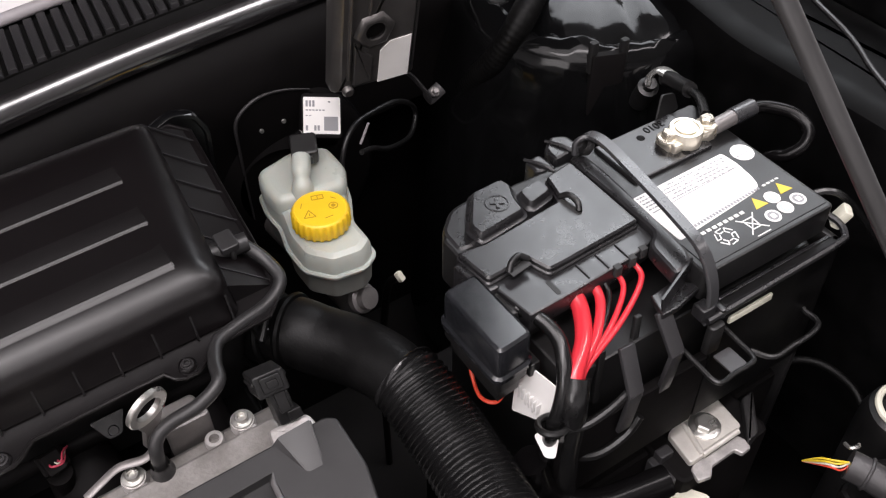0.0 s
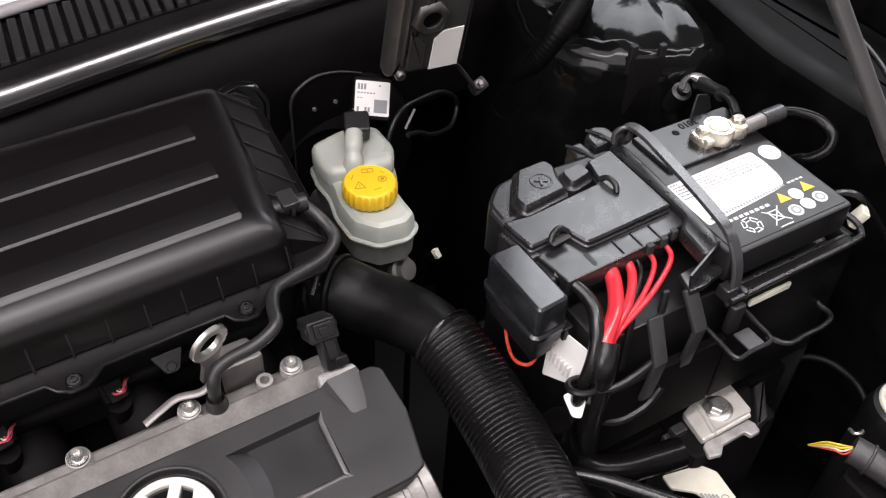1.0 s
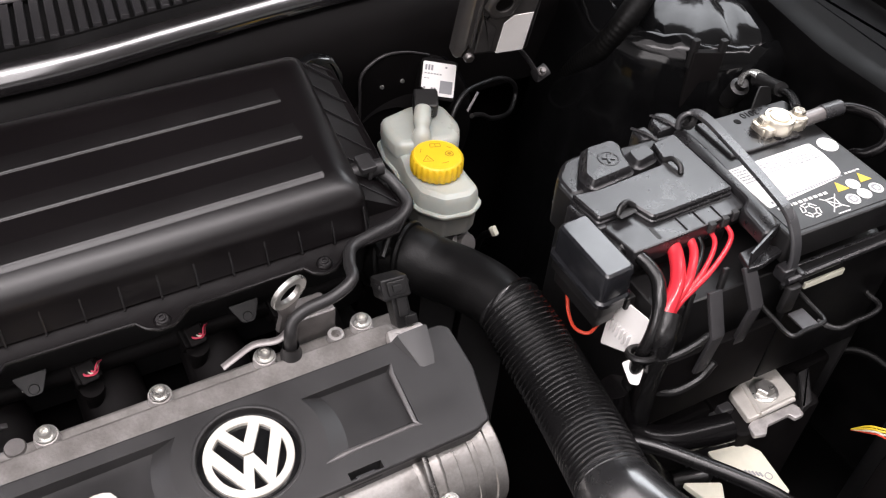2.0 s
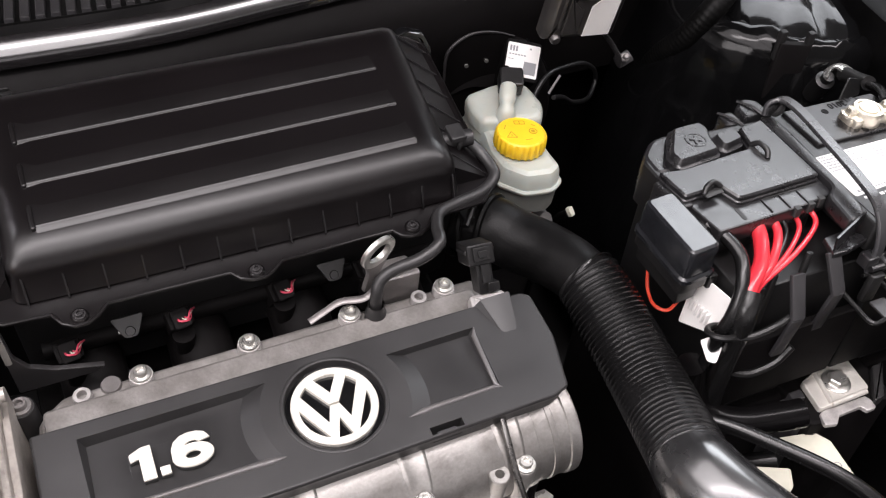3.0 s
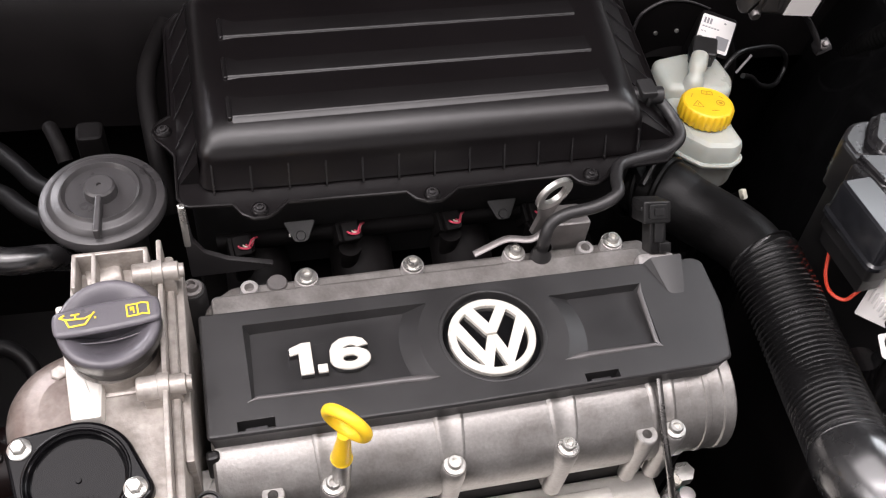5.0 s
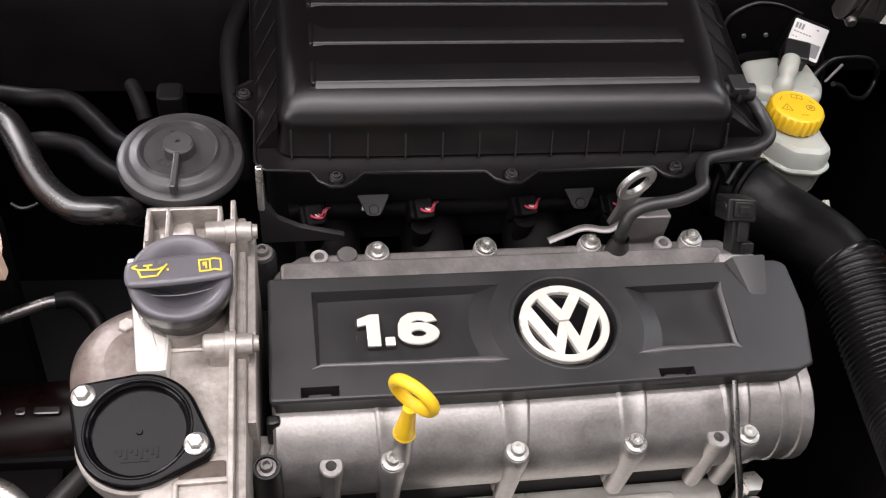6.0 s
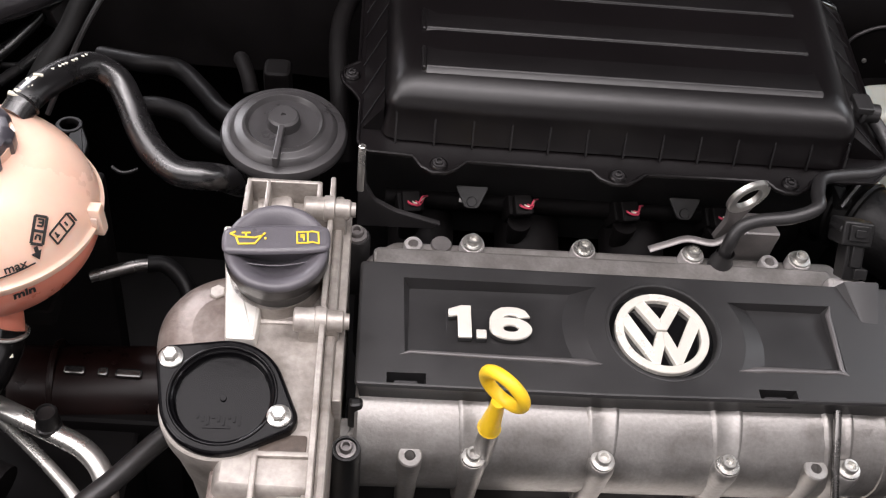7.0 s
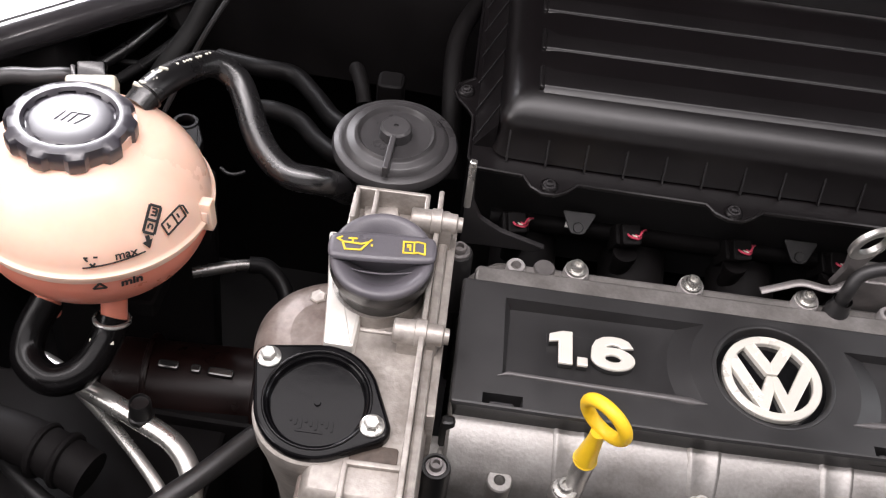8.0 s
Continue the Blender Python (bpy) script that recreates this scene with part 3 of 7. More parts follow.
# black plates put the shade inside the slots into the colour
for x, y in ((-0.2143, -0.1287), (0.0235, -0.1302)):
    bm = bmesh.new()
    block(bm, x - 0.0112, x + 0.0112, y - 0.0030, y + 0.0030, 0.0077, 0.0081, 0.0001, 0.0005)
    part("slot_floor", bm, INKSHADE, cover)
    bm = bmesh.new()
    block(bm, x - 0.0075, x + 0.0075, y - 0.0028, y + 0.0012, 0.0079, 0.0150, 0.001, 0.001)
    part("clip", bm, CAPGREY, cover)
bm = bmesh.new()
slab(bm, round_poly([(-0.2490, -0.1400), (-0.2400, -0.1390), (-0.2400, -0.1320), (-0.2490, -0.1320)], 0.003), -0.030, 0.0005, 0.002)
part("cover_foot", bm, BLACK, cover)
# raised lips along the front of both panels; a paler grey carries their highlight
for pts in ([(-0.2185, -0.1120, 0.0), (-0.2120, -0.1095, 0.0022), (-0.1500, -0.1112, 0.0030), (-0.1130, -0.1118, 0.0040), (-0.1000, -0.1125, 0.0048), (-0.0890, -0.1128, 0.0)], [(0.0010, -0.1140, 0.0), (0.0130, -0.1128, 0.0044), (0.0200, -0.1122, 0.0036), (0.0690, -0.1120, 0.0026), (0.0752, -0.1142, 0.0)], [(0.0740, -0.1140, 0.0), (0.0712, -0.1100, 0.0030), (0.0735, -0.0660, 0.0034), (0.0768, -0.0585, 0.0)]):
    bm = bmesh.new()
    wide = [w for x, y, w in pts]
    sweep(bm, [Vector((x, y, TOP + 0.0002)) for x, y, w in pts], lambda u: 0.0003 + 0.48 * wide[round(u * (len(wide) - 1))], 12, flat=0.65)
    part("panel_lip", bm, LIP, cover)
# ramp at the rear corner
bm = bmesh.new()
v = [bm.verts.new(p) for p in ((0.0830, -0.0400, TOP - 0.004), (0.1170, -0.0395, TOP - 0.004), (0.1155, -0.0395, TOP + 0.0060), (0.0905, -0.0400, TOP + 0.0060), (0.1080, -0.0740, TOP - 0.0005), (0.0975, -0.0735, TOP - 0.0005), (0.0935, -0.0700, TOP - 0.0005))]
for f in ((0, 1, 2, 3), (3, 2, 4, 5), (0, 3, 5, 6), (1, 4, 2), (0, 6, 5, 4, 1)):
    bm.faces.new([v[i] for i in f])
bmesh.ops.bevel(bm, geom=bm.edges[:], offset=0.0009, segments=2, affect="EDGES")
part("ramp", bm, COVER, cover)
# raised ring about the badge
bm = bmesh.new()
torus(bm, 0.0377, 0.0016, 72, 8, T((BX, BY, TOP - 0.0003)), 0.6)
part("rim", bm, COVER, cover)
badge = part("badge_ring", (lambda b: (lathe(b, [(0.0258, 0), (0.0258, 0.0034), (0.0263, 0.0040), (0.0308, 0.0040), (0.0315, 0.0034), (0.0315, 0)], 72, T((BX, BY, TOP - 0.0055)), closed=True), b)[1])(bmesh.new()), CHROME, cover, "round satin chrome badge")


def bar(points, s, lift):
    """A raised stroke of the badge, on one side of its middle."""
    bm = bmesh.new()
    slab(bm, [(s * x, y) for x, y in points][::s], 0, 0.0038 + lift, 0.0003, T((BX, BY, TOP - 0.0055)))
    part("bar", bm, CHROME, badge)


for s in (-1, 1):
    bar([(0.0, 0.0108), (0.0, 0.0022), (0.0036, 0.0022), (0.0160, 0.0218), (0.0090, 0.0254)], s, 0.00004 * (s + 1))
    bar([(0.0, 0.0006), (0.0, -0.0100), (0.0052, -0.0252), (0.0100, -0.0242), (0.0282, 0.0090), (0.0222, 0.0158), (0.0082, -0.0120), (0.0036, 0.0006)], s, 0.00004 * (s + 1))
bm = bmesh.new()
lathe(bm, [(0.0352, TOP - 0.0056), (0, TOP - 0.0056)], 48, T((BX, BY, 0)))
part("badge_ground", bm, GLOSSY, cover)
# the displacement figure in raised chrome
LM = pose(-0.1875, -0.0982, TOP - 0.0027, -5.2, 0, -0.5)


def figures(z0, z1, r, material, parent):
    """The figure one, a point and the figure six, as three raised blocks."""
    bm = bmesh.new()
    slab(bm, round_poly([(0.0060, 0.0), (0.0150, 0.0), (0.0150, 0.0265), (0.0085, 0.0265), (0.0, 0.0228), (0.0, 0.0168), (0.0060, 0.0182)], 0.0006, 2), z0, z1, r, LM)
    part("figure_one", bm, material, parent)
    bm = bmesh.new()
    slab(bm, rr(0.0178, 0.0245, 0.0, 0.0066, 0.0006, 2), z0, z1, r, LM)
    part("figure_point", bm, material, parent)
    bm = bmesh.new()
    def ring(a, b, z):
        return loop_verts(bm, [(0.0406 + a * math.cos(2 * math.pi * i / 32), 0.0090 + b * math.sin(2 * math.pi * i / 32)) for i in range(32)], z, LM)

    loops = [ring(0.0140, 0.0092, z0), ring(0.0140, 0.0092, z1 - r), ring(0.0134, 0.0086, z1), ring(0.0056, 0.0034, z1), ring(0.0050, 0.0028, z1 - r), ring(0.0050, 0.0028, z0)]
    for a, b in zip(loops, loops[1:]):
        bridge(bm, a, b)
    arm = [(0.0265, 0.0080), (0.0340, 0.0080), (0.0352, 0.0150), (0.0370, 0.0188), (0.0405, 0.0203), (0.0440, 0.0200), (0.0460, 0.0180), (0.0540, 0.0192), (0.0510, 0.0245), (0.0460, 0.0268), (0.0400, 0.0272), (0.0345, 0.0262), (0.0295, 0.0225), (0.0270, 0.0170)]
    slab(bm, arm, z0, z1 - 0.0001, r, LM)
    part("figure_six", bm, material, parent)


plinth = part("lettering_base", (lambda b: (block(b, -0.001, 0.056, -0.001, 0.028, -0.0016, -0.0006, 0.0002, 0.001, LM), b)[1])(bmesh.new()), COVER, cover)
# the figures' shaded sides are put in as black bodies under the chrome
figures(0.0, 0.0034, 0.0003, INKSHADE, plinth)
lettering = part("lettering", (lambda b: (block(b, 0.0068, 0.0142, 0.001, 0.0255, 0.0032, 0.0036, 0.0001, 0.0002, LM), b)[1])(bmesh.new()), CHROME, cover, "raised chrome figure 1.6")
figures(0.0034, 0.0052, 0.0006, CHROME, lettering)

# dipstick
dip = thing("dipstick", "yellow plastic dipstick ring in front of the cover", "dipstick", base=(-0.163, -0.160, -0.04), m=E)
bm = bmesh.new()
tube(bm, [(-0.163, -0.157, -0.05), (-0.163, -0.159, 0.018)], 0.0064, 14)
part("guide_tube", bm, HOUSING, dip)
bm = bmesh.new()
tube(bm, [(-0.1635, -0.1595, 0.0170), (-0.1635, -0.1594, 0.017), (-0.1632, -0.1592, 0.026), (-0.1625, -0.1590, 0.036), (-0.162, -0.1588, 0.047)], lambda u: (0.0060 + 0.0150 * min(0.1, u)) if u < 0.1 else 0.0075 - 0.0030 * min(1, (u - 0.1) * 1.3), 18)
part("stem", bm, YELLOW, dip)
bm = bmesh.new()
torus(bm, 0.0142, 0.0037, 40, 12, aim((-0.1607, -0.1589, 0.0610), (-0.66, -0.74, -0.16)), 1.1)
part("ring", bm, YELLOW, dip)

# ---- timing case with oil filler ----
case = thing("timing_case", "rough cast aluminium timing case with a machined flange", "engine casing", base=(-0.31, -0.10, -0.44), m=E)
bm = bmesh.new()
stack(bm, round_poly([(-0.327, -0.212), (-0.256, -0.215), (-0.256, 0.0), (-0.320, 0.0)], 0.012, 6), [(0.034, -0.44), (0.026, -0.12), (0.012, -0.03), (0.003, 0.0), (0.0010, 0.006), (0.0030, 0.015), (0.0050, 0.0215), (0.0070, 0.0250), (0.0085, 0.0258)])
part("case_body", bm, CASE, case)
bm = bmesh.new()
stack(bm, round_poly([(-0.300, -0.160), (-0.300, -0.036), (-0.330, -0.043), (-0.3475, -0.049), (-0.3625, -0.060), (-0.3725, -0.078), (-0.3745, -0.100), (-0.366, -0.125), (-0.330, -0.160)], 0.012, 6), [(0.030, -0.30), (0.012, -0.06), (0.0015, -0.015), (0.0, -0.004), (0.0012, 0.002), (0.0045, 0.0075), (0.0095, 0.0112), (0.0160, 0.0135), (0.0240, 0.0148)])
part("shoulder", bm, SHOULDER, case, "rounded shoulder of the casting, oil-browned and coloured darker for its shade")
bm = bmesh.new()
block(bm, -0.300, -0.268, -0.189, -0.1855, 0.0, 0.029, 0.001, 0.0012)
block(bm, -0.3015, -0.298, -0.240, -0.186, 0.0, 0.029, 0.001, 0.0012)
part("rib", bm, CASE, case)
bm = bmesh.new()
block(bm, -0.326, -0.302, -0.222, -0.190, -0.06, 0.014, 0.002, 0.003)
part("lug", bm, SHOULDER, case)
bm = bmesh.new()
lathe(bm, [(0.0075, 0.0), (0.0075, 0.010), (0.0068, 0.0115), (0, 0.0115)], 20, aim((-0.312, -0.200, 0.010), (0.9, -0.1, 0.3)))
part("boss", bm, CASE, case)
bm = bmesh.new()
lathe(bm, [(0.0098, -0.10), (0.0092, 0.002), (0.0085, 0.004), (0.0070, 0.004), (0.0068, 0.002), (0, 0.002)], 24, T((-0.2490, -0.170, 0)))
part("sleeve", bm, BLACK, case)
socket_bolt(T((-0.2490, -0.170, 0.0025)), case, GREYSTEEL, 0.0040, "screw")
bm = bmesh.new()
slab(bm, round_poly([(-0.328, -0.098), (-0.278, -0.098), (-0.276, 0.008), (-0.328, 0.008)], 0.006), 0.0, 0.0275, 0.002)
lathe(bm, [(0.0305, 0.020), (0.0290, 0.0295), (0.0285, 0.037), (0, 0.037)], 40, T((-0.2995, -0.066, 0)))
part("filler_neck", bm, CASE, case)
bm = bmesh.new()
block(bm, -0.3262, -0.3222, -0.060, 0.006, 0.0, 0.0415, 0.0012, 0.0015)
part("rib", bm, CASE, case)
bm = bmesh.new()
slab(bm, round_poly([(-0.3252, -0.1170), (-0.3067, -0.1170), (-0.3060, -0.0900), (-0.3100, -0.0600), (-0.3305, -0.0280), (-0.3372, -0.0280), (-0.3306, -0.0700)], 0.0025), 0.0, 0.0370, 0.0025)
part("machined_strip", bm, BRIGHTALU, case)
bm = bmesh.new()
# open square rib frame behind the filler
for a, b in (((-0.323, 0.004), (-0.276, 0.004)), ((-0.323, -0.022), (-0.323, 0.004)), ((-0.276, -0.02), (-0.276, 0.004)), ((-0.310, -0.02), (-0.310, 0.004))):
    block(bm, min(a[0], b[0]) - 0.0016, max(a[0], b[0]) + 0.0016, min(a[1], b[1]) - 0.0016, max(a[1], b[1]) + 0.0016, 0.02, 0.048, 0.001, 0.001)
part("rib_frame", bm, CASE, case)
bm = bmesh.new()
block(bm, -0.2690, -0.2655, -0.26, 0.012, -0.30, 0.046, 0.0008, 0.001)
part("flange", bm, CASE, case)
bm = bmesh.new()
block(bm, -0.2655, -0.2590, -0.26, 0.006, -0.30, 0.034, 0.002, 0.002)
part("joint", bm, CASE, case)
bm = bmesh.new()
block(bm, -0.2590, -0.2535, -0.152, 0.002, -0.30, 0.028, 0.0008, 0.001)
part("flange", bm, CASE, case)
for y, z in ((-0.018, 0.047), (-0.103, 0.040), (-0.222, 0.030)):
    bm = bmesh.new()
    m = pose(-0.285, y, z, 0, 90, 0)
    lathe(bm, [(0, 0), (0.0068, 0), (0.0078, 0.001), (0.0078, 0.013), (0.0088, 0.0135), (0.0088, 0.020), (0.007, 0.0205), (0.0068, 0.030), (0.0052, 0.031), (0.005, 0.034), (0, 0.034)], 24, m)
    block(bm, -0.282, -0.257, y - 0.007, y + 0.007, -0.02, z, 0.001, 0.002)
    part("flange_bolt", bm, CASE, case)
bm = bmesh.new()
block(bm, -0.306, -0.274, -0.232, -0.205, -0.05, 0.012, 0.003, 0.004)
lathe(bm, [(0.0095, -0.05), (0.0095, 0.014), (0.009, 0.016), (0.005, 0.016), (0.0048, 0.004), (0, 0.004)], 20, T((-0.292, -0.222, 0)))
part("lug", bm, CASE, case)
bm = bmesh.new()
lathe(bm, [(0.0075, -0.03), (0.0075, 0.0), (0.0070, 0.002), (0, 0.002)], 20, T((-0.337, -0.0673, 0.008)))
part("boss", bm, CASE, case)
hex_bolt(aim((-0.337, -0.0673, 0.010), (-0.1, 0, 1)), case, CASE, 0.0056)

bm = bmesh.new()
stack(bm, [(-0.3222 + 0.0367 * math.cos(2 * math.pi * i / 48), -0.1550 + 0.0366 * math.sin(2 * math.pi * i / 48)) for i in range(48)], [(0.018, -0.20), (0.010, -0.05), (0.004, -0.005), (0.0005, 0.012), (0, 0.020), (0, 0.0252), (0.001, 0.0262)])
part("port_seat", bm, CASE, case)
bm = bmesh.new()
lathe(bm, [(0.0098, -0.02), (0.0095, 0.0262), (0, 0.0264)], 24, T((-0.3540, -0.1312, 0)))
part("boss", bm, CASE, case)
bm = bmesh.new()
lathe(bm, [(0.0145, 0.0), (0.0140, 0.0240), (0.0125, 0.0256), (0, 0.0258)], 28, T((-0.2860, -0.1690, 0)))
part("boss", bm, SHOULDER, case)
# flat patch without a recess; the pocket is marked by colour alone
bm = bmesh.new()
slab(bm, rr(-0.2985, -0.2712, -0.1860, -0.1740, 0.002), 0.0, 0.0262, 0.0006)
part("pocket", bm, POCKET, case, "flat dark brown patch in place of a sunk pocket of the casting")
bm = bmesh.new()
lathe(bm, [(0.0, 0.0), (0.0110, 0.0), (0.0110, 0.020), (0.0095, 0.0225), (0.0060, 0.0235), (0, 0.0235)], 28, aim((-0.3165, -0.004, 0.022), (1, 0.15, 0.1)))
part("rocker_drum", bm, CASE, case)

oil = thing("oil_filler_cap", "black plastic oil filler cap with yellow oil can mark", "oil cap", base=(-0.300, -0.066, 0.036), m=E)
OC = pose(-0.2978, -0.0648, 0.036, 4, 0, 5)
# the cap's shaded side is put in as a black ring of its own
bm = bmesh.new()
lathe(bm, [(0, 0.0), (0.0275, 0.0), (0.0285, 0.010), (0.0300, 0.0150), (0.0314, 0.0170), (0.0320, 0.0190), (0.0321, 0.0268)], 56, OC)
part("shaded_skirt", bm, BLACK, oil)
bm = bmesh.new()
lathe(bm, [(0.0319, 0.0262), (0.0320, 0.0278), (0.0316, 0.0296), (0.0304, 0.0308), (0.0285, 0.0311), (0.0262, 0.0303), (0.0225, 0.0276), (0.0180, 0.0228), (0.0130, 0.0170), (0.0060, 0.0130), (0.0, 0.0125)], 56, OC)
part("cap_disc", bm, GRIP, oil)
bm = bmesh.new()
poly = [(0.0322, -0.0066), (0.0332, 0.0030), (0.0318, 0.0112), (0.0180, 0.0126), (0.0, 0.0130), (-0.0180, 0.0126), (-0.0318, 0.0112), (-0.0332, 0.0030), (-0.0322, -0.0066), (-0.0180, -0.0078), (0, -0.0082), (0.0180, -0.0078)]
stack(bm, round_poly(poly, 0.0042, 4), [(0.0075, 0.012), (0.0052, 0.021), (0.0018, 0.0295), (0.0, 0.0325), (0.0003, 0.0338), (0.0012, 0.0346), (0.0030, 0.0349)], OC)
part("grip", bm, GRIP, oil)
bm = bmesh.new()
tube(bm, [OC @ Vector(p) for p in ((-0.0300, -0.0060, 0.0290), (-0.0180, -0.0085, 0.0245), (0.0, -0.0095, 0.0225), (0.0180, -0.0085, 0.0245), (0.0300, -0.0060, 0.0290))], 0.0005, 8)
part("moulding_seam", bm, GRIP, oil)
MK = OC @ T((0, 0.0022, 0.0351))


def marking(name, segments, w):
    """A raised sign of yellow strokes on the grip."""
    bm = bmesh.new()
    for p, q in zip(segments[::2], segments[1::2]):
        a, b = Vector(p), Vector(q)
        d = (b - a).normalized() * w * 0.4
        s = Vector((-d.y, d.x)) * 1.25
        slab(bm, [tuple(a - d - s), tuple(b + d - s), tuple(b + d + s), tuple(a - d + s)], 0, 0.0004, 0.0001, MK)
    part(name, bm, YELLOWMARK, oil)


marking("oil_can_mark", [(-0.0245, 0.0020), (-0.0225, -0.0038), (-0.0225, -0.0038), (-0.0130, -0.0038), (-0.0130, -0.0038), (-0.0085, 0.0022), (-0.0085, 0.0022), (-0.0130, 0.0006), (-0.0130, 0.0006), (-0.0240, 0.0016),
                         (-0.0245, 0.0020), (-0.0275, 0.0038), (-0.0275, 0.0038), (-0.0250, 0.0052), (-0.0205, 0.0044), (-0.0160, 0.0044), (-0.0183, 0.0018), (-0.0183, 0.0044), (-0.0085, 0.0022), (-0.0070, 0.0038), (-0.0066, -0.0004), (-0.0066, 0.0002)], 0.0012)
marking("manual_mark", [(0.0125, -0.0040), (0.0125, 0.0042), (0.0190, -0.0040), (0.0190, 0.0042), (0.0255, -0.0046), (0.0255, 0.0036), (0.0125, 0.0042), (0.0190, 0.0042), (0.0190, 0.0042), (0.0215, 0.0046), (0.0215, 0.0046), (0.0255, 0.0036),
                        (0.0125, -0.0040), (0.0190, -0.0040), (0.0190, -0.0040), (0.0215, -0.0034), (0.0215, -0.0034), (0.0255, -0.0046), (0.0150, 0.0020), (0.0166, 0.0020), (0.0166, 0.0020), (0.0166, -0.0018), (0.0150, 0.0020), (0.0150, 0.0004), (0.0150, 0.0004), (0.0166, 0.0004)], 0.0011)

port = thing("port_cover", "black plastic round cover held by two hex bolts", "engine cover", base=(-0.322, -0.155, 0.026), m=E)
PM = pose(-0.3215, -0.1535, 0.026, 5, 0, 0)
bm = bmesh.new()
circles = ((0.0, 0.0, 0.0362), (-0.0325, 0.0225, 0.0092), (0.0335, -0.0125, 0.0105))
hull = []
for i in range(96):
    d = Vector((math.cos(2 * math.pi * i / 96), math.sin(2 * math.pi * i / 96)))
    cx, cy, r = max(circles, key=lambda c: c[0] * d.x + c[1] * d.y + c[2])
    hull.append((cx + r * d.x, cy + r * d.y))
rings = stack(bm, hull, [(0, 0.0), (0, 0.0068), (0.0005, 0.0084), (0.0014, 0.0093), (0.0026, 0.0096)], PM, top=False)
hole = loop_verts(bm, [(0.0318 * math.cos(2 * math.pi * i / 48), 0.0318 * math.sin(2 * math.pi * i / 48)) for i in range(48)], 0.0096, PM)
fill_with_holes(bm, [rings[-1], hole])
levels = [(0.0314, 0.0103), (0.0308, 0.0106), (0.0302, 0.0103), (0.0298, 0.0092), (0.0294, 0.0082), (0.0288, 0.0080), (0.0283, 0.0076), (0.0280, 0.0066), (0.0276, 0.0034), (0.0268, 0.0030)]
prev = hole
for r, z in levels:
    ring = loop_verts(bm, [(r * math.cos(2 * math.pi * i / 48), r * math.sin(2 * math.pi * i / 48)) for i in range(48)], z, PM)
    bridge(bm, prev, ring)
    prev = ring
cap(bm, prev)
part("cover_disc", bm, PORT, port, sharp=60)
bm = bmesh.new()
lathe(bm, [(0.002, 0.003), (0.0016, 0.0042), (0, 0.0042)], 12, PM)
for i in range(9):
    block(bm, -0.014 + 0.003 * i, -0.0125 + 0.003 * i, -0.0125 - 0.002 * (i % 3), -0.0105, 0.0028, 0.0035, 0.0001, 0.0003, PM)
block(bm, -0.010, 0.006, -0.0185, -0.0170, 0.0028, 0.0035, 0.0001, 0.0003, PM)
part("moulded_text", bm, PORT, port)
for x, y in ((-0.0325, 0.0225), (0.0335, -0.0125)):
    hex_bolt(PM @ T((x, y, 0.0096)), port, STEEL, 0.0047)

# round diaphragm housing behind the timing case
dia = thing("vacuum_valve", "round matt black plastic valve housing with a small arm", "valve", base=(-0.3059, 0.0636, -0.06), m=E)
DM = T((-0.3059, 0.0636, -0.0059))
bm = bmesh.new()
lathe(bm, [(0.022, -0.10), (0.026, 0.020), (0.0420, 0.033), (0.0450, 0.0355), (0.0455, 0.040), (0.0440, 0.0435), (0.0405, 0.0450), (0.0385, 0.0450), (0.0375, 0.0465), (0.0355, 0.0485), (0.0345, 0.0492), (0.0300, 0.0492), (0.0288, 0.0500), (0.0280, 0.0516), (0.0274, 0.0522), (0.0268, 0.0516), (0.0260, 0.0500), (0.0250, 0.0488), (0.0140, 0.0490), (0, 0.0490)], 64, DM)
part("housing", bm, VALVE, dia)
bm = bmesh.new()
lathe(bm, [(0.0120, 0.048), (0.0112, 0.0565), (0.0095, 0.058), (0.0018, 0.058), (0.0016, 0.0565), (0, 0.0565)], 32, DM)
part("hub", bm, VALVE, dia)
bm = bmesh.new()
block(bm, -0.0022, 0.0022, -0.043, -0.008, 0.049, 0.0575, 0.001, 0.001, DM @ pose(0, 0, 0, 0, 0, -3))
part("arm", bm, VALVE, dia)

# ---- air filter box ----
air = thing("air_filter_box", "satin black plastic air filter box with three long ribs", "air filter box", base=(-0.06, 0.14, -0.06), m=E)
bm = bmesh.new()
lid_poly = round_poly([(-0.2370, 0.0525), (-0.1700, 0.0500), (0.1110, 0.0475), (0.1270, 0.2450), (-0.2370, 0.2500)], 0.014, 6)


def lid_ring(s, z):
    """The lid's outline, drawn in from the foot of its walls towards its crown."""
    out = []
    for x, y in lid_poly:
        tx = -0.058 + (x + 0.058) * (1 - 0.02 * min(s, 0.6) - 0.045 * max(0.0, s - 0.6))
        ty = 0.150 + (y - 0.150) * (1 - 0.105 * s)
        out.append((tx, ty))
    return loop_verts(bm, out, z)


wall = [(0.0, 0.046), (0.12, 0.049), (0.45, 0.060), (0.60, 0.066)]
rows = [lid_ring(s, z) for s, z in wall]
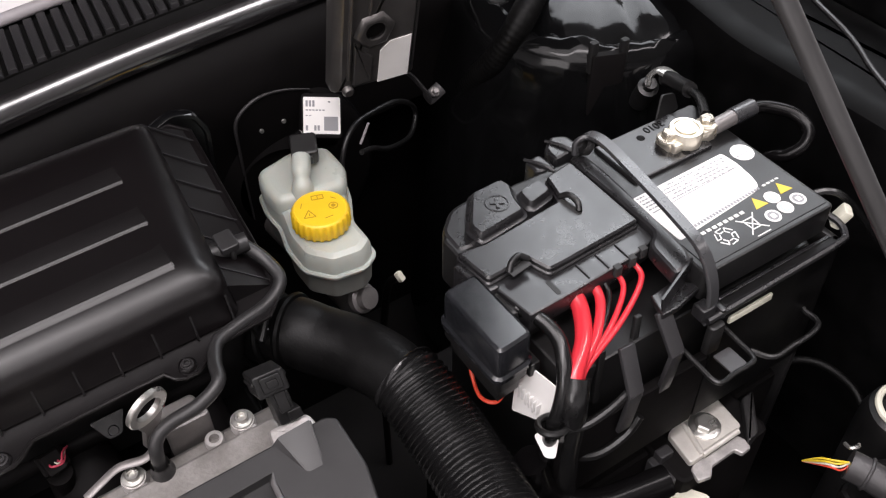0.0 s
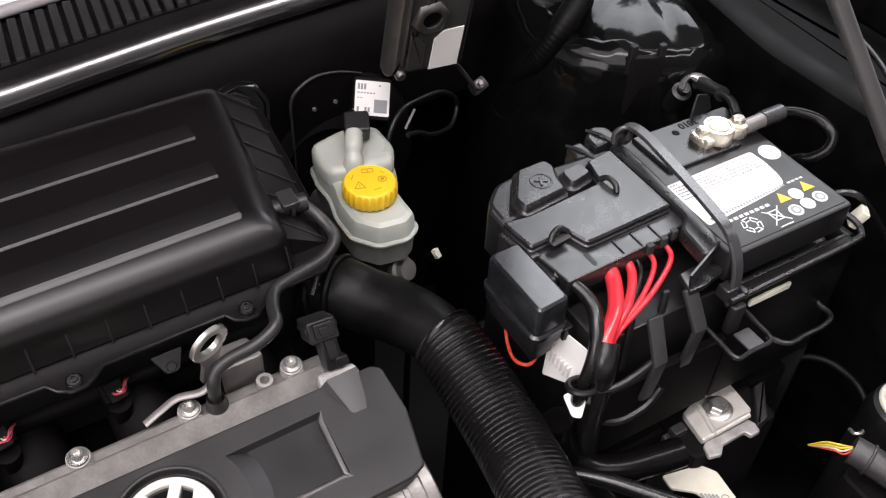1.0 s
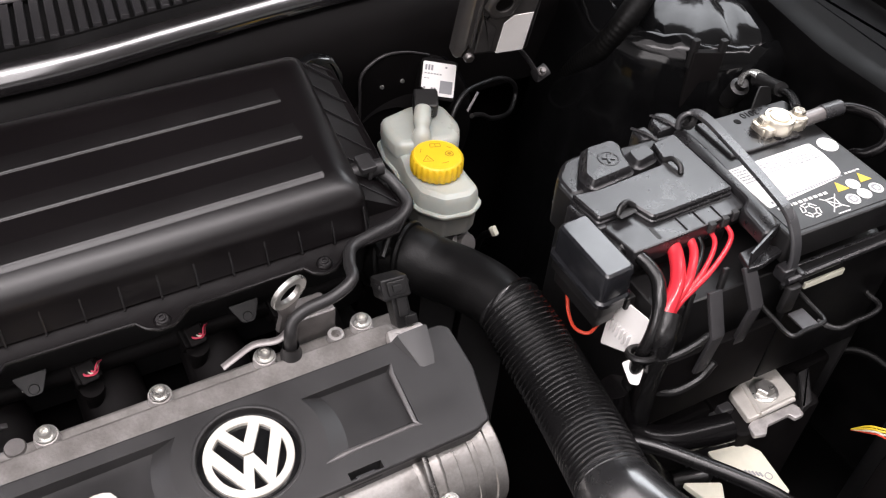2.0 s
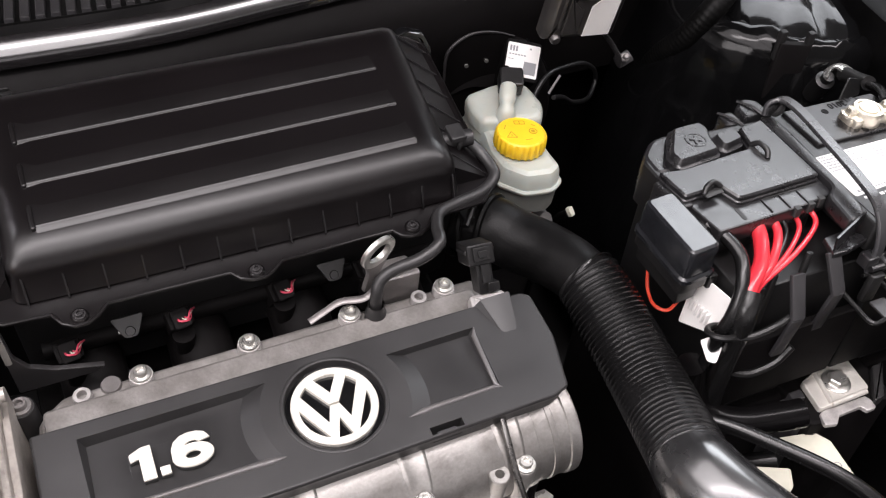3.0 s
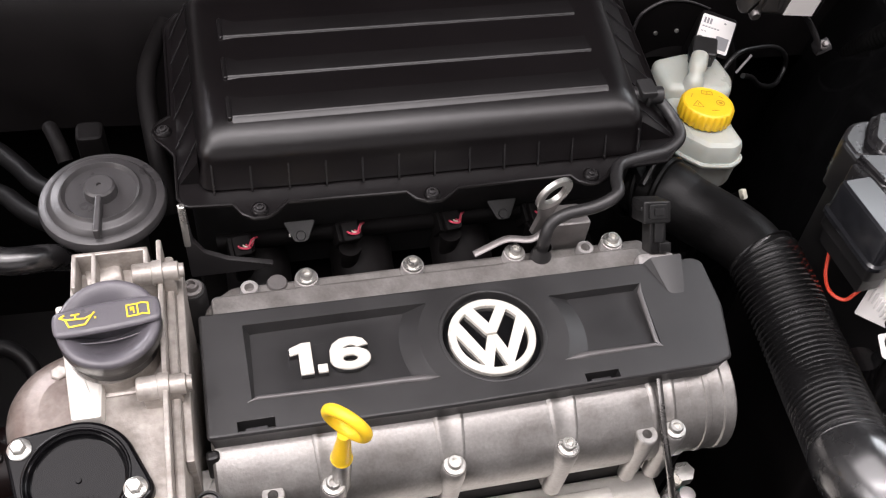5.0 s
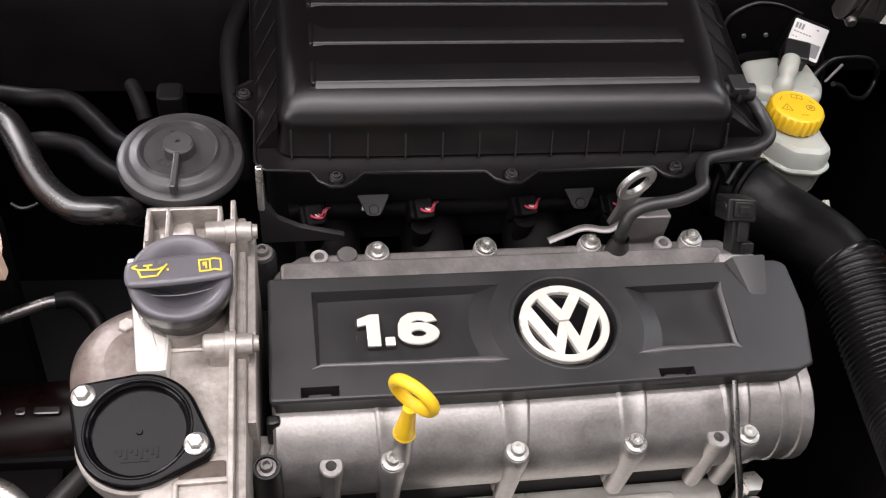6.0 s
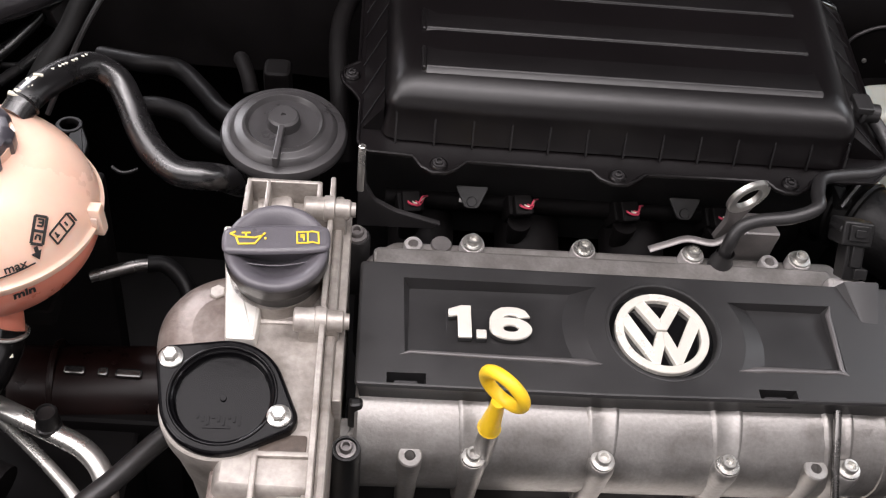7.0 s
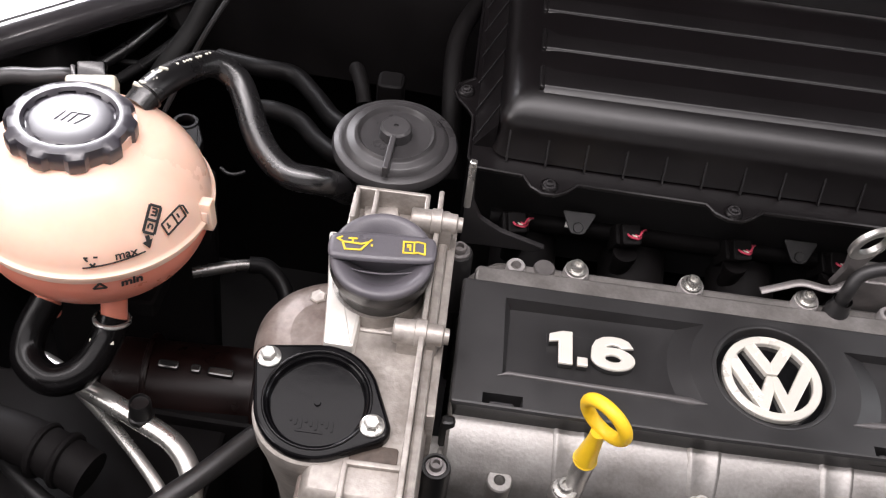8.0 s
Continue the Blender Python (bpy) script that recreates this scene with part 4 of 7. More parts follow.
# rounded shoulder
for i in range(1, 15):
    a = radians(90 * i / 14)
    rows.append(lid_ring(0.60 + 3.0 * (1 - math.cos(a)), 0.066 + 0.0220 * math.sin(a)))
rows.append(lid_ring(5.2, 0.0887))
for a, b in zip(rows, rows[1:]):
    bridge(bm, a, b)
cap(bm, rows[-1])
lid = part("lid", bm, LID, air, sharp=50)
for y in (0.079, 0.122, 0.168):
    bm = bmesh.new()
    x0, x1 = -0.208, 0.082
    v = [bm.verts.new(p) for p in ((x0, y - 0.001, 0.0870), (x1, y - 0.001, 0.0870), (x1, y + 0.0030, 0.0894), (x0, y + 0.0030, 0.0894), (x0, y + 0.0055, 0.0900), (x1, y + 0.0055, 0.0900), (x1, y + 0.027, 0.0882), (x0, y + 0.027, 0.0882), (x1, y + 0.027, 0.0875), (x0, y + 0.027, 0.0875))]
    for f in ((0, 1, 2, 3), (3, 2, 5, 4), (4, 5, 6, 7), (7, 6, 8, 9), (0, 3, 4, 7, 9), (1, 8, 6, 5, 2)):
        bm.faces.new([v[i] for i in f])
    bmesh.ops.bevel(bm, geom=bm.edges[:], offset=0.0009, segments=3, affect="EDGES")
    part("top_rib", bm, LIDRIB, lid)
    bm = bmesh.new()
    block(bm, x0 - 0.0026, x0 + 0.0012, y + 0.001, y + 0.025, 0.0850, 0.0906, 0.0012, 0.0015)
    part("rib_end", bm, LIDRIB, lid)
for i in range(13):
    x = -0.226 + 0.0275 * i
    bm = bmesh.new()
    y = (0.0500 - 0.0025 * (x + 0.17) / 0.281 if x > -0.17 else 0.0500 - 0.0025 * (x + 0.17) / 0.067) - 0.0030
    v = [bm.verts.new(p) for p in ((x - 0.0007, y, 0.0452), (x + 0.0007, y, 0.0452), (x + 0.0007, y + 0.0098, 0.066), (x - 0.0007, y + 0.0098, 0.066), (x - 0.0006, y + 0.014, 0.066), (x + 0.0006, y + 0.014, 0.066), (x - 0.0006, y + 0.012, 0.0452), (x + 0.0006, y + 0.012, 0.0452))]
    for f in ((0, 1, 2, 3), (3, 2, 5, 4), (0, 3, 4, 6), (1, 7, 5, 2)):
        bm.faces.new([v[i] for i in f])
    part("front_rib", bm, LIDRIB, lid)
# side ribs in paler grey than the lid, so the colour carries their highlights
for i in range(6):
    y = 0.066 + 0.032 * i
    for foot, wall in ((-0.2515, -0.2350), (0.142 + 0.0025 * i, 0.1085 + 0.0022 * i)):
        bm = bmesh.new()
        v = [bm.verts.new(p) for p in ((foot, y, 0.0450), (foot, y + 0.0013, 0.0450), (wall, y + 0.016, 0.0690), (wall, y + 0.0147, 0.0690), (wall, y + 0.016, 0.0450), (wall, y + 0.0147, 0.0450))]
        for f in ((0, 1, 2, 3), (1, 4, 2), (0, 3, 5), (2, 4, 5, 3)):
            bm.faces.new([v[k] for k in f])
        part("side_rib", bm, CAPGREY, lid)
for foot, wall, turn in ((-0.2500, -0.2350, 0.0), (0.1405, 0.1085, 0.011)):
    bm = bmesh.new()
    v = [bm.verts.new(p) for p in ((foot, 0.062, 0.0450), (wall, 0.062, 0.0670), (wall, 0.062, 0.0440), (foot + turn, 0.242, 0.0450), (wall + turn, 0.242, 0.0670), (wall + turn, 0.242, 0.0440))]
    for f in ((0, 1, 2), (3, 5, 4), (0, 3, 4, 1), (1, 4, 5, 2), (2, 5, 3, 0)):
        bm.faces.new([v[k] for k in f])
    part("side_skirt", bm, LID, lid)
# flange with ears round the screws
bm = bmesh.new()
edge = [(-0.250, 0.0425), (-0.245, 0.0395), (-0.214, 0.0375), (-0.208, 0.0275), (-0.200, 0.0225), (-0.190, 0.0225), (-0.182, 0.0270), (-0.174, 0.0350), (-0.086, 0.0330), (-0.080, 0.0255), (-0.071, 0.0210), (-0.061, 0.0210), (-0.053, 0.0255), (-0.045, 0.0320), (0.044, 0.0325), (0.049, 0.0255), (0.056, 0.0220), (0.066, 0.0220), (0.074, 0.0265), (0.080, 0.0345), (0.128, 0.037), (0.146, 0.054), (0.158, 0.240), (0.145, 0.256), (-0.245, 0.260), (-0.256, 0.245), (-0.256, 0.136), (-0.266, 0.128), (-0.269, 0.119), (-0.266, 0.110), (-0.258, 0.100), (-0.2535, 0.092), (-0.2535, 0.050)]
stack(bm, edge, [(0.004, 0.0395), (0.0012, 0.0415), (0, 0.0428), (0, 0.0448), (0.0008, 0.0456), (0.0018, 0.0456), (0.0026, 0.0446), (0.010, 0.0445)])
part("flange", bm, LID, air)
bm = bmesh.new()
slab(bm, round_poly([(-0.245, 0.060), (0.115, 0.056), (0.13, 0.24), (-0.25, 0.245)], 0.02), -0.06, 0.040, 0.004)
part("lower_half", bm, DULL, air)
for x, y, z in ((-0.195, 0.0305, 0.0455), (-0.067, 0.0285, 0.0455), (0.061, 0.0310, 0.0455), (-0.2600, 0.1185, 0.0455)):
    bm = bmesh.new()
    lathe(bm, [(0.0066, 0.0), (0.0062, 0.0018), (0.0054, 0.0026), (0.0050, 0.0020), (0, 0.0020)], 24, T((x, y, z - 0.001)))
    part("screw_collar", bm, LID, air)
    socket_bolt(T((x, y, z + 0.0012)) @ Matrix.Diagonal((1, 1, 0.5, 1)), air, DARKSTEEL, 0.0030, "screw")
# ribbed knob behind the lid
knob = thing("filter_knob", "small ribbed black knob behind the air filter box", "knob", base=(-0.220, 0.277, 0.02), m=E)
bm = bmesh.new()
lathe(bm, [(0.007, -0.03), (0.007, 0.040), (0.014, 0.042), (0.0145, 0.050), (0.012, 0.0515), (0, 0.0515)], 28, T((-0.220, 0.277, 0)))
part("knob_disc", bm, BLACK, knob)
for i in range(8):
    bm = bmesh.new()
    block(bm, 0.003, 0.0125, -0.0011, 0.0011, 0.051, 0.0545, 0.0006, 0.0006, T((-0.220, 0.277, 0)) @ pose(0, 0, 0, 0, 0, 45 * i))
    part("knob_rib", bm, BLACK, knob)
# spigot with a clip at the side
bm = bmesh.new()
tube(bm, [(0.104, 0.100, 0.060), (0.130, 0.097, 0.060), (0.140, 0.096, 0.060)], 0.0075, 16)
torus(bm, 0.0085, 0.0022, 24, 8, aim((0.127, 0.0975, 0.060), (1, -0.1, 0)))
block(bm, 0.118, 0.132, 0.088, 0.106, 0.066, 0.071, 0.001, 0.002)
part("spigot", bm, COVER, air)

# breather pipe from the box to the valve cover
bp = thing("breather_pipe", "black plastic breather pipe in an s-bend to the valve cover", "pipe", base=(0.017, -0.007, -0.006), m=E)
bm = bmesh.new()
tube(bm, [(0.138, 0.096, 0.056), (0.146, 0.082, 0.050), (0.148, 0.062, 0.046), (0.132, 0.050, 0.043), (0.105, 0.043, 0.045), (0.086, 0.036, 0.047), (0.077, 0.020, 0.050), (0.072, 0.004, 0.051), (0.055, -0.001, 0.045), (0.034, 0.002, 0.036), (0.022, 0.000, 0.029), (0.0175, -0.005, 0.018), (0.017, -0.007, -0.006)], 0.0050, 14, 6)
part("pipe", bm, COVER, bp)
bm = bmesh.new()
lathe(bm, [(0.0085, -0.008), (0.0085, 0.0), (0.0072, 0.002), (0.0066, 0.010)], 20, T((0.017, -0.007, 0)))
part("collar", bm, COVER, bp)

eye_ob = thing("lifting_eye", "bent grey steel lifting eye bolted to the engine", "lifting eye", base=(0.0, 0.012, -0.01), m=E)
EM = T((0.0245, 0.013, 0.0485)) @ Vector((0.34, -0.92, -0.10)).to_track_quat("Z", "Y").to_matrix().to_4x4()
bm = bmesh.new()
lathe(bm, [(0.0098, -0.0022), (0.0098, 0.0016), (0.0104, 0.0022), (0.0156, 0.0022), (0.0164, 0.0014), (0.0164, -0.0016), (0.0156, -0.0022)], 44, EM, closed=True)
part("ring", bm, STEEL, eye_ob, "worn bright edged steel ring")
bm = bmesh.new()
slab(bm, round_poly([(-0.012, -0.010), (-0.007, -0.026), (-0.010, -0.048), (0.001, -0.050), (0.006, -0.028), (0.012, -0.010)], 0.003), -0.0022, 0.0018, 0.0006, EM)
part("shank", bm, GREYSTEEL, eye_ob)
bm = bmesh.new()
sweep(bm, spline([(0.0203, 0.0047, 0.014), (0.0097, 0.0029, 0.008), (-0.0075, 0.0073, 0.006), (-0.0211, 0.0066, 0.0), (-0.0346, 0.0037, -0.004)], 6), 0.0032, 12, flat=0.35)
part("foot", bm, GREYSTEEL, eye_ob)
bm = bmesh.new()
slab(bm, round_poly([(0.028, 0.008), (0.062, 0.008), (0.057, 0.03), (0.032, 0.03)], 0.004), -0.02, 0.014, 0.002)
part("plate", bm, GREYSTEEL, eye_ob)

strap_ob = thing("steel_bracket", "grey steel strap bracket beside the air filter box", "bracket", base=(-0.20, 0.0, -0.012), m=E)
bm = bmesh.new()
prof = round_poly([(-0.2505, -0.016), (-0.197, -0.016), (-0.188, -0.011), (-0.222, 0.001), (-0.238, 0.012), (-0.2450, 0.028), (-0.2465, 0.062), (-0.2490, 0.064), (-0.2510, 0.061)], 0.002)
slab(bm, prof, 0, 0.0040, 0.0008, Matrix(((1, 0, 0, 0), (0, 0, -1, 0.026), (0, 1, 0, 0), (0, 0, 0, 1))))
part("strap", bm, DARKSTEEL, strap_ob)
bm = bmesh.new()
block(bm, -0.2515, -0.2462, 0.0215, 0.0265, 0.022, 0.0655, 0.001, 0.0015)
part("bright_edge", bm, STEEL, strap_ob)

# injectors with their plugs in the gap below the filter box
# plugs, rail and runners take the near-black for the gap's shade
def injector(x, y, z):
    t = thing("injector_plug", "small black injector plug with red and violet wires", "plug", base=(x, y, -0.06), m=E, group="injector plugs")
    bm = bmesh.new()
    m = T((x, y, z)) @ pose(0, 0, 0, 28, 0, 8)
    block(bm, -0.010, 0.010, -0.008, 0.008, -0.03, -0.004, 0.0015, 0.002, m)
    block(bm, -0.007, 0.007, -0.010, 0.006, -0.004, 0.004, 0.0012, 0.002, m)
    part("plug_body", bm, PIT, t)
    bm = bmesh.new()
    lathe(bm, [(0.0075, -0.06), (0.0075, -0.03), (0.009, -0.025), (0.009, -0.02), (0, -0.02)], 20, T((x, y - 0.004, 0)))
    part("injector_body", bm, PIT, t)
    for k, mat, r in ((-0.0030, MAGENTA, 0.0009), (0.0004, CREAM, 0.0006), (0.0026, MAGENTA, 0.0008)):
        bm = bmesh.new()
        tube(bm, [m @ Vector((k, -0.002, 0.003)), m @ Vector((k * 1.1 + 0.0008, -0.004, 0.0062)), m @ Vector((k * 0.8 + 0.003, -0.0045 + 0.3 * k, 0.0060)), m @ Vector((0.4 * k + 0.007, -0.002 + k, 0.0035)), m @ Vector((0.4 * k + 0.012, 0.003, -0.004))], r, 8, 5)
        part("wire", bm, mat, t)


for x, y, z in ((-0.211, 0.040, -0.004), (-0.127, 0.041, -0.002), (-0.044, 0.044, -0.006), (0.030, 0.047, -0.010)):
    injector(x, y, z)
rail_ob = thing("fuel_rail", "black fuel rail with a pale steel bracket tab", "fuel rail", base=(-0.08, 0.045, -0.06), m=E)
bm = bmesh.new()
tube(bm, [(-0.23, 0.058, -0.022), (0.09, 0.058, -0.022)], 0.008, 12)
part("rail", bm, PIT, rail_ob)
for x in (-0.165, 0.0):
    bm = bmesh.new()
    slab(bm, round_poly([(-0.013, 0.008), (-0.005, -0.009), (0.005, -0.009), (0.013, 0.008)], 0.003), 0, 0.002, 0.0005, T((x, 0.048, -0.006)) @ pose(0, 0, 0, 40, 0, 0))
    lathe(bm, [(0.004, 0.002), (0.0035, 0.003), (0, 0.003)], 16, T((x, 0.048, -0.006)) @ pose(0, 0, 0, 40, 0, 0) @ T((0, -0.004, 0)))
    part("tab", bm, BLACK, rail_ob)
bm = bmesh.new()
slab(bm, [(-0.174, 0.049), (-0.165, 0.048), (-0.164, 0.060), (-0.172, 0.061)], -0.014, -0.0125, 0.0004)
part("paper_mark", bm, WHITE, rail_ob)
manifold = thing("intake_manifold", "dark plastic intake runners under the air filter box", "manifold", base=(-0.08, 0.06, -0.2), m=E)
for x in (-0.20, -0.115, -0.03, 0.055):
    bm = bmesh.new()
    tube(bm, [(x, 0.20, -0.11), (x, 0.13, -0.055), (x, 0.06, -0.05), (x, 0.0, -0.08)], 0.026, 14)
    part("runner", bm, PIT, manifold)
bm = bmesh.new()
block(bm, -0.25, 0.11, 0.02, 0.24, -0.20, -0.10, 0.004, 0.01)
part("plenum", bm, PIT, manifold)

# coil plug at the end of the cover
cp = thing("coil_plug", "black rectangular plug with a locking tab", "plug", base=(0.105, -0.02, -0.012), m=E)
CM = Matrix(((1, 0, 0.06, 0.1030), (-0.05, 0.60, -0.80, -0.006), (-0.05, 0.80, 0.60, 0.036), (0, 0, 0, 1)))
bm = bmesh.new()
block(bm, -0.0115, 0.0115, -0.008, 0.010, -0.014, 0.005, 0.0015, 0.002, CM)
block(bm, -0.0130, 0.0130, 0.001, 0.006, -0.012, 0.003, 0.0012, 0.002, CM)
part("plug_body", bm, BLACK, cp)
bm = bmesh.new()
block(bm, -0.0075, 0.0075, -0.004, 0.008, 0.005, 0.0075, 0.0008, 0.001, CM)
block(bm, -0.0040, 0.0040, -0.001, 0.005, 0.0075, 0.009, 0.0006, 0.001, CM)
part("tab", bm, BLACK, cp)
bm = bmesh.new()
block(bm, -0.004, 0.010, -0.034, -0.004, -0.012, 0.000, 0.0012, 0.002, CM)
block(bm, -0.001, 0.007, -0.024, -0.006, 0.000, 0.003, 0.0008, 0.001, CM)
block(bm, 0.003, 0.013, -0.032, -0.024, -0.010, 0.003, 0.0008, 0.001, CM)
part("latch", bm, BLACK, cp)
bm = bmesh.new()
slab(bm, round_poly([(0.086, -0.044), (0.124, -0.048), (0.120, -0.024), (0.090, -0.022)], 0.004), -0.02, 0.008, 0.004)
part("seat", bm, ALU, cp)
# steel breather line and plug in front of the cam housing
ln = thing("oil_line", "thin bent steel line at the end of the cam housing", "pipe", base=(0.085, -0.17, -0.10), m=E)
bm = bmesh.new()
tube(bm, [(0.069, -0.131, 0.004), (0.068, -0.150, -0.008), (0.069, -0.170, -0.026), (0.075, -0.188, -0.055), (0.084, -0.196, -0.10), (0.09, -0.20, -0.2)], 0.0027, 10)
part("line", bm, LINE, ln)
bm = bmesh.new()
block(bm, 0.076, 0.096, -0.205, -0.185, -0.10, -0.075, 0.002, 0.003)
lathe(bm, [(0.007, -0.075), (0.006, -0.062), (0, -0.060)], 16, T((0.088, -0.194, 0)))
part("fitting", bm, GREYSTEEL, ln)
switch = thing("oil_pressure_switch", "steel hex switch with a dark teal plastic plug", "switch", base=(0.100, -0.175, -0.30), m=E)
bm = bmesh.new()
lathe(bm, [(0.0060, -0.30), (0.0060, -0.092), (0.0085, -0.090), (0.0085, -0.081), (0, -0.080)], 6, T((0.1010, -0.1690, 0)))
part("hex_body", bm, STEEL, switch)
bm = bmesh.new()
lathe(bm, [(0.0070, -0.115), (0.0072, -0.088), (0.0062, -0.086), (0, -0.086)], 24, T((0.0985, -0.1850, 0)))
part("plug", bm, TEAL, switch, "dark teal plug")

# ---- battery side ----
BX0, BX1, BY0, BY1, BZ = 0.262, 0.508, -0.135, 0.0145, 0.096
batt = thing("battery", "black car battery with white label and clamped pole", "battery", base=(0.385, -0.05, -0.10))
bm = bmesh.new()
block(bm, BX0 + 0.004, BX1 - 0.004, BY0 + 0.004, BY1 - 0.004, -0.10, 0.055, 0.002, 0.004)
part("case", bm, BLACK, batt)
bm = bmesh.new()
slab(bm, rr(0.378, BX1, BY0, BY1, 0.004), 0.070, BZ, 0.002)
part("case_top", bm, BLACK, batt)
bm = bmesh.new()
slab(bm, rr(0.400, 0.480, -0.038, 0.0115, 0.002), 0.094, BZ + 0.0035, 0.0015)
part("vent_panel", bm, FUSE, batt, "matt grey plastic strip along the poles")
# number and dots in near-black, for the shade in their recesses
letters("moulded_number", "3010", 0.010, PIT, batt, pose(0.4560, 0.0050, BZ + 0.0036, 0, 0, 181), 0.0002, 0.0002)
for x, y in ((0.438, -0.0005), (0.4555, -0.033)):
    bm = bmesh.new()
    lathe(bm, [(0.0035, BZ + 0.0036), (0.003, BZ + 0.0040), (0, BZ + 0.0040)], 16, T((x, y, 0)))
    part("moulded_dot", bm, PIT, batt)
# sticker
bm = bmesh.new()
slab(bm, rr(0.384, 0.505, -0.130, -0.041, 0.002), BZ - 0.001, BZ + 0.0006, 0.0002)
label = part("sticker", bm, BLACK, batt, "black sticker with white table and warning signs")
LZ = BZ + 0.0006
bm = bmesh.new()
slab(bm, round_poly([(0.386, -0.1010), (0.4075, -0.0988), (0.4690, -0.0935), (0.4765, -0.0890), (0.4795, -0.0800), (0.4815, -0.0620), (0.4800, -0.0470), (0.386, -0.0490)], 0.003), LZ - 0.0002, LZ + 0.0003, 0.0001)
part("white_field", bm, WHITE, label)
bm = bmesh.new()
random.seed(4)
for i in range(5):
    y = -0.0520 - 0.0034 * i
    x = 0.389
    while x < 0.474:
        w = random.uniform(0.0012, 0.0038)
        if random.random() < 0.8:
            slab(bm, [(x, y), (x + w, y), (x + w, y + 0.0012), (x, y + 0.0012)], LZ, LZ + 0.0005, 0.0001)
        x += w + 0.0010
slab(bm, [(0.389, -0.0692), (0.4775, -0.0655), (0.4775, -0.0648), (0.389, -0.0685)], LZ, LZ + 0.0005, 0.0001)
slab(bm, [(0.4290, -0.0900), (0.4295, -0.0900), (0.4295, -0.0705), (0.4290, -0.0705)], LZ, LZ + 0.0005, 0.0001)
for i in range(26):
    x = 0.392 + 0.0032 * i
    slab(bm, [(x, -0.0975 + 0.00017 * i), (x + 0.0021, -0.0974 + 0.00017 * i), (x + 0.0021, -0.0948 + 0.00017 * i), (x, -0.0949 + 0.00017 * i)], LZ, LZ + 0.0005, 0.0001)
part("print", bm, PAPERGREY, label)
bm = bmesh.new()
for i in range(10):
    x = 0.392 + 0.0055 * i
    slab(bm, [(x, -0.1055), (x + 0.0036, -0.1055), (x + 0.0036, -0.1028), (x, -0.1028)], LZ, LZ + 0.0005, 0.0001)
part("white_print", bm, WHITE, label)
bm = bmesh.new()
for i in range(4):
    x = 0.478 + 0.0045 * i
    slab(bm, [(x, -0.0925 + 0.0003 * i), (x + 0.0030, -0.0925), (x + 0.003, -0.0907), (x, -0.0907)], LZ, LZ + 0.0005, 0.0001)
part("small_print", bm, WHITE, label)


def disc(name, x, y, r, mat, n=24):
    bm = bmesh.new()
    lathe(bm, [(r, LZ), (r, LZ + 0.0004), (0, LZ + 0.0004)], n, T((x, y, 0)) @ pose(0, 0, 0, 0, 0, 90))
    part(name, bm, mat, label)


disc("seal_mark", 0.4945, -0.0550, 0.0095, WHITE)
bm = bmesh.new()
slab(bm, [(0.486, -0.0575), (0.502, -0.0565), (0.502, -0.0558), (0.486, -0.0568)], LZ + 0.0004, LZ + 0.0006, 0.0001)
part("seal_line", bm, PAPERGREY, label)
for x, y in ((0.4888, -0.1020), (0.4611, -0.1040)):
    disc("warning_triangle", x, y, 0.0072, YELLOWMARK, 3)
for x, y, mt in ((0.4745, -0.1045, BLUE), (0.4895, -0.1160, WHITE), (0.4745, -0.1175, BLUE), (0.4600, -0.1190, WHITE)):
    disc("round_sign", x, y, 0.0062, WHITE)
    bm = bmesh.new()
    lathe(bm, [(0.0044, LZ + 0.0004), (0.0044, LZ + 0.0006), (0, LZ + 0.0006)], 20, T((x, y, 0)))
    part("sign_field", bm, BLUE if mt == BLUE else PAPERGREY, label)
    bm = bmesh.new()
    slab(bm, rr(x - 0.002, x + 0.002, y - 0.0025, y + 0.002, 0.0008, 2), LZ + 0.0006, LZ + 0.0008, 0.0001)
    part("sign_mark", bm, WHITE, label)


def strokes(name, segs, w, mat, z=LZ):
    bm = bmesh.new()
    for (a, b), (c, d) in segs:
        p, q = Vector((a, b)), Vector((c, d))
        s = Vector((-(q - p).y, (q - p).x)).normalized() * w / 2
        slab(bm, [tuple(p - s), tuple(q - s), tuple(q + s), tuple(p + s)], z, z + 0.0004, 0.0001)
    part(name, bm, mat, label)


strokes("bin_sign", [((0.433, -0.125), (0.450, -0.108)), ((0.433, -0.108), (0.450, -0.125)), ((0.436, -0.111), (0.447, -0.111)), ((0.437, -0.111), (0.438, -0.121)), ((0.446, -0.111), (0.445, -0.121)), ((0.438, -0.121), (0.445, -0.121)), ((0.435, -0.128), (0.448, -0.128))], 0.0009, WHITE)
cx, cy = 0.4165, -0.1155
tri = []
for i in range(6):
    a, b = radians(60 * i + 15), radians(60 * i + 60)
    tri.append(((cx + 0.0085 * math.cos(a), cy + 0.0085 * math.sin(a)), (cx + 0.0085 * math.cos(b), cy + 0.0085 * math.sin(b))))
    tri.append(((cx + 0.0048 * math.cos(a), cy + 0.0048 * math.sin(a)), (cx + 0.0048 * math.cos(b), cy + 0.0048 * math.sin(b))))
    tri.append(((cx + 0.0048 * math.cos(b), cy + 0.0048 * math.sin(b)), (cx + 0.0085 * math.cos(b), cy + 0.0085 * math.sin(b))))
strokes("recycling_sign", tri, 0.0009, WHITE)
# upright flap behind the pole
bm = bmesh.new()
slab(bm, round_poly([(-0.016, 0), (0.016, 0), (0.010, 0.017), (-0.007, 0.023)], 0.003), -0.0008, 0.0008, 0.0003, pose(0.478, 0.0125, BZ, 80, 0, 12))
part("pole_flap", bm, BLACK, batt)
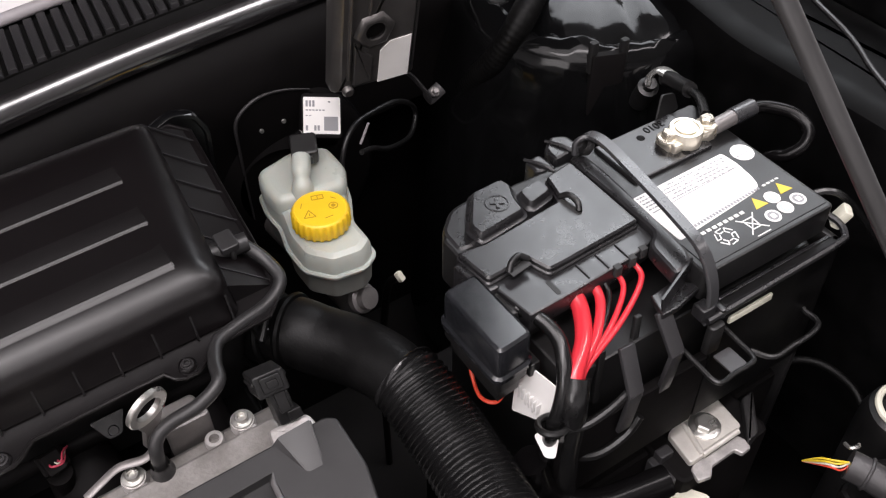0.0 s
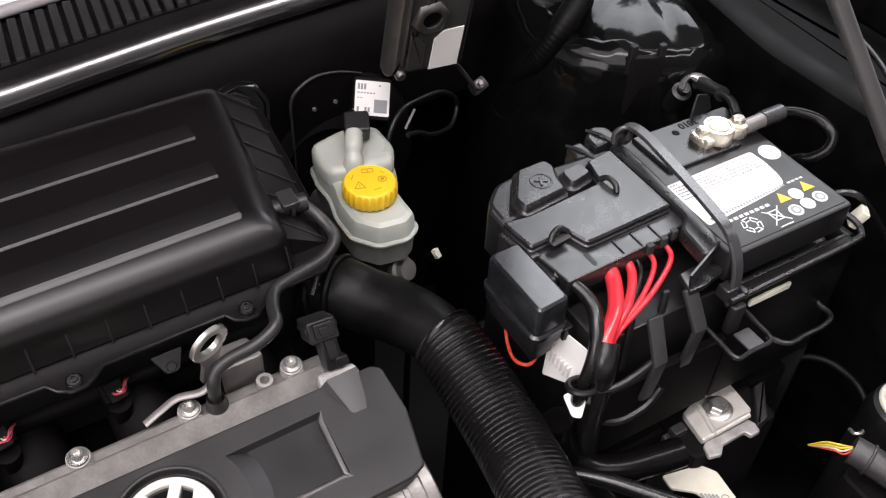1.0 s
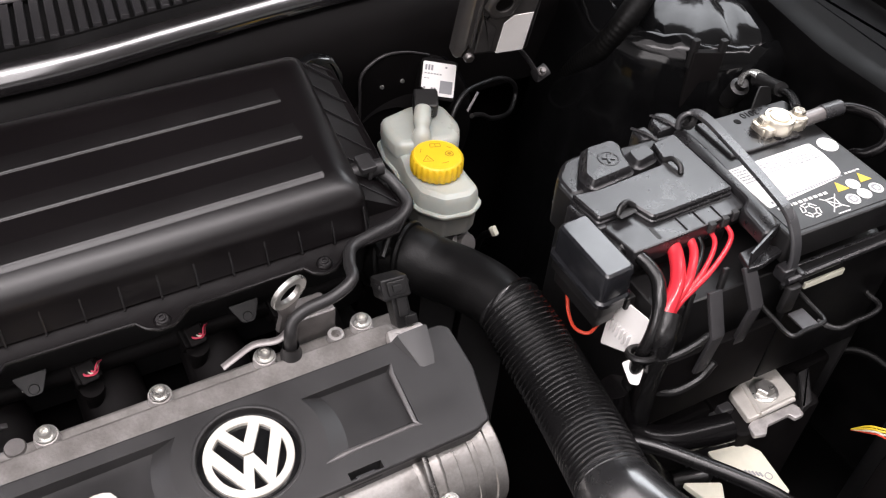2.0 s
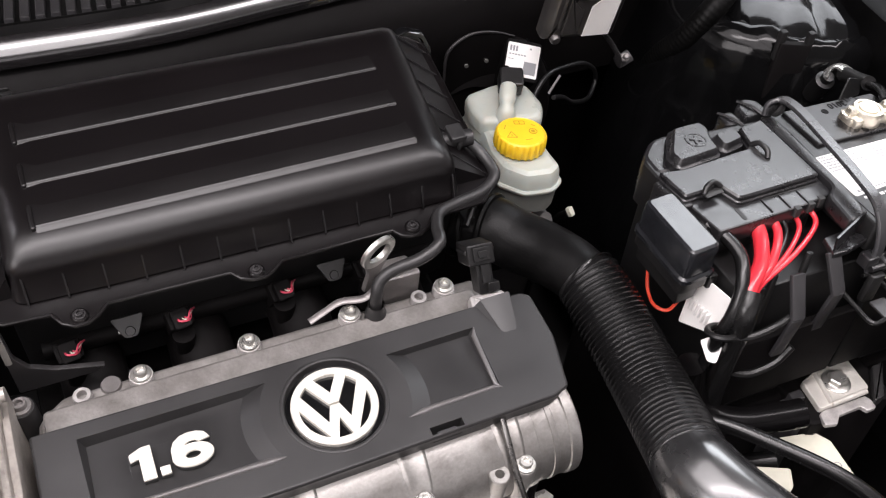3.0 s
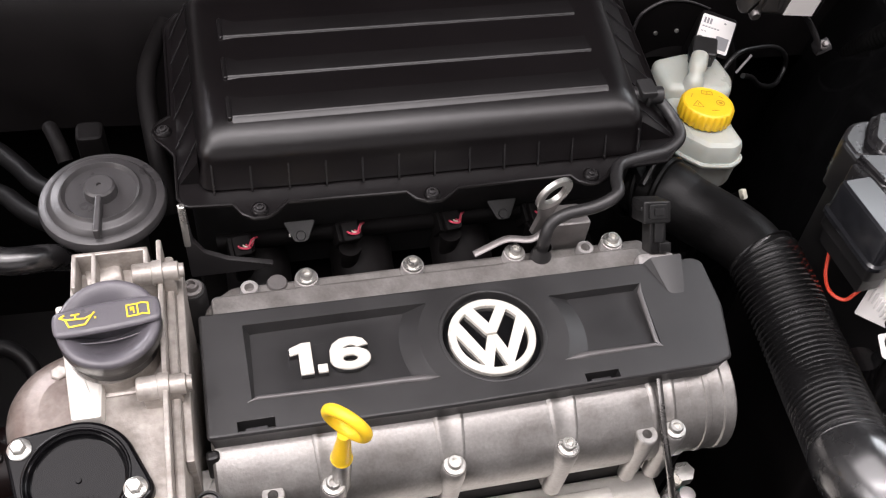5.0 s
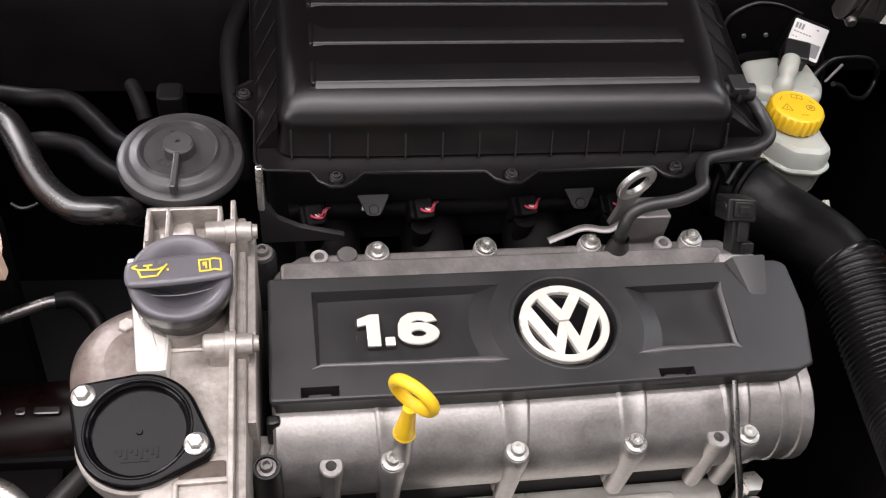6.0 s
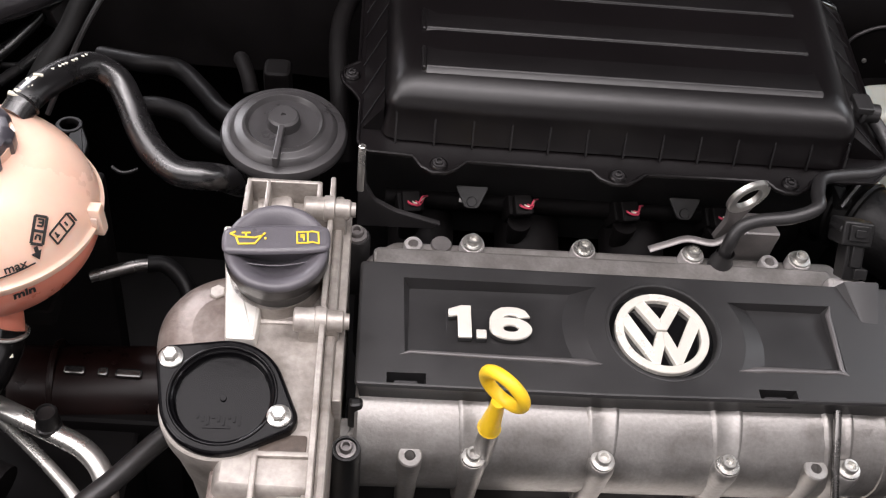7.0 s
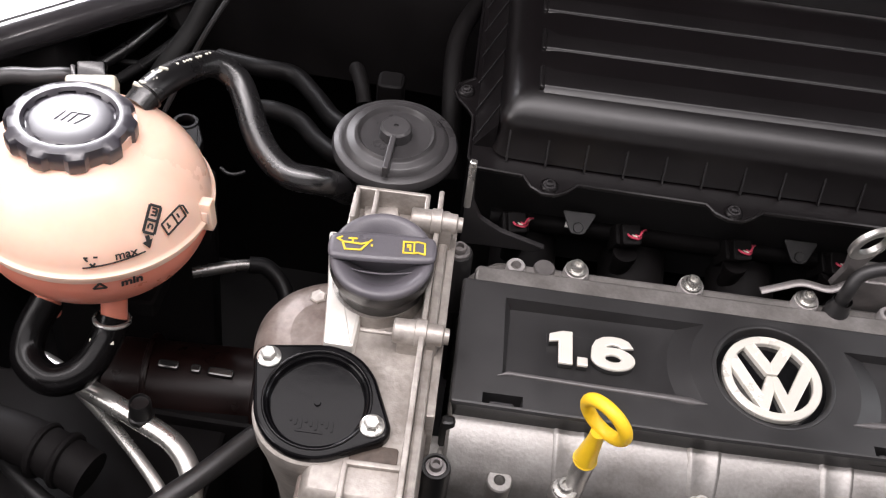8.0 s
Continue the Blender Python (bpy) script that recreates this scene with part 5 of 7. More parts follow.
# pole clamp
clamp = thing("battery_clamp", "shiny zinc battery clamp on the minus pole", "clamp", base=(0.464, -0.0213, BZ))
bm = bmesh.new()
lathe(bm, [(0.0135, BZ), (0.0138, BZ + 0.014), (0.0128, BZ + 0.0165), (0.0105, BZ + 0.0165), (0.0100, BZ + 0.0150), (0.0088, BZ + 0.0150), (0.0084, BZ + 0.0172), (0, BZ + 0.0172)], 36, T((0.4640, -0.0213, 0)))
part("collar", bm, BRASSY, clamp)
bm = bmesh.new()
block(bm, 0.4435, 0.4545, -0.0263, -0.0100, BZ, BZ + 0.0095, 0.0015, 0.002)
block(bm, 0.4455, 0.4565, -0.0303, -0.0203, BZ + 0.002, BZ + 0.011, 0.0015, 0.002)
part("jaw", bm, BRASSY, clamp)
hex_bolt(aim((0.4490, -0.0175, BZ + 0.0095), (0.1, 0.0, 1)), clamp, BRASSY, 0.0056)
bm = bmesh.new()
block(bm, 0.4745, 0.4930, -0.0310, -0.0130, BZ + 0.001, BZ + 0.012, 0.002, 0.004)
part("jaw", bm, BRASSY, clamp)
hex_bolt(aim((0.4850, -0.0230, BZ + 0.012), (0.0, 0.1, 1)), clamp, BRASSY, 0.0060)
minus = thing("minus_cable", "thick black earth cable looping beside the battery", "cable", base=(0.505, -0.02, BZ))
bm = bmesh.new()
tube(bm, [(0.489, -0.0262, 0.105), (0.500, -0.0268, 0.106), (0.512, -0.0268, 0.107)], 0.0066, 14)
part("ferrule", bm, GREYSTEEL, minus, "grey crimped ferrule")
bm = bmesh.new()
tube(bm, [(0.509, -0.0268, 0.107), (0.520, -0.0266, 0.107), (0.532, -0.0264, 0.107)], 0.0074, 14)
part("sleeve", bm, SLEEVE, minus, "shiny grey shrink tube")
bm = bmesh.new()
tube(bm, [(0.528, -0.0265, 0.107), (0.542, -0.032, 0.107), (0.554, -0.046, 0.106), (0.558, -0.059, 0.102), (0.5555, -0.068, 0.097), (0.547, -0.0715, 0.090), (0.537, -0.066, 0.082), (0.532, -0.055, 0.074), (0.530, -0.035, 0.040), (0.530, -0.03, -0.08)], 0.0054, 14)
part("wire", bm, UHOSE, minus)
earth = thing("earth_cable", "black earth lead with a steel lug on the body", "cable", base=(0.549, 0.092, 0.04))
bm = bmesh.new()
tube(bm, [(0.490, -0.016, 0.110), (0.516, 0.014, 0.098), (0.535, 0.042, 0.082)], 0.0042, 12)
part("wire", bm, RUBBER, earth)
bm = bmesh.new()
tube(bm, [(0.531, 0.038, 0.086), (0.543, 0.060, 0.074), (0.551, 0.078, 0.066), (0.552, 0.086, 0.062)], 0.0072, 12)
part("sleeve", bm, BLACK, earth)
bm = bmesh.new()
tube(bm, [(0.553, 0.078, 0.068), (0.553, 0.094, 0.066), (0.545, 0.098, 0.060), (0.536, 0.092, 0.054)], 0.0075, 12, flat=0.35)
part("lug", bm, STEEL, earth)
bm = bmesh.new()
lathe(bm, [(0.010, -0.03), (0.010, 0.0), (0.006, 0.001), (0.006, 0.008), (0, 0.008)], 20, aim((0.541, 0.094, 0.052), (-0.2, -0.5, 1)))
part("stud", bm, BLACK, earth)

# strap over the battery
def ribbon(bm, path, half, thick):
    """A flat band with rounded edges, its width kept level along x."""
    rings = []
    for i, p in enumerate(path):
        d = (path[min(i + 1, len(path) - 1)] - path[max(i - 1, 0)]).normalized()
        side = (Vector((1, 0.12, 0)) - d * d.dot(Vector((1, 0.12, 0)))).normalized()
        up = side.cross(d)
        rings.append([bm.verts.new(p + side * half * a + up * thick * b) for a, b in ((-1, -0.3), (-0.85, -1), (0.85, -1), (1, -0.3), (1, 0.3), (0.8, 0.9), (0.4, 1), (-0.4, 1), (-0.8, 0.9), (-1, 0.3))])
    for a, b in zip(rings, rings[1:]):
        bridge(bm, a, b)
    cap(bm, rings[0][::-1])
    cap(bm, rings[-1])


strap = thing("battery_strap", "grey plastic strap across the battery", "strap", base=(0.395, -0.05, BZ))
bm = bmesh.new()
ribbon(bm, spline([(0.386, 0.014, 0.097), (0.388, 0.016, 0.107), (0.395, 0.011, 0.1130), (0.3968, -0.006, 0.1145), (0.3935, -0.035, 0.1145), (0.390, -0.066, 0.1135), (0.3865, -0.095, 0.1120), (0.3835, -0.118, 0.1095), (0.3815, -0.132, 0.101), (0.380, -0.142, 0.084), (0.378, -0.146, 0.058)], 6), 0.0050, 0.0022)
part("band", bm, SLEEVE, strap)
bm = bmesh.new()
torus(bm, 0.0050, 0.0026, 24, 8, aim((0.391, 0.010, 0.105), (-0.6, 0.3, 0.5)), 1.2)
part("hook", bm, BLACK, strap)
bm = bmesh.new()
block(bm, 0.372, 0.386, -0.157, -0.1495, 0.035, 0.062, 0.002, 0.003)
part("buckle", bm, BLACK, strap)

# ---- fuse box on the battery ----
fuse = thing("fuse_box", "dark grey plastic fuse box with a plus sign, on the battery", "fuse box", base=(0.31, -0.04, BZ))
bm = bmesh.new()
slab(bm, round_poly([(0.250, -0.086), (0.366, -0.084), (0.376, -0.070), (0.384, 0.020), (0.280, 0.022), (0.250, 0.0)], 0.004), 0.050, 0.0885, 0.003)
part("housing", bm, BLACK, fuse)
bm = bmesh.new()
stack(bm, round_poly([(0.250, -0.0585), (0.2845, -0.0560), (0.2905, -0.0735), (0.3015, -0.0735), (0.3735, -0.0700), (0.3740, 0.0080), (0.3475, 0.0040), (0.3415, -0.0220), (0.2685, -0.0290), (0.2460, -0.0260)], 0.003), [(-0.0012, 0.086), (-0.0012, 0.0942), (0, 0.0950), (0, 0.0982), (0.0016, 0.0995)])
part("lid", bm, FUSE, fuse)
bm = bmesh.new()
slab(bm, round_poly([(0.258, -0.0955), (0.300, -0.0940), (0.348, -0.0915), (0.376, -0.0865), (0.3805, -0.063), (0.252, -0.056)], 0.002), 0.076, 0.0920, 0.0016)
part("ledge", bm, FUSE, fuse)
bm = bmesh.new()
slab(bm, round_poly([(0.2395, -0.030), (0.2450, -0.064), (0.2570, -0.064), (0.2520, -0.028)], 0.003), 0.062, 0.0935, 0.0020)
part("corner_block", bm, FUSE, fuse)
# flat black patch for the shade of a slot in the ledge
bm = bmesh.new()
slab(bm, rr(0.2845, 0.2885, -0.0905, -0.0765, 0.0018), 0.090, 0.0923, 0.0001)
part("ledge_slot", bm, INKSHADE, fuse)
for x in (0.3125, 0.330, 0.348):
    bm = bmesh.new()
    block(bm, x - 0.0008, x + 0.0008, -0.0905, -0.0750, 0.0905, 0.0932, 0.0006, 0.0005)
    part("ledge_rib", bm, FUSE, fuse)
# black strip for the shade along the lid's step
bm = bmesh.new()
block(bm, 0.308, 0.372, -0.0742, -0.0722, 0.0915, 0.0922, 0.0002, 0.0004)
part("groove", bm, INKSHADE, fuse)
# black blocks for the dark notches at the ledge's front
for x, y in ((0.336, -0.0925), (0.3505, -0.0910), (0.363, -0.0885)):
    bm = bmesh.new()
    block(bm, x - 0.003, x + 0.003, y - 0.0025, y + 0.0025, 0.084, 0.0926, 0.0006, 0.0005)
    part("catch", bm, INKSHADE, fuse)
bm = bmesh.new()
stack(bm, round_poly([(0.2680, -0.0100), (0.2690, -0.0230), (0.3110, -0.0180), (0.3130, -0.0030), (0.3190, 0.0100), (0.3160, 0.0200), (0.2890, 0.0190)], 0.0035), [(-0.0030, 0.083), (-0.0030, 0.0950), (-0.0008, 0.0958), (0, 0.0970), (0.0004, 0.1000), (0.0022, 0.1018)])
plus = part("pole_cap", bm, FUSE, fuse)
bm = bmesh.new()
torus(bm, 0.0085, 0.0008, 36, 8, T((0.2975, -0.0020, 0.1018)), 0.8)
part("plus_ring", bm, FUSE, plus)
bm = bmesh.new()
arm_w, arm_l = 0.0012, 0.0054
slab(bm, [(-arm_l, -arm_w), (-arm_w, -arm_w), (-arm_w, -arm_l), (arm_w, -arm_l), (arm_w, -arm_w), (arm_l, -arm_w), (arm_l, arm_w), (arm_w, arm_w), (arm_w, arm_l), (-arm_w, arm_l), (-arm_w, arm_w), (-arm_l, arm_w)], -0.0002, 0.0010, 0.0003, T((0.2975, -0.0020, 0.1018)) @ pose(0, 0, 0, 0, 0, -28))
part("plus_sign", bm, FUSE, plus)
bm = bmesh.new()
stack(bm, round_poly([(0.3180, -0.0160), (0.3405, -0.0110), (0.3395, 0.0030), (0.3190, 0.0010)], 0.005), [(-0.0032, 0.085), (-0.0032, 0.0950), (-0.0010, 0.0960), (0, 0.0975), (0.0003, 0.1005), (0.0012, 0.1018)])
part("button_cap", bm, FUSE, fuse)
bm = bmesh.new()
slab(bm, round_poly([(0.2530, -0.0180), (0.2760, -0.0200), (0.2960, 0.0160), (0.2920, 0.0260), (0.2720, 0.0230), (0.2540, 0.0060)], 0.006), 0.055, 0.0895, 0.0035)
part("side_cap", bm, FUSE, fuse)
for poly, z in (([(0.352, 0.021), (0.3705, 0.018), (0.369, 0.039), (0.353, 0.038)], 0.0885), ([(0.3725, 0.023), (0.4015, 0.026), (0.400, 0.044), (0.388, 0.050), (0.374, 0.040)], 0.0905)):
    bm = bmesh.new()
    slab(bm, round_poly(poly, 0.004), 0.05, z, 0.003)
    rear = part("rear_block", bm, FUSE, fuse)
    c = sum((Vector(p) for p in poly), Vector((0, 0))) / len(poly)
    bm = bmesh.new()
    tube(bm, [(c.x - 0.007, c.y + 0.010, z), (c.x - 0.001, c.y - 0.003, z + 0.002), (c.x + 0.004, c.y - 0.014, z)], 0.0014, 8)
    part("rear_rib", bm, FUSE, rear)
for pts in ([(0.3415, -0.0200, 0.1000), (0.3445, -0.0260, 0.1050), (0.3455, -0.0350, 0.1040), (0.3435, -0.0400, 0.1000)], [(0.266, -0.0605, 0.0985), (0.270, -0.0570, 0.1030), (0.2775, -0.0550, 0.1035), (0.2835, -0.0580, 0.1000)]):
    bm = bmesh.new()
    tube(bm, pts, 0.0024, 10)
    part("lever", bm, BLACK, fuse)
    # flat black strip for the shade of the recess under the lever
    bm = bmesh.new()
    a, b = Vector(pts[0]), Vector(pts[-1])
    tube(bm, [(a.x - 0.001, a.y - 0.002, 0.0991), (b.x - 0.001, b.y - 0.002, 0.0991)], 0.0032, 8, flat=0.2)
    part("lever_recess", bm, INKSHADE, fuse)
bm = bmesh.new()
slab(bm, round_poly([(0.360, -0.124), (0.378, -0.122), (0.3845, -0.110), (0.3885, -0.073), (0.3915, -0.012), (0.391, 0.012), (0.3765, 0.012), (0.3765, -0.0835), (0.364, -0.0925)], 0.005), 0.086, 0.0972, 0.003)
part("side_apron", bm, FUSE, fuse)

relay = thing("relay_box", "small glossy black relay box on the battery tray", "relay box", base=(0.236, -0.078, 0.04))
bm = bmesh.new()
poly = round_poly([(0.2200, -0.1130), (0.2500, -0.1100), (0.2490, -0.0435), (0.2195, -0.0465)], 0.006)
stack(bm, poly, [(-0.0022, 0.0640), (-0.0022, 0.0675), (0, 0.0690), (0.0002, 0.0905), (0.0012, 0.0935), (0.0034, 0.0948)])
part("cap", bm, RELAY, relay, "glossy black cap")
bm = bmesh.new()
stack(bm, poly, [(0.005, 0.036), (0.004, 0.050), (0.0005, 0.052), (0.0005, 0.0645)])
part("base", bm, BLACK, relay)
bm = bmesh.new()
block(bm, 0.2505, 0.2590, -0.1090, -0.0950, 0.046, 0.058, 0.001, 0.001)
part("latch", bm, BLACK, relay)
bm = bmesh.new()
tube(bm, [(0.232, -0.050, 0.050), (0.237, -0.055, 0.025), (0.234, -0.066, 0.010), (0.230, -0.082, 0.008), (0.236, -0.092, 0.009), (0.246, -0.090, 0.013), (0.252, -0.092, 0.034)], 0.0015, 8)
part("wire", bm, ORANGE, relay, "thin orange wire loop")
bm = bmesh.new()
tube(bm, [(0.240, -0.060, 0.050), (0.2425, -0.066, 0.030), (0.244, -0.078, 0.020), (0.249, -0.088, 0.022), (0.252, -0.094, 0.036)], 0.0012, 8)
part("wire", bm, ORANGE, relay)

# ---- cables out of the fuse box ----
loom = thing("fuse_box_loom", "red and black cables bundled below the fuse box", "cable", base=(0.28, -0.115, 0.0))
for x, r, mat, dx in ((0.3015, 0.0062, RED, -0.001), (0.3185, 0.0037, RED, 0.005), (0.3395, 0.0021, RED, 0.008), (0.356, 0.0022, RED, 0.011), (0.3265, 0.0021, RUBBER, 0.0045)):
    bm = bmesh.new()
    tube(bm, [(x - 0.002, -0.074, 0.086), (x, -0.088, 0.081), (x - 0.004, -0.102, 0.077), (0.5 * x + 0.134 + dx * 0.5, -0.121, 0.073), (0.2665 + dx * 0.8, -0.1355, 0.066), (0.2615 + dx * 0.6, -0.142, 0.056)], r, 12)
    part("wire", bm, mat, loom, "red battery cable" if mat == RED else "")
bm = bmesh.new()
tube(bm, [(0.2675, -0.1365, 0.064), (0.2600, -0.1445, 0.051), (0.2605, -0.1450, 0.030), (0.2610, -0.1435, -0.02), (0.264, -0.150, -0.08), (0.285, -0.17, -0.12), (0.32, -0.18, -0.17)], lambda u: 0.0098, 14)
part("sleeve", bm, RUBBER, loom)
bm = bmesh.new()
tube(bm, [(0.258, -0.080, 0.086), (0.266, -0.094, 0.084), (0.2685, -0.112, 0.080), (0.2630, -0.127, 0.073), (0.2570, -0.1365, 0.061), (0.2510, -0.1410, 0.045), (0.2480, -0.1400, 0.024), (0.2470, -0.138, -0.03), (0.25, -0.145, -0.09)], 0.0055, 12)
part("black_cable", bm, RUBBER, loom)
bm = bmesh.new()
torus(bm, 0.0105, 0.0026, 28, 8, aim((0.2480, -0.1405, 0.0300), (0.1, 0.35, 1)))
tube(bm, [(0.252, -0.1490, 0.031), (0.266, -0.1545, 0.033), (0.285, -0.1550, 0.037), (0.3015, -0.1522, 0.0385)], 0.0028, 8)
part("tie", bm, BLACK, loom)
tag = thing("cable_tag", "white paper tag round the cables", "tag", base=(0.245, -0.135, 0.03))
bm = bmesh.new()


def paper(points, n):
    """A slightly curled piece of tag paper with the given corners, facing along n."""
    n = Vector(n).normalized()
    m = T(points[0]) @ n.to_track_quat("Z", "Y").to_matrix().to_4x4()
    back = m.inverted()
    bm = bmesh.new()
    slab(bm, round_poly([tuple((back @ Vector(p)).xy) for p in points], 0.0022), 0, 0.0011, 0.0003, m)
    for v in bm.verts:
        v.co += n * 0.0012 * math.sin(170 * v.co.y)
    return bm


part("flag", paper([(0.2522, -0.0939, 0.0297), (0.2555, -0.0967, -0.0031), (0.2500, -0.1252, 0.0109), (0.2510, -0.1280, 0.0240), (0.2530, -0.1400, 0.0300), (0.2547, -0.1430, 0.0500), (0.2574, -0.1294, 0.0520), (0.2529, -0.1072, 0.0507)], (-1.0, -0.08, 0.12)), WHITE, tag)
part("tail", paper([(0.2400, -0.1310, 0.0130), (0.2370, -0.1480, 0.0080), (0.2430, -0.1520, 0.0070), (0.2530, -0.1430, 0.0120), (0.2510, -0.1330, 0.0160)], (-0.45, -0.45, 0.77)), WHITE, tag)
bm = bmesh.new()
for i in range(6):
    block(bm, 0.2485, 0.2535, -0.1015 - 0.0040 * i, -0.1003 - 0.0040 * i, 0.016 + 0.0015 * (i % 2), 0.028, 0.0001, 0.0001)
part("print", bm, FAINT, tag)

# ---- battery tray with its catches ----
tray = thing("battery_tray", "black plastic battery tray with open catches", "battery tray", base=(0.385, -0.06, -0.46))
# base and low wall in near-black, for the shade below the battery
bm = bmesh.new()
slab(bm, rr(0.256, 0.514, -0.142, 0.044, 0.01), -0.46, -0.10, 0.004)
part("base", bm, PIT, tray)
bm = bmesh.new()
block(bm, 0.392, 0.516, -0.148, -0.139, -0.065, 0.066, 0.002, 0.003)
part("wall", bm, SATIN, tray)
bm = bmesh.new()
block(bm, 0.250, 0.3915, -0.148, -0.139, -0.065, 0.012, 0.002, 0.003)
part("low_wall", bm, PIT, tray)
bm = bmesh.new()
block(bm, 0.509, 0.516, -0.148, 0.022, -0.20, 0.066, 0.002, 0.003)
part("wall", bm, BLACK, tray)
bm = bmesh.new()
tube(bm, [(0.372, -0.150, 0.066), (0.44, -0.150, 0.068), (0.505, -0.150, 0.070), (0.5165, -0.146, 0.071), (0.520, -0.136, 0.073), (0.518, -0.120, 0.074)], 0.0028, 8)
part("lip", bm, FUSE, tray)
bm = bmesh.new()
slab(bm, rr(0.394, 0.512, -0.1405, BY0 - 0.0015, 0.002), 0.03, 0.0655, 0.0012)
part("ledge", bm, FUSE, tray)
bm = bmesh.new()
block(bm, 0.398, 0.442, -0.1505, -0.1475, 0.047, 0.053, 0.001, 0.001)
part("white_strip", bm, CREAM, tray)
def plank(bm, p, q, wide, thick):
    """A flat bar from p to q, its width along x."""
    p, q = Vector(p), Vector(q)
    d = (q - p).normalized()
    n = d.cross(Vector((1, 0, 0))).normalized()
    sx = n.cross(d)
    m = Matrix(((sx.x, n.x, d.x, p.x), (sx.y, n.y, d.y, p.y), (sx.z, n.z, d.z, p.z), (0, 0, 0, 1)))
    slab(bm, rr(-wide / 2, wide / 2, -thick / 2, thick / 2, 0.0012, 2), 0.0, (q - p).length, 0.001, m)


for p, q in (((0.3060, -0.1560, 0.0390), (0.3083, -0.1373, 0.0700)), ((0.3475, -0.1500, 0.0480), (0.3441, -0.1319, 0.0780))):
    bm = bmesh.new()
    plank(bm, p, q, 0.0130, 0.0042)
    plank(bm, (p[0], p[1] + 0.004, p[2] - 0.045), p, 0.0125, 0.0040)
    catch = part("catch", bm, CAPGREY, tray)
    bm = bmesh.new()
    plank(bm, (q[0] - 0.019, q[1] + 0.002, q[2] - 0.050), (q[0] - 0.014, q[1] + 0.008, q[2] - 0.004), 0.006, 0.004)
    part("catch_side", bm, BLACK, catch)
bm = bmesh.new()
slab(bm, round_poly([(0.3400, -0.1365), (0.3535, -0.1370), (0.3845, -0.1305), (0.3685, -0.1165), (0.3455, -0.1185)], 0.0015), 0.0755, 0.0800, 0.001)
bracket = part("bracket", bm, FUSE, tray)
bm = bmesh.new()
m = T((0.3420, -0.1335, 0.0805)) @ pose(0, 0, 0, 0, 0, 21)
v = [bm.verts.new(m @ Vector(p)) for p in ((0, -0.0008, 0), (0.033, -0.0008, 0), (0.040, -0.0008, 0.019), (-0.006, -0.0008, 0.017), (0, 0.0008, 0), (0.033, 0.0008, 0), (0.040, 0.0008, 0.019), (-0.006, 0.0008, 0.017))]
for f in ((0, 1, 2, 3), (7, 6, 5, 4), (0, 4, 5, 1), (1, 5, 6, 2), (2, 6, 7, 3), (3, 7, 4, 0)):
    bm.faces.new([v[k] for k in f])
part("flap", bm, FUSE, bracket)
bm = bmesh.new()
block(bm, 0.3690, 0.3810, -0.1480, -0.1365, 0.064, 0.0745, 0.0015, 0.002)
block(bm, 0.3840, 0.3895, -0.1520, -0.1400, 0.062, 0.0705, 0.0015, 0.002)
part("latch", bm, FUSE, bracket)
bm = bmesh.new()
tube(bm, [(0.262, -0.140, -0.02), (0.285, -0.150, -0.026), (0.310, -0.152, -0.020), (0.322, -0.152, -0.004)], 0.0035, 8)
part("wire_guide", bm, BLACK, tray)
bm = bmesh.new()
tube(bm, [(0.385, -0.139, 0.044), (0.392, -0.141, 0.044), (0.3955, -0.147, 0.0435), (0.3950, -0.165, 0.043), (0.3940, -0.178, 0.043), (0.3890, -0.1825, 0.043), (0.371, -0.1825, 0.043), (0.360, -0.1835, 0.043), (0.3555, -0.179, 0.043), (0.3560, -0.165, 0.043), (0.3570, -0.148, 0.043)], 0.0020, 8, 5)
part("loop_catch", bm, BLACK, tray)
bm = bmesh.new()
block(bm, 0.3705, 0.3865, -0.1815, -0.1630, 0.0415, 0.0430, 0.0006, 0.0015)
part("steel_tab", bm, DARKSTEEL, tray)
bm = bmesh.new()
tube(bm, [(0.500, -0.140, 0.002), (0.4960, -0.150, 0.0), (0.4965, -0.160, 0.0), (0.4925, -0.1665, 0.0), (0.479, -0.1695, 0.0), (0.460, -0.1695, 0.0), (0.440, -0.1690, 0.0), (0.43, -0.155, 0.0)], 0.0024, 8)
part("loop_catch", bm, BLACK, tray)

# ---- intake hose ----
hose = thing("intake_hose", "black corrugated intake hose with smooth ends", "hose", base=(0.19, -0.03, -0.06))
bm = bmesh.new()
tube(bm, [(0.100, 0.120, -0.040), (0.125, 0.085, -0.014), (0.146, 0.058, 0.000), (0.163, 0.037, -0.004), (0.179, 0.012, -0.002), (0.189, -0.016, 0.003), (0.1945, -0.042, 0.005)], lambda u: 0.0245 + 0.0030 * math.sin(math.pi * u), 36, 6)
part("elbow", bm, SATIN, hose)
bm = bmesh.new()
for c, d, r in (((0.1285, 0.0800, -0.0115), (0.6, -0.75, 0.35), 0.0305), ((0.1385, 0.0675, -0.0050), (0.6, -0.78, 0.28), 0.0310), ((0.1485, 0.0550, -0.0005), (0.6, -0.8, 0.15), 0.0305)):
    torus(bm, r - 0.003, 0.0034, 40, 8, aim(c, d))
part("hose_cuff", bm, CONDUIT, hose)
bm = bmesh.new()
block(bm, 0.118, 0.128, 0.048, 0.066, 0.012, 0.022, 0.001, 0.001, I4)
tube(bm, [(0.118, 0.044, 0.018), (0.136, 0.062, 0.030), (0.152, 0.074, 0.022)], 0.003, 8)
part("hose_clip", bm, BLACK, hose)
bm = bmesh.new()
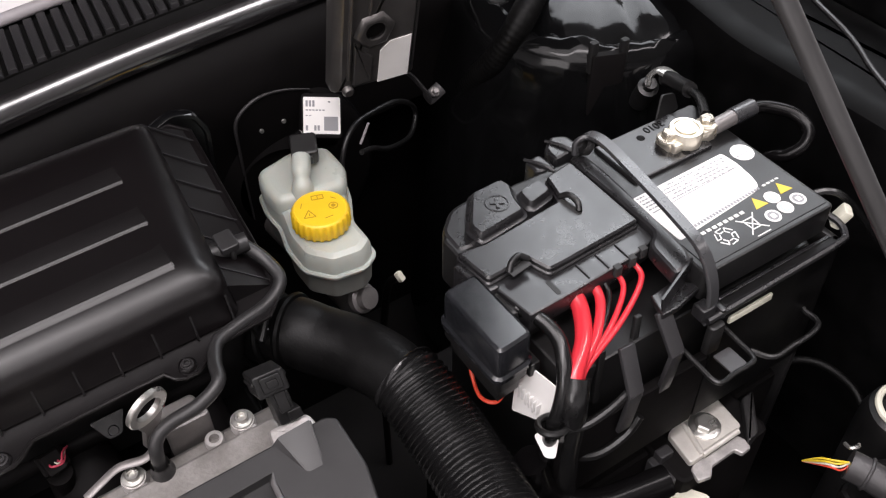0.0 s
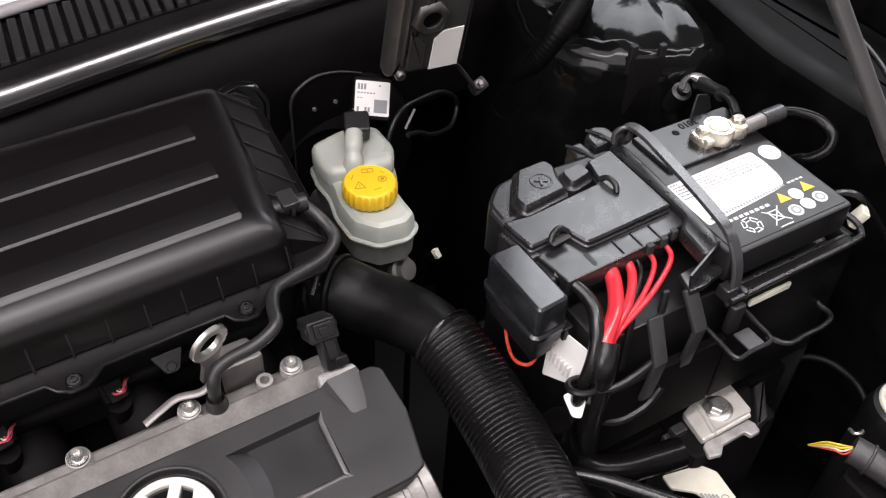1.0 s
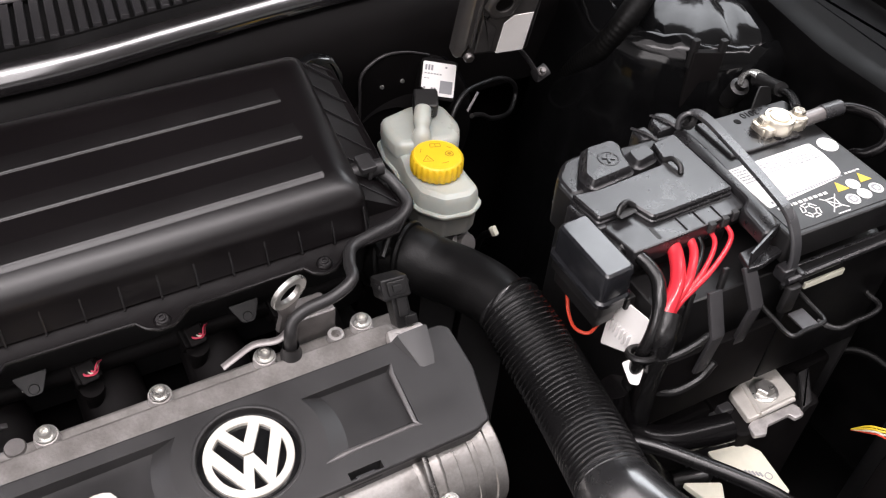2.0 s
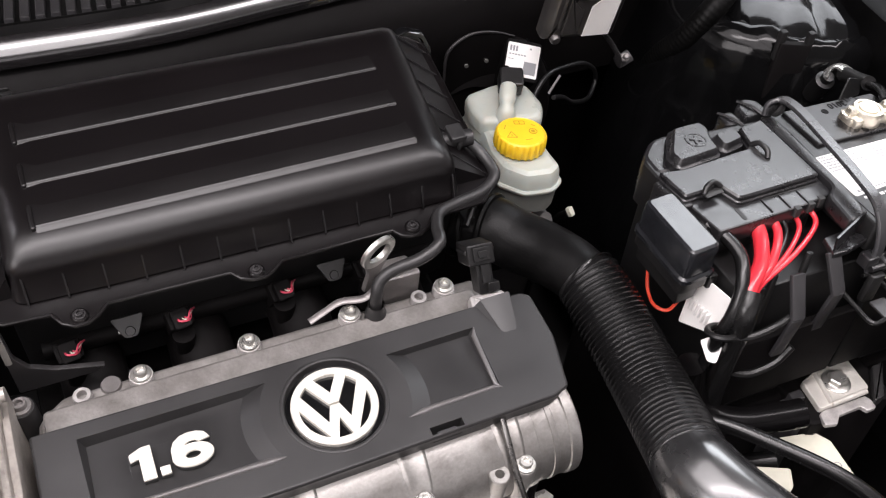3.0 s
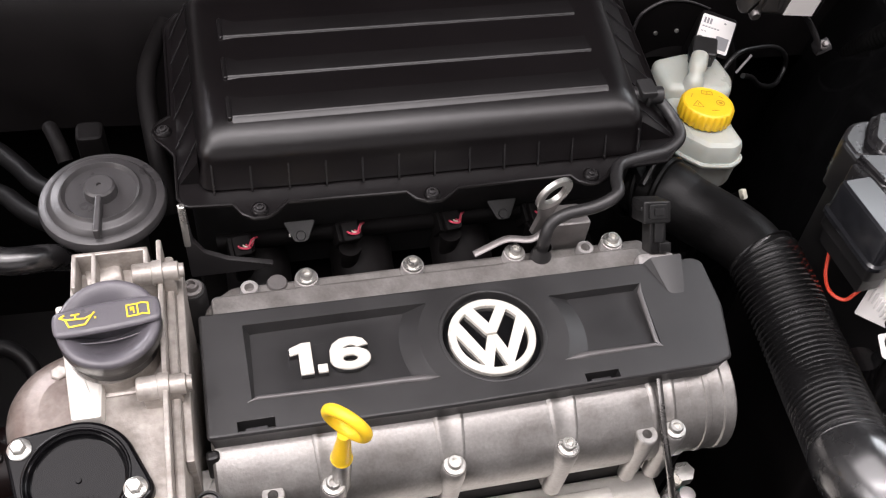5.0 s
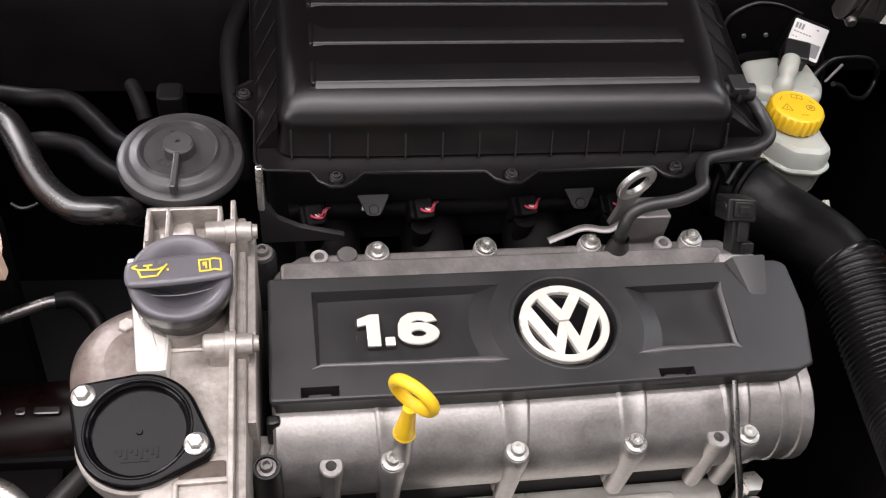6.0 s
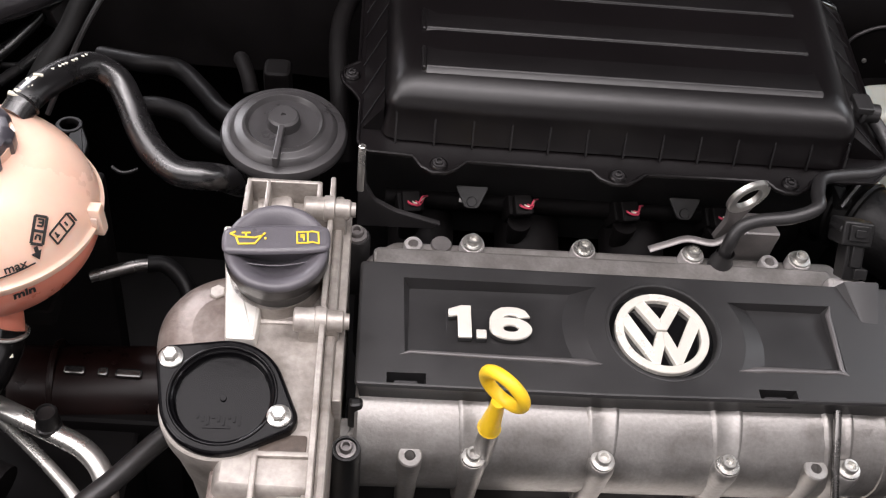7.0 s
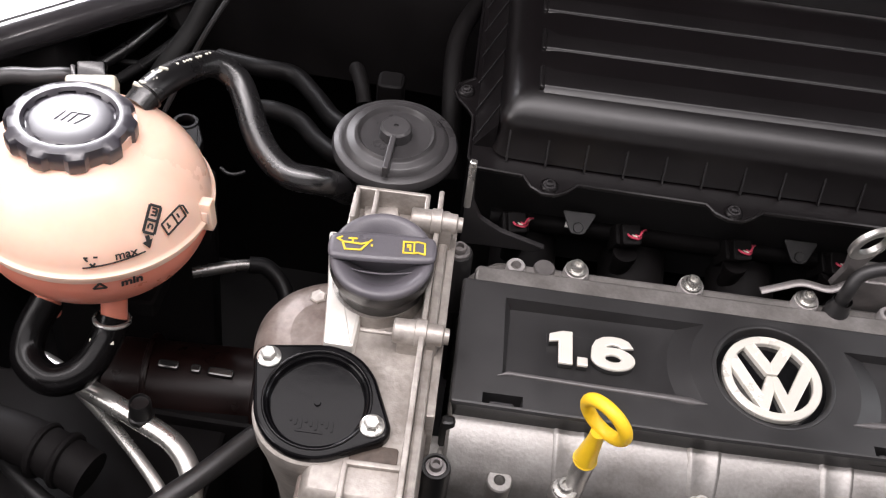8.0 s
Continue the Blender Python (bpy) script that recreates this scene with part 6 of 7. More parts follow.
line = even(spline([(0.1935, -0.034, 0.006), (0.1955, -0.046, 0.004), (0.1985, -0.095, -0.010), (0.1955, -0.150, -0.0175), (0.1850, -0.206, -0.0130), (0.1830, -0.214, -0.012)], 12), 0.00059)
sweep(bm, line, lambda u: 0.0270 + 0.0012 * min(1, u * 4) + 0.0018 * math.sin(2 * math.pi * u * (len(line) - 1) / 8.0), 44)
part("bellows", bm, BELLOWS, hose, "ribbed black bellows")
bm = bmesh.new()
tube(bm, [(0.186, -0.202, -0.0135), (0.183, -0.215, -0.012), (0.183, -0.230, -0.010), (0.190, -0.252, -0.011), (0.208, -0.282, -0.018), (0.240, -0.315, -0.035), (0.28, -0.35, -0.07)], lambda u: 0.0285 + 0.0030 * min(1, u * 4), 36)
part("snorkel", bm, SNORKEL, hose, "smooth satin black duct")

# ---- brake fluid reservoir ----
res = thing("brake_fluid_reservoir", "milky plastic brake fluid reservoir with yellow cap", "reservoir", base=(0.222, 0.15, -0.075))
poly = round_poly([(0.1900, 0.1190), (0.2080, 0.0975), (0.2370, 0.0940), (0.2530, 0.1050), (0.2530, 0.1320), (0.2560, 0.1520), (0.2690, 0.1780), (0.2745, 0.1950), (0.2740, 0.2260), (0.2400, 0.2380), (0.2000, 0.2280), (0.1945, 0.2000), (0.1960, 0.1770), (0.1895, 0.1500)], 0.006)
bm = bmesh.new()
stack(bm, poly, [(0.012, -0.050), (0.0045, -0.042), (0.003, -0.020), (0.003, -0.0175)])
part("lower_shell", bm, FLUID, res)
bm = bmesh.new()
stack(bm, poly, [(0.0005, -0.0180), (-0.0005, -0.0165), (-0.0005, -0.0145), (0.001, -0.0130)])
part("weld_rim", bm, MILKY, res)
bm = bmesh.new()
stack(bm, poly, [(0.0025, -0.0135), (0.0035, -0.002), (0.0055, 0.003), (0.010, 0.0055)])
stack(bm, round_poly([(0.1985, 0.1770), (0.2300, 0.1700), (0.2590, 0.1660), (0.2720, 0.1880), (0.2715, 0.2245), (0.2395, 0.2355), (0.2010, 0.2260), (0.1960, 0.2020)], 0.008), [(0, 0.0), (0, 0.0110), (0.0012, 0.0140), (0.0040, 0.0165), (0.0080, 0.0175)])
part("upper_shell", bm, MILKY, res)
bm = bmesh.new()
lathe(bm, [(0.0215, 0.003), (0.0215, 0.008), (0.019, 0.009), (0.019, 0.012)], 36, T((0.2225, 0.1440, 0)))
part("neck", bm, MILKY, res)
bm = bmesh.new()
n = 144
rows = []
for r, z in ((0.0238, 0.0075), (0.0244, 0.0085), (0.0242, 0.0200), (0.0236, 0.0225), (0.0222, 0.0235), (0.0216, 0.0230), (0.0204, 0.0230)):
    rows.append([bm.verts.new((0.2225 + (r + (0.0011 if i % 6 < 3 and z < 0.021 else 0)) * math.cos(2 * math.pi * i / n), 0.1440 + (r + (0.0011 if i % 6 < 3 and z < 0.021 else 0)) * math.sin(2 * math.pi * i / n), z)) for i in range(n)])
for a, b in zip(rows, rows[1:]):
    bridge(bm, a, b)
cap(bm, rows[-1])
cap(bm, rows[0][::-1])
rcap = part("cap", bm, YELLOW, res, "ribbed yellow plastic cap")
CC = T((0.2225, 0.1440, 0.0230)) @ pose(0, 0, 0, 0, 0, -18)
bm = bmesh.new()


def stroke(bm, p, q, w, m, h=0.0003):
    a, b = Vector(p), Vector(q)
    s = Vector((-(b - a).y, (b - a).x)).normalized() * w / 2
    slab(bm, [tuple(a - s), tuple(b - s), tuple(b + s), tuple(a + s)], -0.0002, h, 0.0001, m)


for p, q in (((-0.015, -0.009), (-0.005, -0.009)), ((-0.015, -0.009), (-0.010, 0.000)), ((-0.005, -0.009), (-0.010, 0.000)), ((-0.010, -0.004), (-0.010, -0.007)), ((-0.005, 0.012), (0.005, 0.012)), ((-0.005, 0.017), (0.005, 0.017)), ((-0.005, 0.012), (-0.005, 0.017)), ((0.005, 0.012), (0.005, 0.017)), ((0.0, 0.012), (0.0, 0.017)), ((0.002, -0.013), (0.009, -0.011)), ((-0.016, 0.004), (-0.014, 0.010)), ((0.011, 0.012), (0.015, 0.009))):
    stroke(bm, p, q, 0.0008, CC)
lathe(bm, [(0.0042, 0.0003), (0.0034, 0.0003), (0.0034, -0.0001), (0.0042, -0.0001)], 24, CC @ T((0.0115, 0.001, 0)), closed=True)
lathe(bm, [(0.0020, 0.0003), (0, 0.0003)], 16, CC @ T((0.0115, 0.001, 0)))
part("moulded_text", bm, DIMINK, rcap)
bm = bmesh.new()
tube(bm, [(0.2230, 0.1790, 0.012), (0.2245, 0.1800, 0.020), (0.2270, 0.1850, 0.0275), (0.2310, 0.1930, 0.0325), (0.2350, 0.2000, 0.0350)], lambda u: 0.0098 - 0.0016 * u - 0.0022 * math.exp(-((u - 0.45) / 0.1) ** 2), 20)
part("sensor_neck", bm, MILKY, res, "white sensor neck")
bm = bmesh.new()
m = T((0.2425, 0.2090, 0.036)) @ pose(0, 0, 0, 20, 0, -22)
block(bm, -0.012, 0.012, -0.010, 0.012, -0.012, 0.006, 0.002, 0.003, m)
block(bm, -0.007, 0.007, -0.013, -0.008, -0.008, 0.003, 0.0015, 0.002, m)
part("sensor_plug", bm, BLACK, res, "black sensor plug")
bm = bmesh.new()
tube(bm, [(0.242, 0.216, 0.036), (0.250, 0.235, 0.030), (0.256, 0.25, 0.0), (0.262, 0.252, -0.06)], 0.0045, 10)
part("sensor_loom", bm, RUBBER, res)

mc = thing("brake_master_cylinder", "grey cast brake master cylinder under the reservoir", "cylinder", base=(0.235, 0.11, -0.1))
bm = bmesh.new()
tube(bm, [(0.225, 0.26, -0.085), (0.235, 0.116, -0.080)], 0.014, 20)
lathe(bm, [(0.014, 0), (0.014, 0.006), (0.011, 0.008), (0.010, 0.014), (0.006, 0.015), (0, 0.015)], 24, aim((0.236, 0.112, -0.068), (0.35, -0.8, 0.5)))
part("cylinder_body", bm, GREYSTEEL, mc)
boost = thing("brake_booster", "gloss black brake booster drum on the firewall", "brake booster", base=(0.25, 0.42, -0.06))
bm = bmesh.new()
lathe(bm, [(0.045, 0.150), (0.06, 0.145), (0.075, 0.138), (0.100, 0.130), (0.106, 0.125), (0.108, 0.118), (0.104, 0.112), (0.106, 0.10), (0.105, 0.0), (0, 0)], 56, aim((0.268, 0.44, -0.094), (-0.12, -1.0, 0.12)))
part("drum", bm, PIT, boost)
bm = bmesh.new()
torus(bm, 0.1065, 0.0035, 64, 8, aim((0.268, 0.44, -0.094), (-0.12, -1.0, 0.12)) @ T((0, 0, 0.119)))
part("drum_rim", bm, GLOSSY, boost)
SN = Vector((-0.20, -0.68, 0.70)).normalized()
SX = Vector((0.033, -0.015, -0.005)).normalized()
SX = (SX - SN * SX.dot(SN)).normalized()
SY = SN.cross(SX)
SC = Vector((0.2925, 0.2730, 0.0100))
SM = Matrix(((SX.x, SY.x, SN.x, SC.x), (SX.y, SY.y, SN.y, SC.y), (SX.z, SY.z, SN.z, SC.z), (0, 0, 0, 1)))
bm = bmesh.new()
block(bm, -0.020, 0.020, -0.022, 0.022, -0.05, -0.0010, 0.002, 0.004, SM)
part("sticker_pad", bm, PIT, boost)
bm = bmesh.new()
slab(bm, rr(-0.0178, 0.0178, -0.0178, 0.0178, 0.0015), -0.001, 0.0004, 0.0002, SM)
stk = part("sticker", bm, WHITE, boost, "square white sticker with print")
bm = bmesh.new()
for x0, x1, y0, y1 in ((-0.0155, -0.0035, 0.0085, 0.0145), (-0.0155, 0.006, 0.0045, 0.0058), (0.006, 0.0115, 0.0125, 0.0142), (-0.0155, -0.006, -0.0005, 0.0003), (-0.0155, -0.0095, -0.0145, -0.0095), (-0.0075, 0.0, -0.0145, -0.0095)):
    for k in range(max(1, int((x1 - x0) / 0.0032))):
        a = x0 + 0.0032 * k
        block(bm, a, a + 0.0022, y0, y1, 0.0003, 0.0006, 0.0001, 0.0001, SM)
block(bm, 0.002, 0.0155, -0.0145, -0.001, 0.0003, 0.0006, 0.0001, 0.0003, SM)
part("print", bm, PAPERGREY, stk)

# ---- control unit: a pressed aluminium case ----
U = Vector((0.995, -0.104, -0.012)).normalized()
V = Vector((-0.011, -0.217, 0.976))
V = (V - U * V.dot(U)).normalized()
W = U.cross(V)
C0 = Vector((0.3352, 0.2363, 0.0544))
UM = Matrix(((U.x, V.x, W.x, C0.x), (U.y, V.y, W.y, C0.y), (U.z, V.z, W.z, C0.z), (0, 0, 0, 1)))
ecu = thing("control_unit", "ribbed grey metal control unit with a white label", "control unit", base=(0.33, 0.25, 0.03))
bm = bmesh.new()
stack(bm, rr(-0.0440, 0.0400, -0.0060, 0.19, 0.005), [(0.002, -0.020), (0, -0.018), (0, -0.008), (0.0010, -0.0055), (0.0060, -0.0010), (0.0080, -0.0002)], UM)
part("housing", bm, CASTGREY, ecu)
for x0, x1, y0 in ((-0.0315, -0.0275, 0.012), (-0.0135, -0.0100, 0.085)):
    bm = bmesh.new()
    block(bm, x0, x1, y0, 0.185, -0.002, 0.0026, 0.0018, 0.0018, UM)
    part("rib", bm, CASTGREY, ecu)
bm = bmesh.new()
slab(bm, round_poly([(-0.0255, 0.004), (-0.0065, 0.004), (-0.0065, 0.036), (-0.0190, 0.046), (-0.0255, 0.058)], 0.003), -0.002, 0.0018, 0.0016, UM)
part("raised_panel", bm, CASTGREY, ecu)
bm = bmesh.new()
poly6 = [(-0.0069 + 0.0172 * math.cos(radians(60 * i + 8)), 0.0665 + 0.0172 * math.sin(radians(60 * i + 8))) for i in range(6)]
rings = stack(bm, poly6, [(-0.0035, -0.002), (-0.0010, 0.003), (0.0005, 0.0040), (0.002, 0.0045)], UM, top=False)
hole = loop_verts(bm, [(-0.0069 + 0.0098 * math.cos(2 * math.pi * i / 24), 0.0680 + 0.0098 * math.sin(2 * math.pi * i / 24)) for i in range(24)], 0.0045, UM)
fill_with_holes(bm, [rings[-1], hole])
low = loop_verts(bm, [(-0.0069 + 0.009 * math.cos(2 * math.pi * i / 24), 0.0680 + 0.009 * math.sin(2 * math.pi * i / 24)) for i in range(24)], 0.0002, UM)
bridge(bm, hole, low)
part("collar", bm, CASTGREY, ecu)
# a near-black disc puts the bore's inner shade into the colour
bm = bmesh.new()
lathe(bm, [(0.0092, 0.0030), (0.0088, 0.0008), (0, 0.0008)], 24, UM @ T((-0.0069, 0.0680, 0.0)))
part("bore", bm, PIT, ecu)
bm = bmesh.new()
slab(bm, [(0.0, 0.0), (0.0307, 0.0), (0.0307, 0.0497), (0.0095, 0.0485), (0.0005, 0.0395)], -0.001, 0.0006, 0.0002, UM)
part("label_plate", bm, WHITE, ecu, "white label")
bm = bmesh.new()
lathe(bm, [(0.0055, -0.02), (0.0055, 0.003), (0.004, 0.005), (0, 0.005)], 20, UM @ T((-0.030, 0.000, 0)))
part("corner_stud", bm, CASTGREY, ecu)
hold = thing("control_unit_bracket", "bent black steel bracket with a bolt under the control unit", "bracket", base=(0.37, 0.22, -0.05))
bm = bmesh.new()
tube(bm, [UM @ Vector((0.020, -0.004, -0.012)), UM @ Vector((0.040, -0.018, -0.016)), (0.388, 0.236, 0.022), (0.394, 0.242, 0.008), (0.412, 0.246, 0.012)], 0.007, 10, flat=0.3)
part("arm", bm, DARKSTEEL, hold)
hex_bolt(aim((0.401, 0.2405, 0.0140), (-0.1, -0.6, 0.7)), hold, GREYSTEEL, 0.0034)

# looms behind the battery
con = thing("ribbed_conduit", "black ribbed cable conduit behind the battery", "conduit", base=(0.46, 0.2, -0.2))
bm = bmesh.new()
line = even(spline([(0.560, 0.30, 0.10), (0.515, 0.235, 0.10), (0.480, 0.210, 0.085), (0.460, 0.218, 0.045), (0.456, 0.250, 0.0), (0.458, 0.285, -0.06), (0.46, 0.31, -0.2)], 10), 0.0012)
sweep(bm, line, lambda u: 0.0135 + 0.0002 * math.sin(2 * math.pi * u * (len(line) - 1) / 4.0), 18)
part("conduit", bm, CONDUIT, con)
brake = thing("vacuum_hose", "thin black hoses looping beside the reservoir", "hose", base=(0.33, 0.25, -0.1))
bm = bmesh.new()
tube(bm, [(0.290, 0.24, -0.06), (0.300, 0.250, -0.025), (0.3195, 0.262, -0.008), (0.3494, 0.275, -0.0105), (0.3848, 0.290, -0.0211), (0.4090, 0.299, -0.0400), (0.4144, 0.300, -0.0578), (0.3945, 0.280, -0.0640), (0.3528, 0.250, -0.0411), (0.3250, 0.232, -0.0170), (0.3055, 0.221, -0.0059)], 0.0027, 12)
part("hose_line", bm, BLACK, brake)
bm = bmesh.new()
tube(bm, [(0.3251, 0.26, -0.0304), (0.3356, 0.26, -0.0088)], 0.0014, 8)
part("pale_stripe", bm, GREYPAINT, brake)

for p, d, lab in (((0.2855, 0.1218, -0.0776), (0.3, -0.7, 0.6), "small pale clip on a bracket under the reservoir"), ((0.439, 0.2537, -0.1045), (-0.3, -0.7, 0.6), "small pale clip low on the firewall")):
    clip2 = thing("pipe_clip", lab, "clip", base=p, group="pipe clips")
    bm = bmesh.new()
    block(bm, -0.003, 0.003, -0.005, 0.005, -0.004, 0.001, 0.0008, 0.001, aim(p, d))
    block(bm, -0.0045, -0.0025, -0.002, 0.002, 0.0005, 0.0025, 0.0008, 0.0008, aim(p, d))
    part("clip_body", bm, CREAM, clip2)
    bm = bmesh.new()
    tube(bm, [Vector(p) - Vector(d) * 0.004, Vector(p) + Vector((0, 0.03, -0.05)), Vector(p) + Vector((0, 0.05, -0.20)), Vector((p[0], p[1] + 0.05, -0.47))], 0.004, 8)
    part("stay", bm, PIT, clip2)

# ---- coolant side ----
TC = Vector((-0.489, -0.043, 0.026))
TR, TH = 0.0740, 0.062
tank = thing("coolant_tank", "round pinkish translucent coolant tank with dark screw cap", "coolant tank", base=(TC.x, TC.y, TC.z - TH))
bm = bmesh.new()
TM = T(TC) @ pose(0, 0, 0, 2, 1, 0)
prof = [(0, -TH)]
for i in range(1, 45):
    a = radians(-90 + 180 * i / 45)
    r, z = TR * math.cos(a), TH * math.sin(a)
    if z > 0.050:
        break
    prof.append((r, z))
    if abs(z - 0.0005) < 0.0023:
        prof += [(r + 0.0022, z + 0.0005), (r + 0.0022, z + 0.0025), (r + 0.0002, z + 0.0035)]
lower = [p for p in prof if p[1] < -0.004]
prof = [p for p in prof if p[1] >= -0.004]
lathe(bm, lower + [prof[0]], 72, TM)
part("lower_shell", bm, COOLANT, tank, "lower shell filled with pink coolant")
bm = bmesh.new()
prof += [(0.036, 0.0525), (0.031, 0.054), (0.031, 0.060), (0, 0.060)]
lathe(bm, prof, 72, TM)
part("tank_shell", bm, PINK, tank)
bm = bmesh.new()
n = 80
rows = []
KM = TM @ T((-0.0055, -0.0030, 0.0525))
for r, z in ((0.0340, 0.0), (0.0350, 0.002), (0.0350, 0.0088), (0.0346, 0.0105), (0.0330, 0.0128), (0.0300, 0.0140), (0.0278, 0.0138), (0.0262, 0.0118), (0.0252, 0.0102), (0.0244, 0.0102), (0.0238, 0.0114), (0.0225, 0.0119), (0.0120, 0.0121)):
    rows.append([])
    for i in range(n):
        g = 0.0030 * (1 if (i % 8) < 4 else 0) if z < 0.0108 else (0.0016 if z < 0.013 and r > 0.03 else 0.0)
        a = 2 * math.pi * i / n
        rows[-1].append(bm.verts.new(KM @ Vector(((r + g) * math.cos(a), (r + g) * math.sin(a), z))))
for a, b in zip(rows, rows[1:]):
    bridge(bm, a, b)
cap(bm, rows[-1])
cap(bm, rows[0][::-1])
tcap = part("cap", bm, TANKCAP, tank, "dark ribbed screw cap")
bm = bmesh.new()
for i in range(3):
    stroke(bm, (-0.008 + 0.004 * i, -0.004), (-0.005 + 0.004 * i, 0.005), 0.0008, KM @ T((0, 0, 0.0122)), 0.0004)
stroke(bm, (0.004, -0.005), (0.010, 0.005), 0.0008, KM @ T((0, 0, 0.0122)), 0.0004)
stroke(bm, (0.010, 0.005), (-0.001, 0.005), 0.0008, KM @ T((0, 0, 0.0122)), 0.0004)
part("moulded_sign", bm, TANKCAP, tcap)


def on_tank(lon, lat, lift=0.0004):
    """The pose on the tank's skin, z outwards and y up, at degrees round from the front and up from the seam."""
    a, b = radians(lon), radians(lat)
    d = Vector((math.sin(a) * math.cos(b), -math.cos(a) * math.cos(b), math.sin(b)))
    q = Vector((d.x / TR, d.y / TR, d.z / TH)).normalized()
    east = Vector((math.cos(a), math.sin(a), 0))
    north = q.cross(east)
    p = TC + Vector((d.x * TR, d.y * TR, d.z * TH)) + d * lift
    return Matrix(((east.x, north.x, q.x, p.x), (east.y, north.y, q.y, p.y), (east.z, north.z, q.z, p.z), (0, 0, 0, 1)))


bm = bmesh.new()
m, w, h = on_tank(63, 19.5) @ pose(0, 0, 0, 0, 0, 12), 0.0170, 0.0085
for p, q in (((-w / 2, -h / 2), (w / 2, -h / 2)), ((-w / 2, h / 2), (w / 2, h / 2)), ((-w / 2, -h / 2), (-w / 2, h / 2)), ((w / 2, -h / 2), (w / 2, h / 2)), ((0.001, -h / 2), (0.001, h / 2)), ((-0.0050, -0.001), (-0.0050, 0.0020)), ((-0.0062, -0.001), (-0.0038, -0.001)), ((0.0040, -0.0015), (0.0040, 0.0015)), ((w / 2, h / 2), (w / 2 + 0.002, h / 2 - 0.002)), ((w / 2 + 0.002, h / 2 - 0.002), (w / 2 + 0.002, -h / 2))):
    stroke(bm, p, q, 0.0011, m)
part("manual_sign", bm, INKSHADE, tank)
bm = bmesh.new()
m, w, h = on_tank(52, 26) @ pose(0, 0, 0, 0, 0, 52), 0.0165, 0.0072
for p, q in (((-w / 2, -h / 2), (w / 2, -h / 2)), ((-w / 2, h / 2), (w / 2, h / 2)), ((-w / 2, -h / 2), (-w / 2, h / 2)), ((w / 2, -h / 2), (w / 2, h / 2)), ((-0.0005, -h / 2), (-0.0005, h / 2))):
    stroke(bm, p, q, 0.0017, m)
for p, q in (((0.0025, -0.0016), (0.0025, 0.0016)), ((0.0025, -0.0016), (0.0065, -0.0016)), ((0.0045, -0.0016), (0.0045, 0.0010)), ((0.0065, -0.0016), (0.0065, 0.0016)), ((-0.0058, -0.0013), (-0.0030, -0.0013)), ((-0.0030, -0.0013), (-0.0030, 0.0013)), ((-0.0058, 0.0013), (-0.0034, 0.0013))):
    stroke(bm, p, q, 0.0011, m)
part("coolant_sign", bm, INKSHADE, tank)
bm = bmesh.new()
m = on_tank(46.4, 15.2) @ pose(0, 0, 0, 0, 0, 6)
stroke(bm, (0.0006, 0.0008), (0.0010, 0.0042), 0.0024, m)
slab(bm, [(-0.0032, 0.0012), (-0.0002, -0.0044), (0.0034, 0.0008)], 0, 0.0003, 0.0001, m)
part("arrow_sign", bm, INKSHADE, tank)
bm = bmesh.new()
for k in range(10):
    stroke(bm, (-0.0022, -0.0001), (0.0022, 0.0001), 0.0008, on_tank(17.5 + 2.8 * k, 7.7 + 0.29 * k))
m = on_tank(20, 11)
for p, q in (((-0.0042, 0.0032), (-0.0018, 0.0030)), ((0.0012, 0.0032), (0.0036, 0.0030)), ((-0.0010, -0.0010), (0.0006, -0.0028)), ((0.0018, -0.0008), (0.0006, -0.0028)), ((-0.0034, 0.0024), (-0.0022, 0.0006))):
    stroke(bm, p, q, 0.0011, m)
part("max_sign", bm, INKSHADE, tank)
letters("max_mark", "max", 0.0078, INKSHADE, tank, on_tank(35.5, 12.6), 0.0002, 0.0001)
letters("min_mark", "min", 0.0090, INKSHADE, tank, on_tank(36.5, -7.2), 0.0002, 0.0003)
bm = bmesh.new()
m = on_tank(22, -6.8)
for p, q in (((-0.0038, -0.0022), (0.0038, -0.0022)), ((-0.0038, -0.0022), (0, 0.0028)), ((0.0038, -0.0022), (0, 0.0028))):
    stroke(bm, p, q, 0.0013, m)
part("min_sign", bm, INKSHADE, tank)
bm = bmesh.new()
m = on_tank(86, 4, -0.002)
block(bm, -0.0045, 0.0045, -0.010, 0.012, 0, 0.0075, 0.001, 0.002, m)
block(bm, -0.0060, 0.0060, -0.004, 0.006, 0.0015, 0.0055, 0.001, 0.002, m)
part("tab", bm, PINK, tank)
bm = bmesh.new()
m = on_tank(196, 38, -0.004)
block(bm, -0.016, 0.016, -0.012, 0.012, 0, 0.014, 0.002, 0.004, m)
part("sensor_seat", bm, CREAM, tank)
bm = bmesh.new()
block(bm, -0.009, 0.009, -0.006, 0.007, 0.014, 0.024, 0.0012, 0.002, m)
block(bm, 0.0095, 0.013, -0.006, 0.006, 0.010, 0.022, 0.001, 0.001, m)
part("sensor", bm, GLOSSY, tank)
for x, y, z in ((-0.517, -0.066, -0.030), (-0.472, -0.068, -0.030)):
    bm = bmesh.new()
    tube(bm, [(x, y, z + 0.012), (x + 0.001, y - 0.007, z - 0.008), (x + 0.001, y - 0.012, z - 0.024)], 0.0085, 16)
    part("port", bm, COOLANT, tank)
bm = bmesh.new()
tube(bm, [(-0.476, -0.020, 0.058), (-0.467, -0.002, 0.070)], 0.0085, 16)
part("port", bm, PINK, tank)
rest = thing("tank_bracket", "black steel bracket carrying the coolant tank", "bracket", base=(-0.5, 0.0, -0.46))
bm = bmesh.new()
